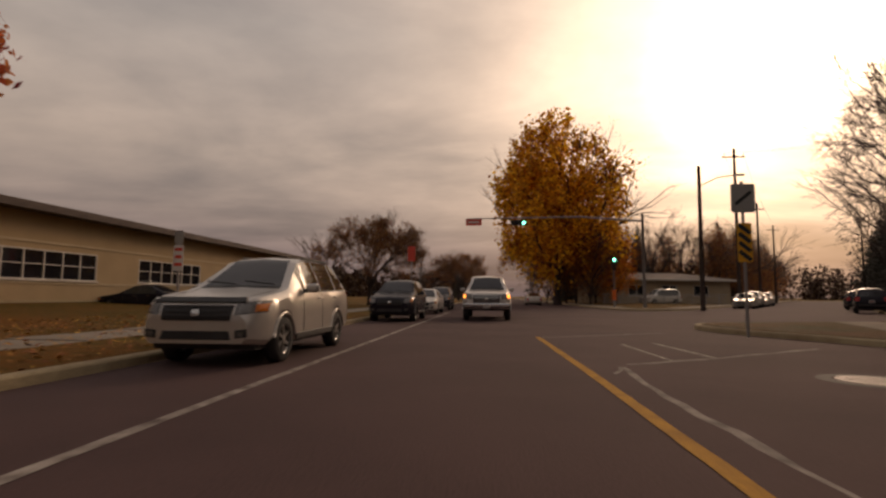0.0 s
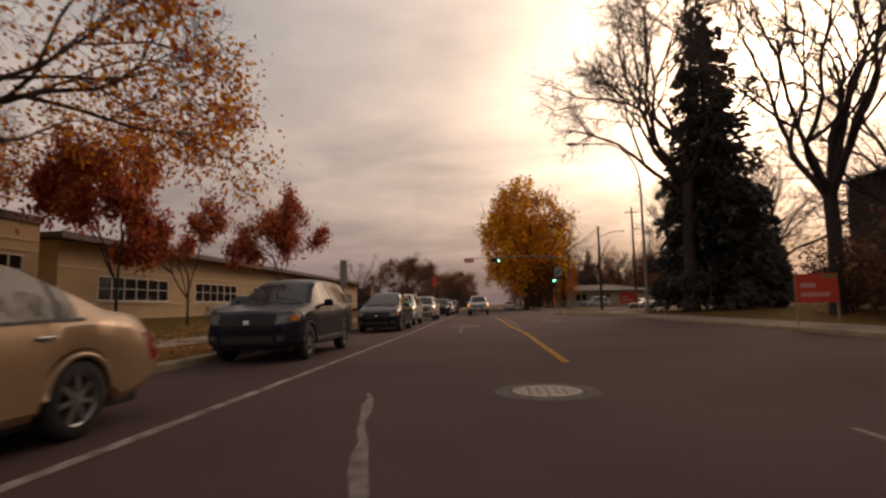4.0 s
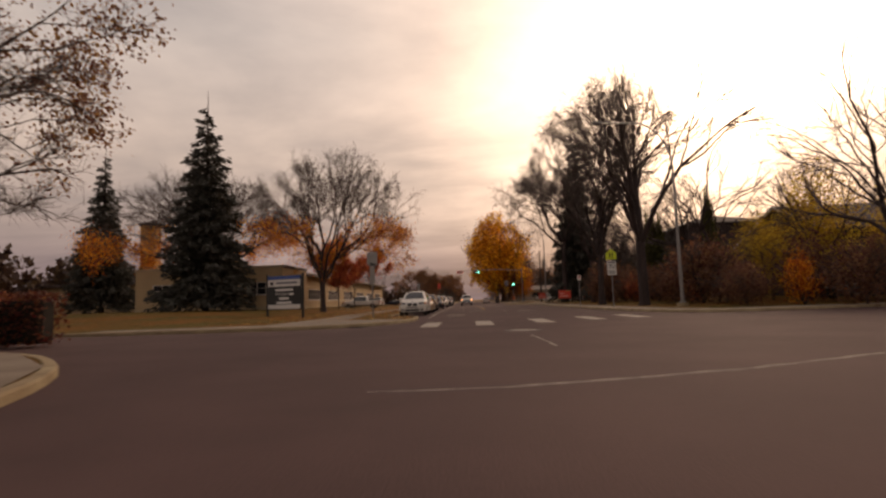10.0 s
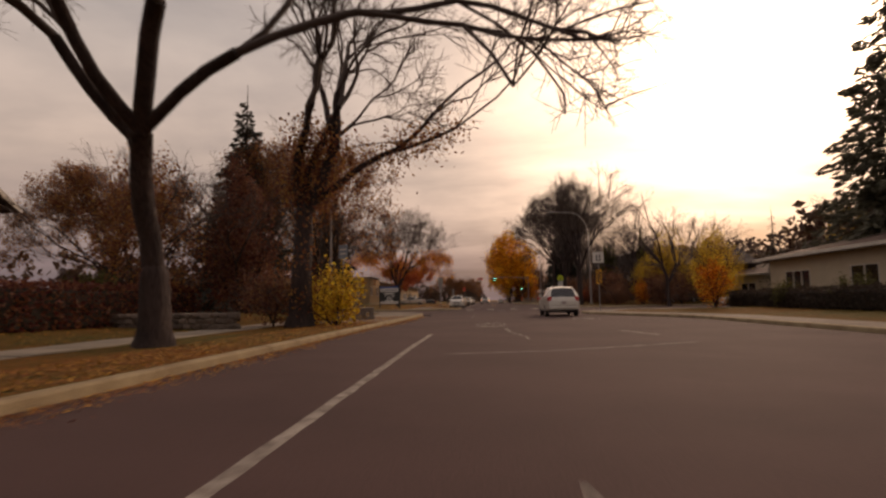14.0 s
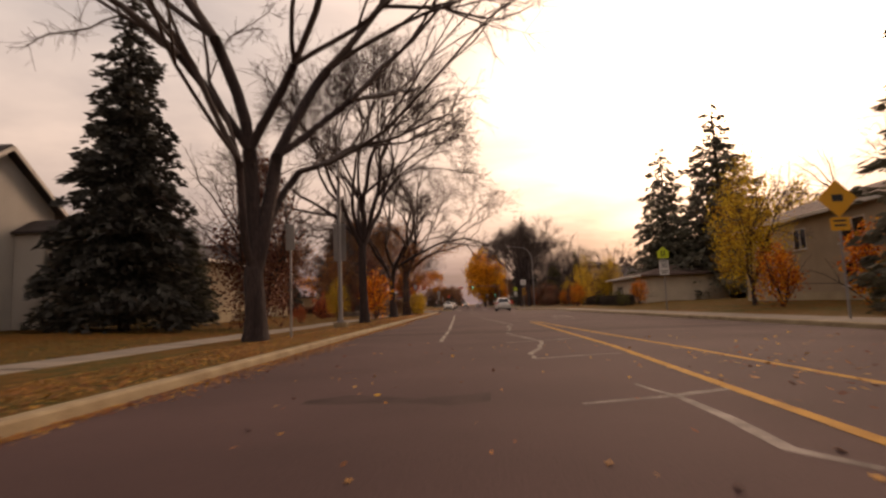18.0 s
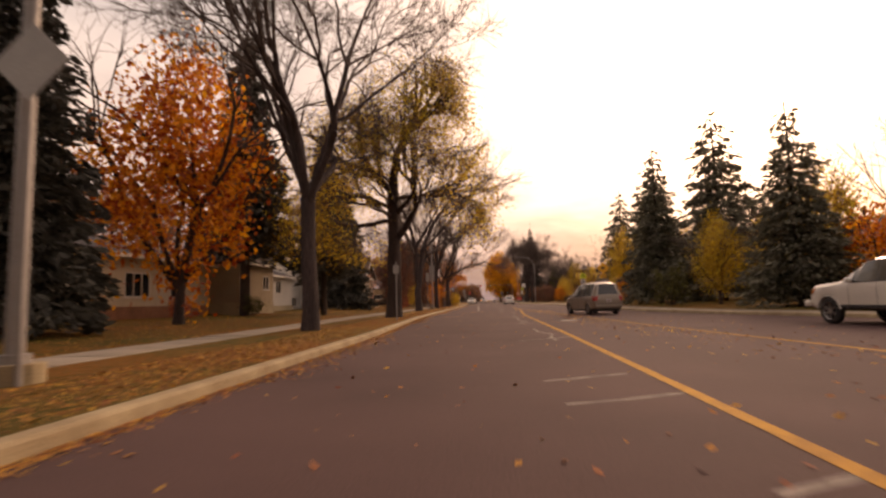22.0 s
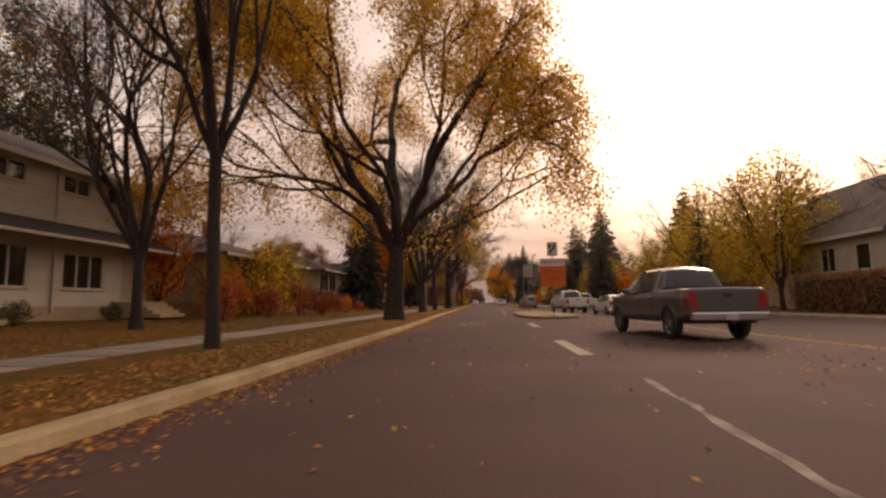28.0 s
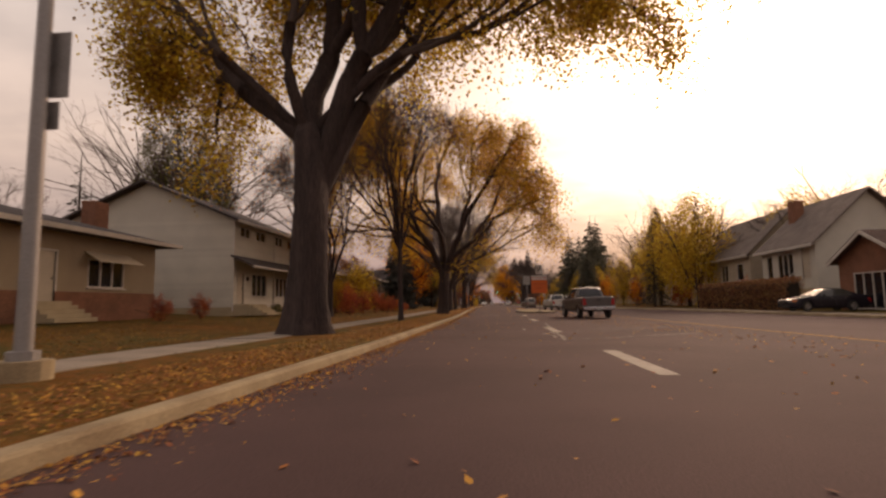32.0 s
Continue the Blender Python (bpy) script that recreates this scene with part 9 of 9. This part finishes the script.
def school_verge(rnd, n):
    y = rnd.uniform(-50, 20, n)
    x = np.array([left_x(v) for v in y]) - rnd.uniform(0.3, 9, n)
    return np.stack([x, y, np.maximum(lawn_height(x, y), 0.13)], 1)


litter("gutter_leaves", 42000, 1, along_left_gutter, 0.025, "orange fallen leaves piled in the gutter")
litter("verge_leaves", 80000, 2, on_verges, 0.025, "orange fallen leaves on the grass verge")
litter("lawn_leaves", 40000, 3, on_lawns, 0.03, "orange fallen leaves on the front lawns")
litter("road_leaves", 2400, 4, on_road, 0.04, "scattered yellow leaves on the asphalt")
litter("median_leaves", 3800, 5, median_drift, 0.036, "drift of yellow leaves along the median line")
litter("school_leaves", 12000, 6, school_verge, 0.05, "orange fallen leaves on the school verge")


def stone_wall(pts, h, label):
    """A low dry garden wall: three courses of rough stones."""
    rnd = random.Random(7)
    sm = mat("garden_stone", (0.20, 0.15, 0.12), 0.95, 0.3, 3, 25, 0.8, obj=0.35)
    t = thing("garden_wall", label, "wall", pts[0][0], pts[0][1], 0.14)
    kinds = []
    for k in range(5):
        b = box(0.36, 0.3, 0.2, 0, 0, -0.1, bev=0.05)
        for v in b.verts:
            v.co += Vector((rnd.uniform(-0.03, 0.03), rnd.uniform(-0.03, 0.03), rnd.uniform(-0.02, 0.02)))
        me = bpy.data.meshes.new("stone")
        b.to_mesh(me)
        b.free()
        me.materials.append(sm)
        kinds.append(me)
    for (x0, y0), (x1, y1) in zip(pts, pts[1:]):
        ln = math.hypot(x1 - x0, y1 - y0)
        ux, uy = (x1 - x0) / ln, (y1 - y0) / ln
        for c in range(3):
            s = 0.18 * (c % 2)
            while s < ln:
                o = part("stone", rnd.choice(kinds), None, t)
                o.matrix_basis = pose(x0 + ux * s - pts[0][0], y0 + uy * s - pts[0][1], 0.1 + c * 0.19, 0, 0, math.degrees(math.atan2(uy, ux)) + rnd.choice((0, 180)) + rnd.uniform(-5, 5))
                s += rnd.uniform(0.33, 0.42)


stone_wall([(-8.7, -93.0), (-12.5, -92.4), (-16, -92.2)], 0.6, "low rough stone garden wall beside the pavement")
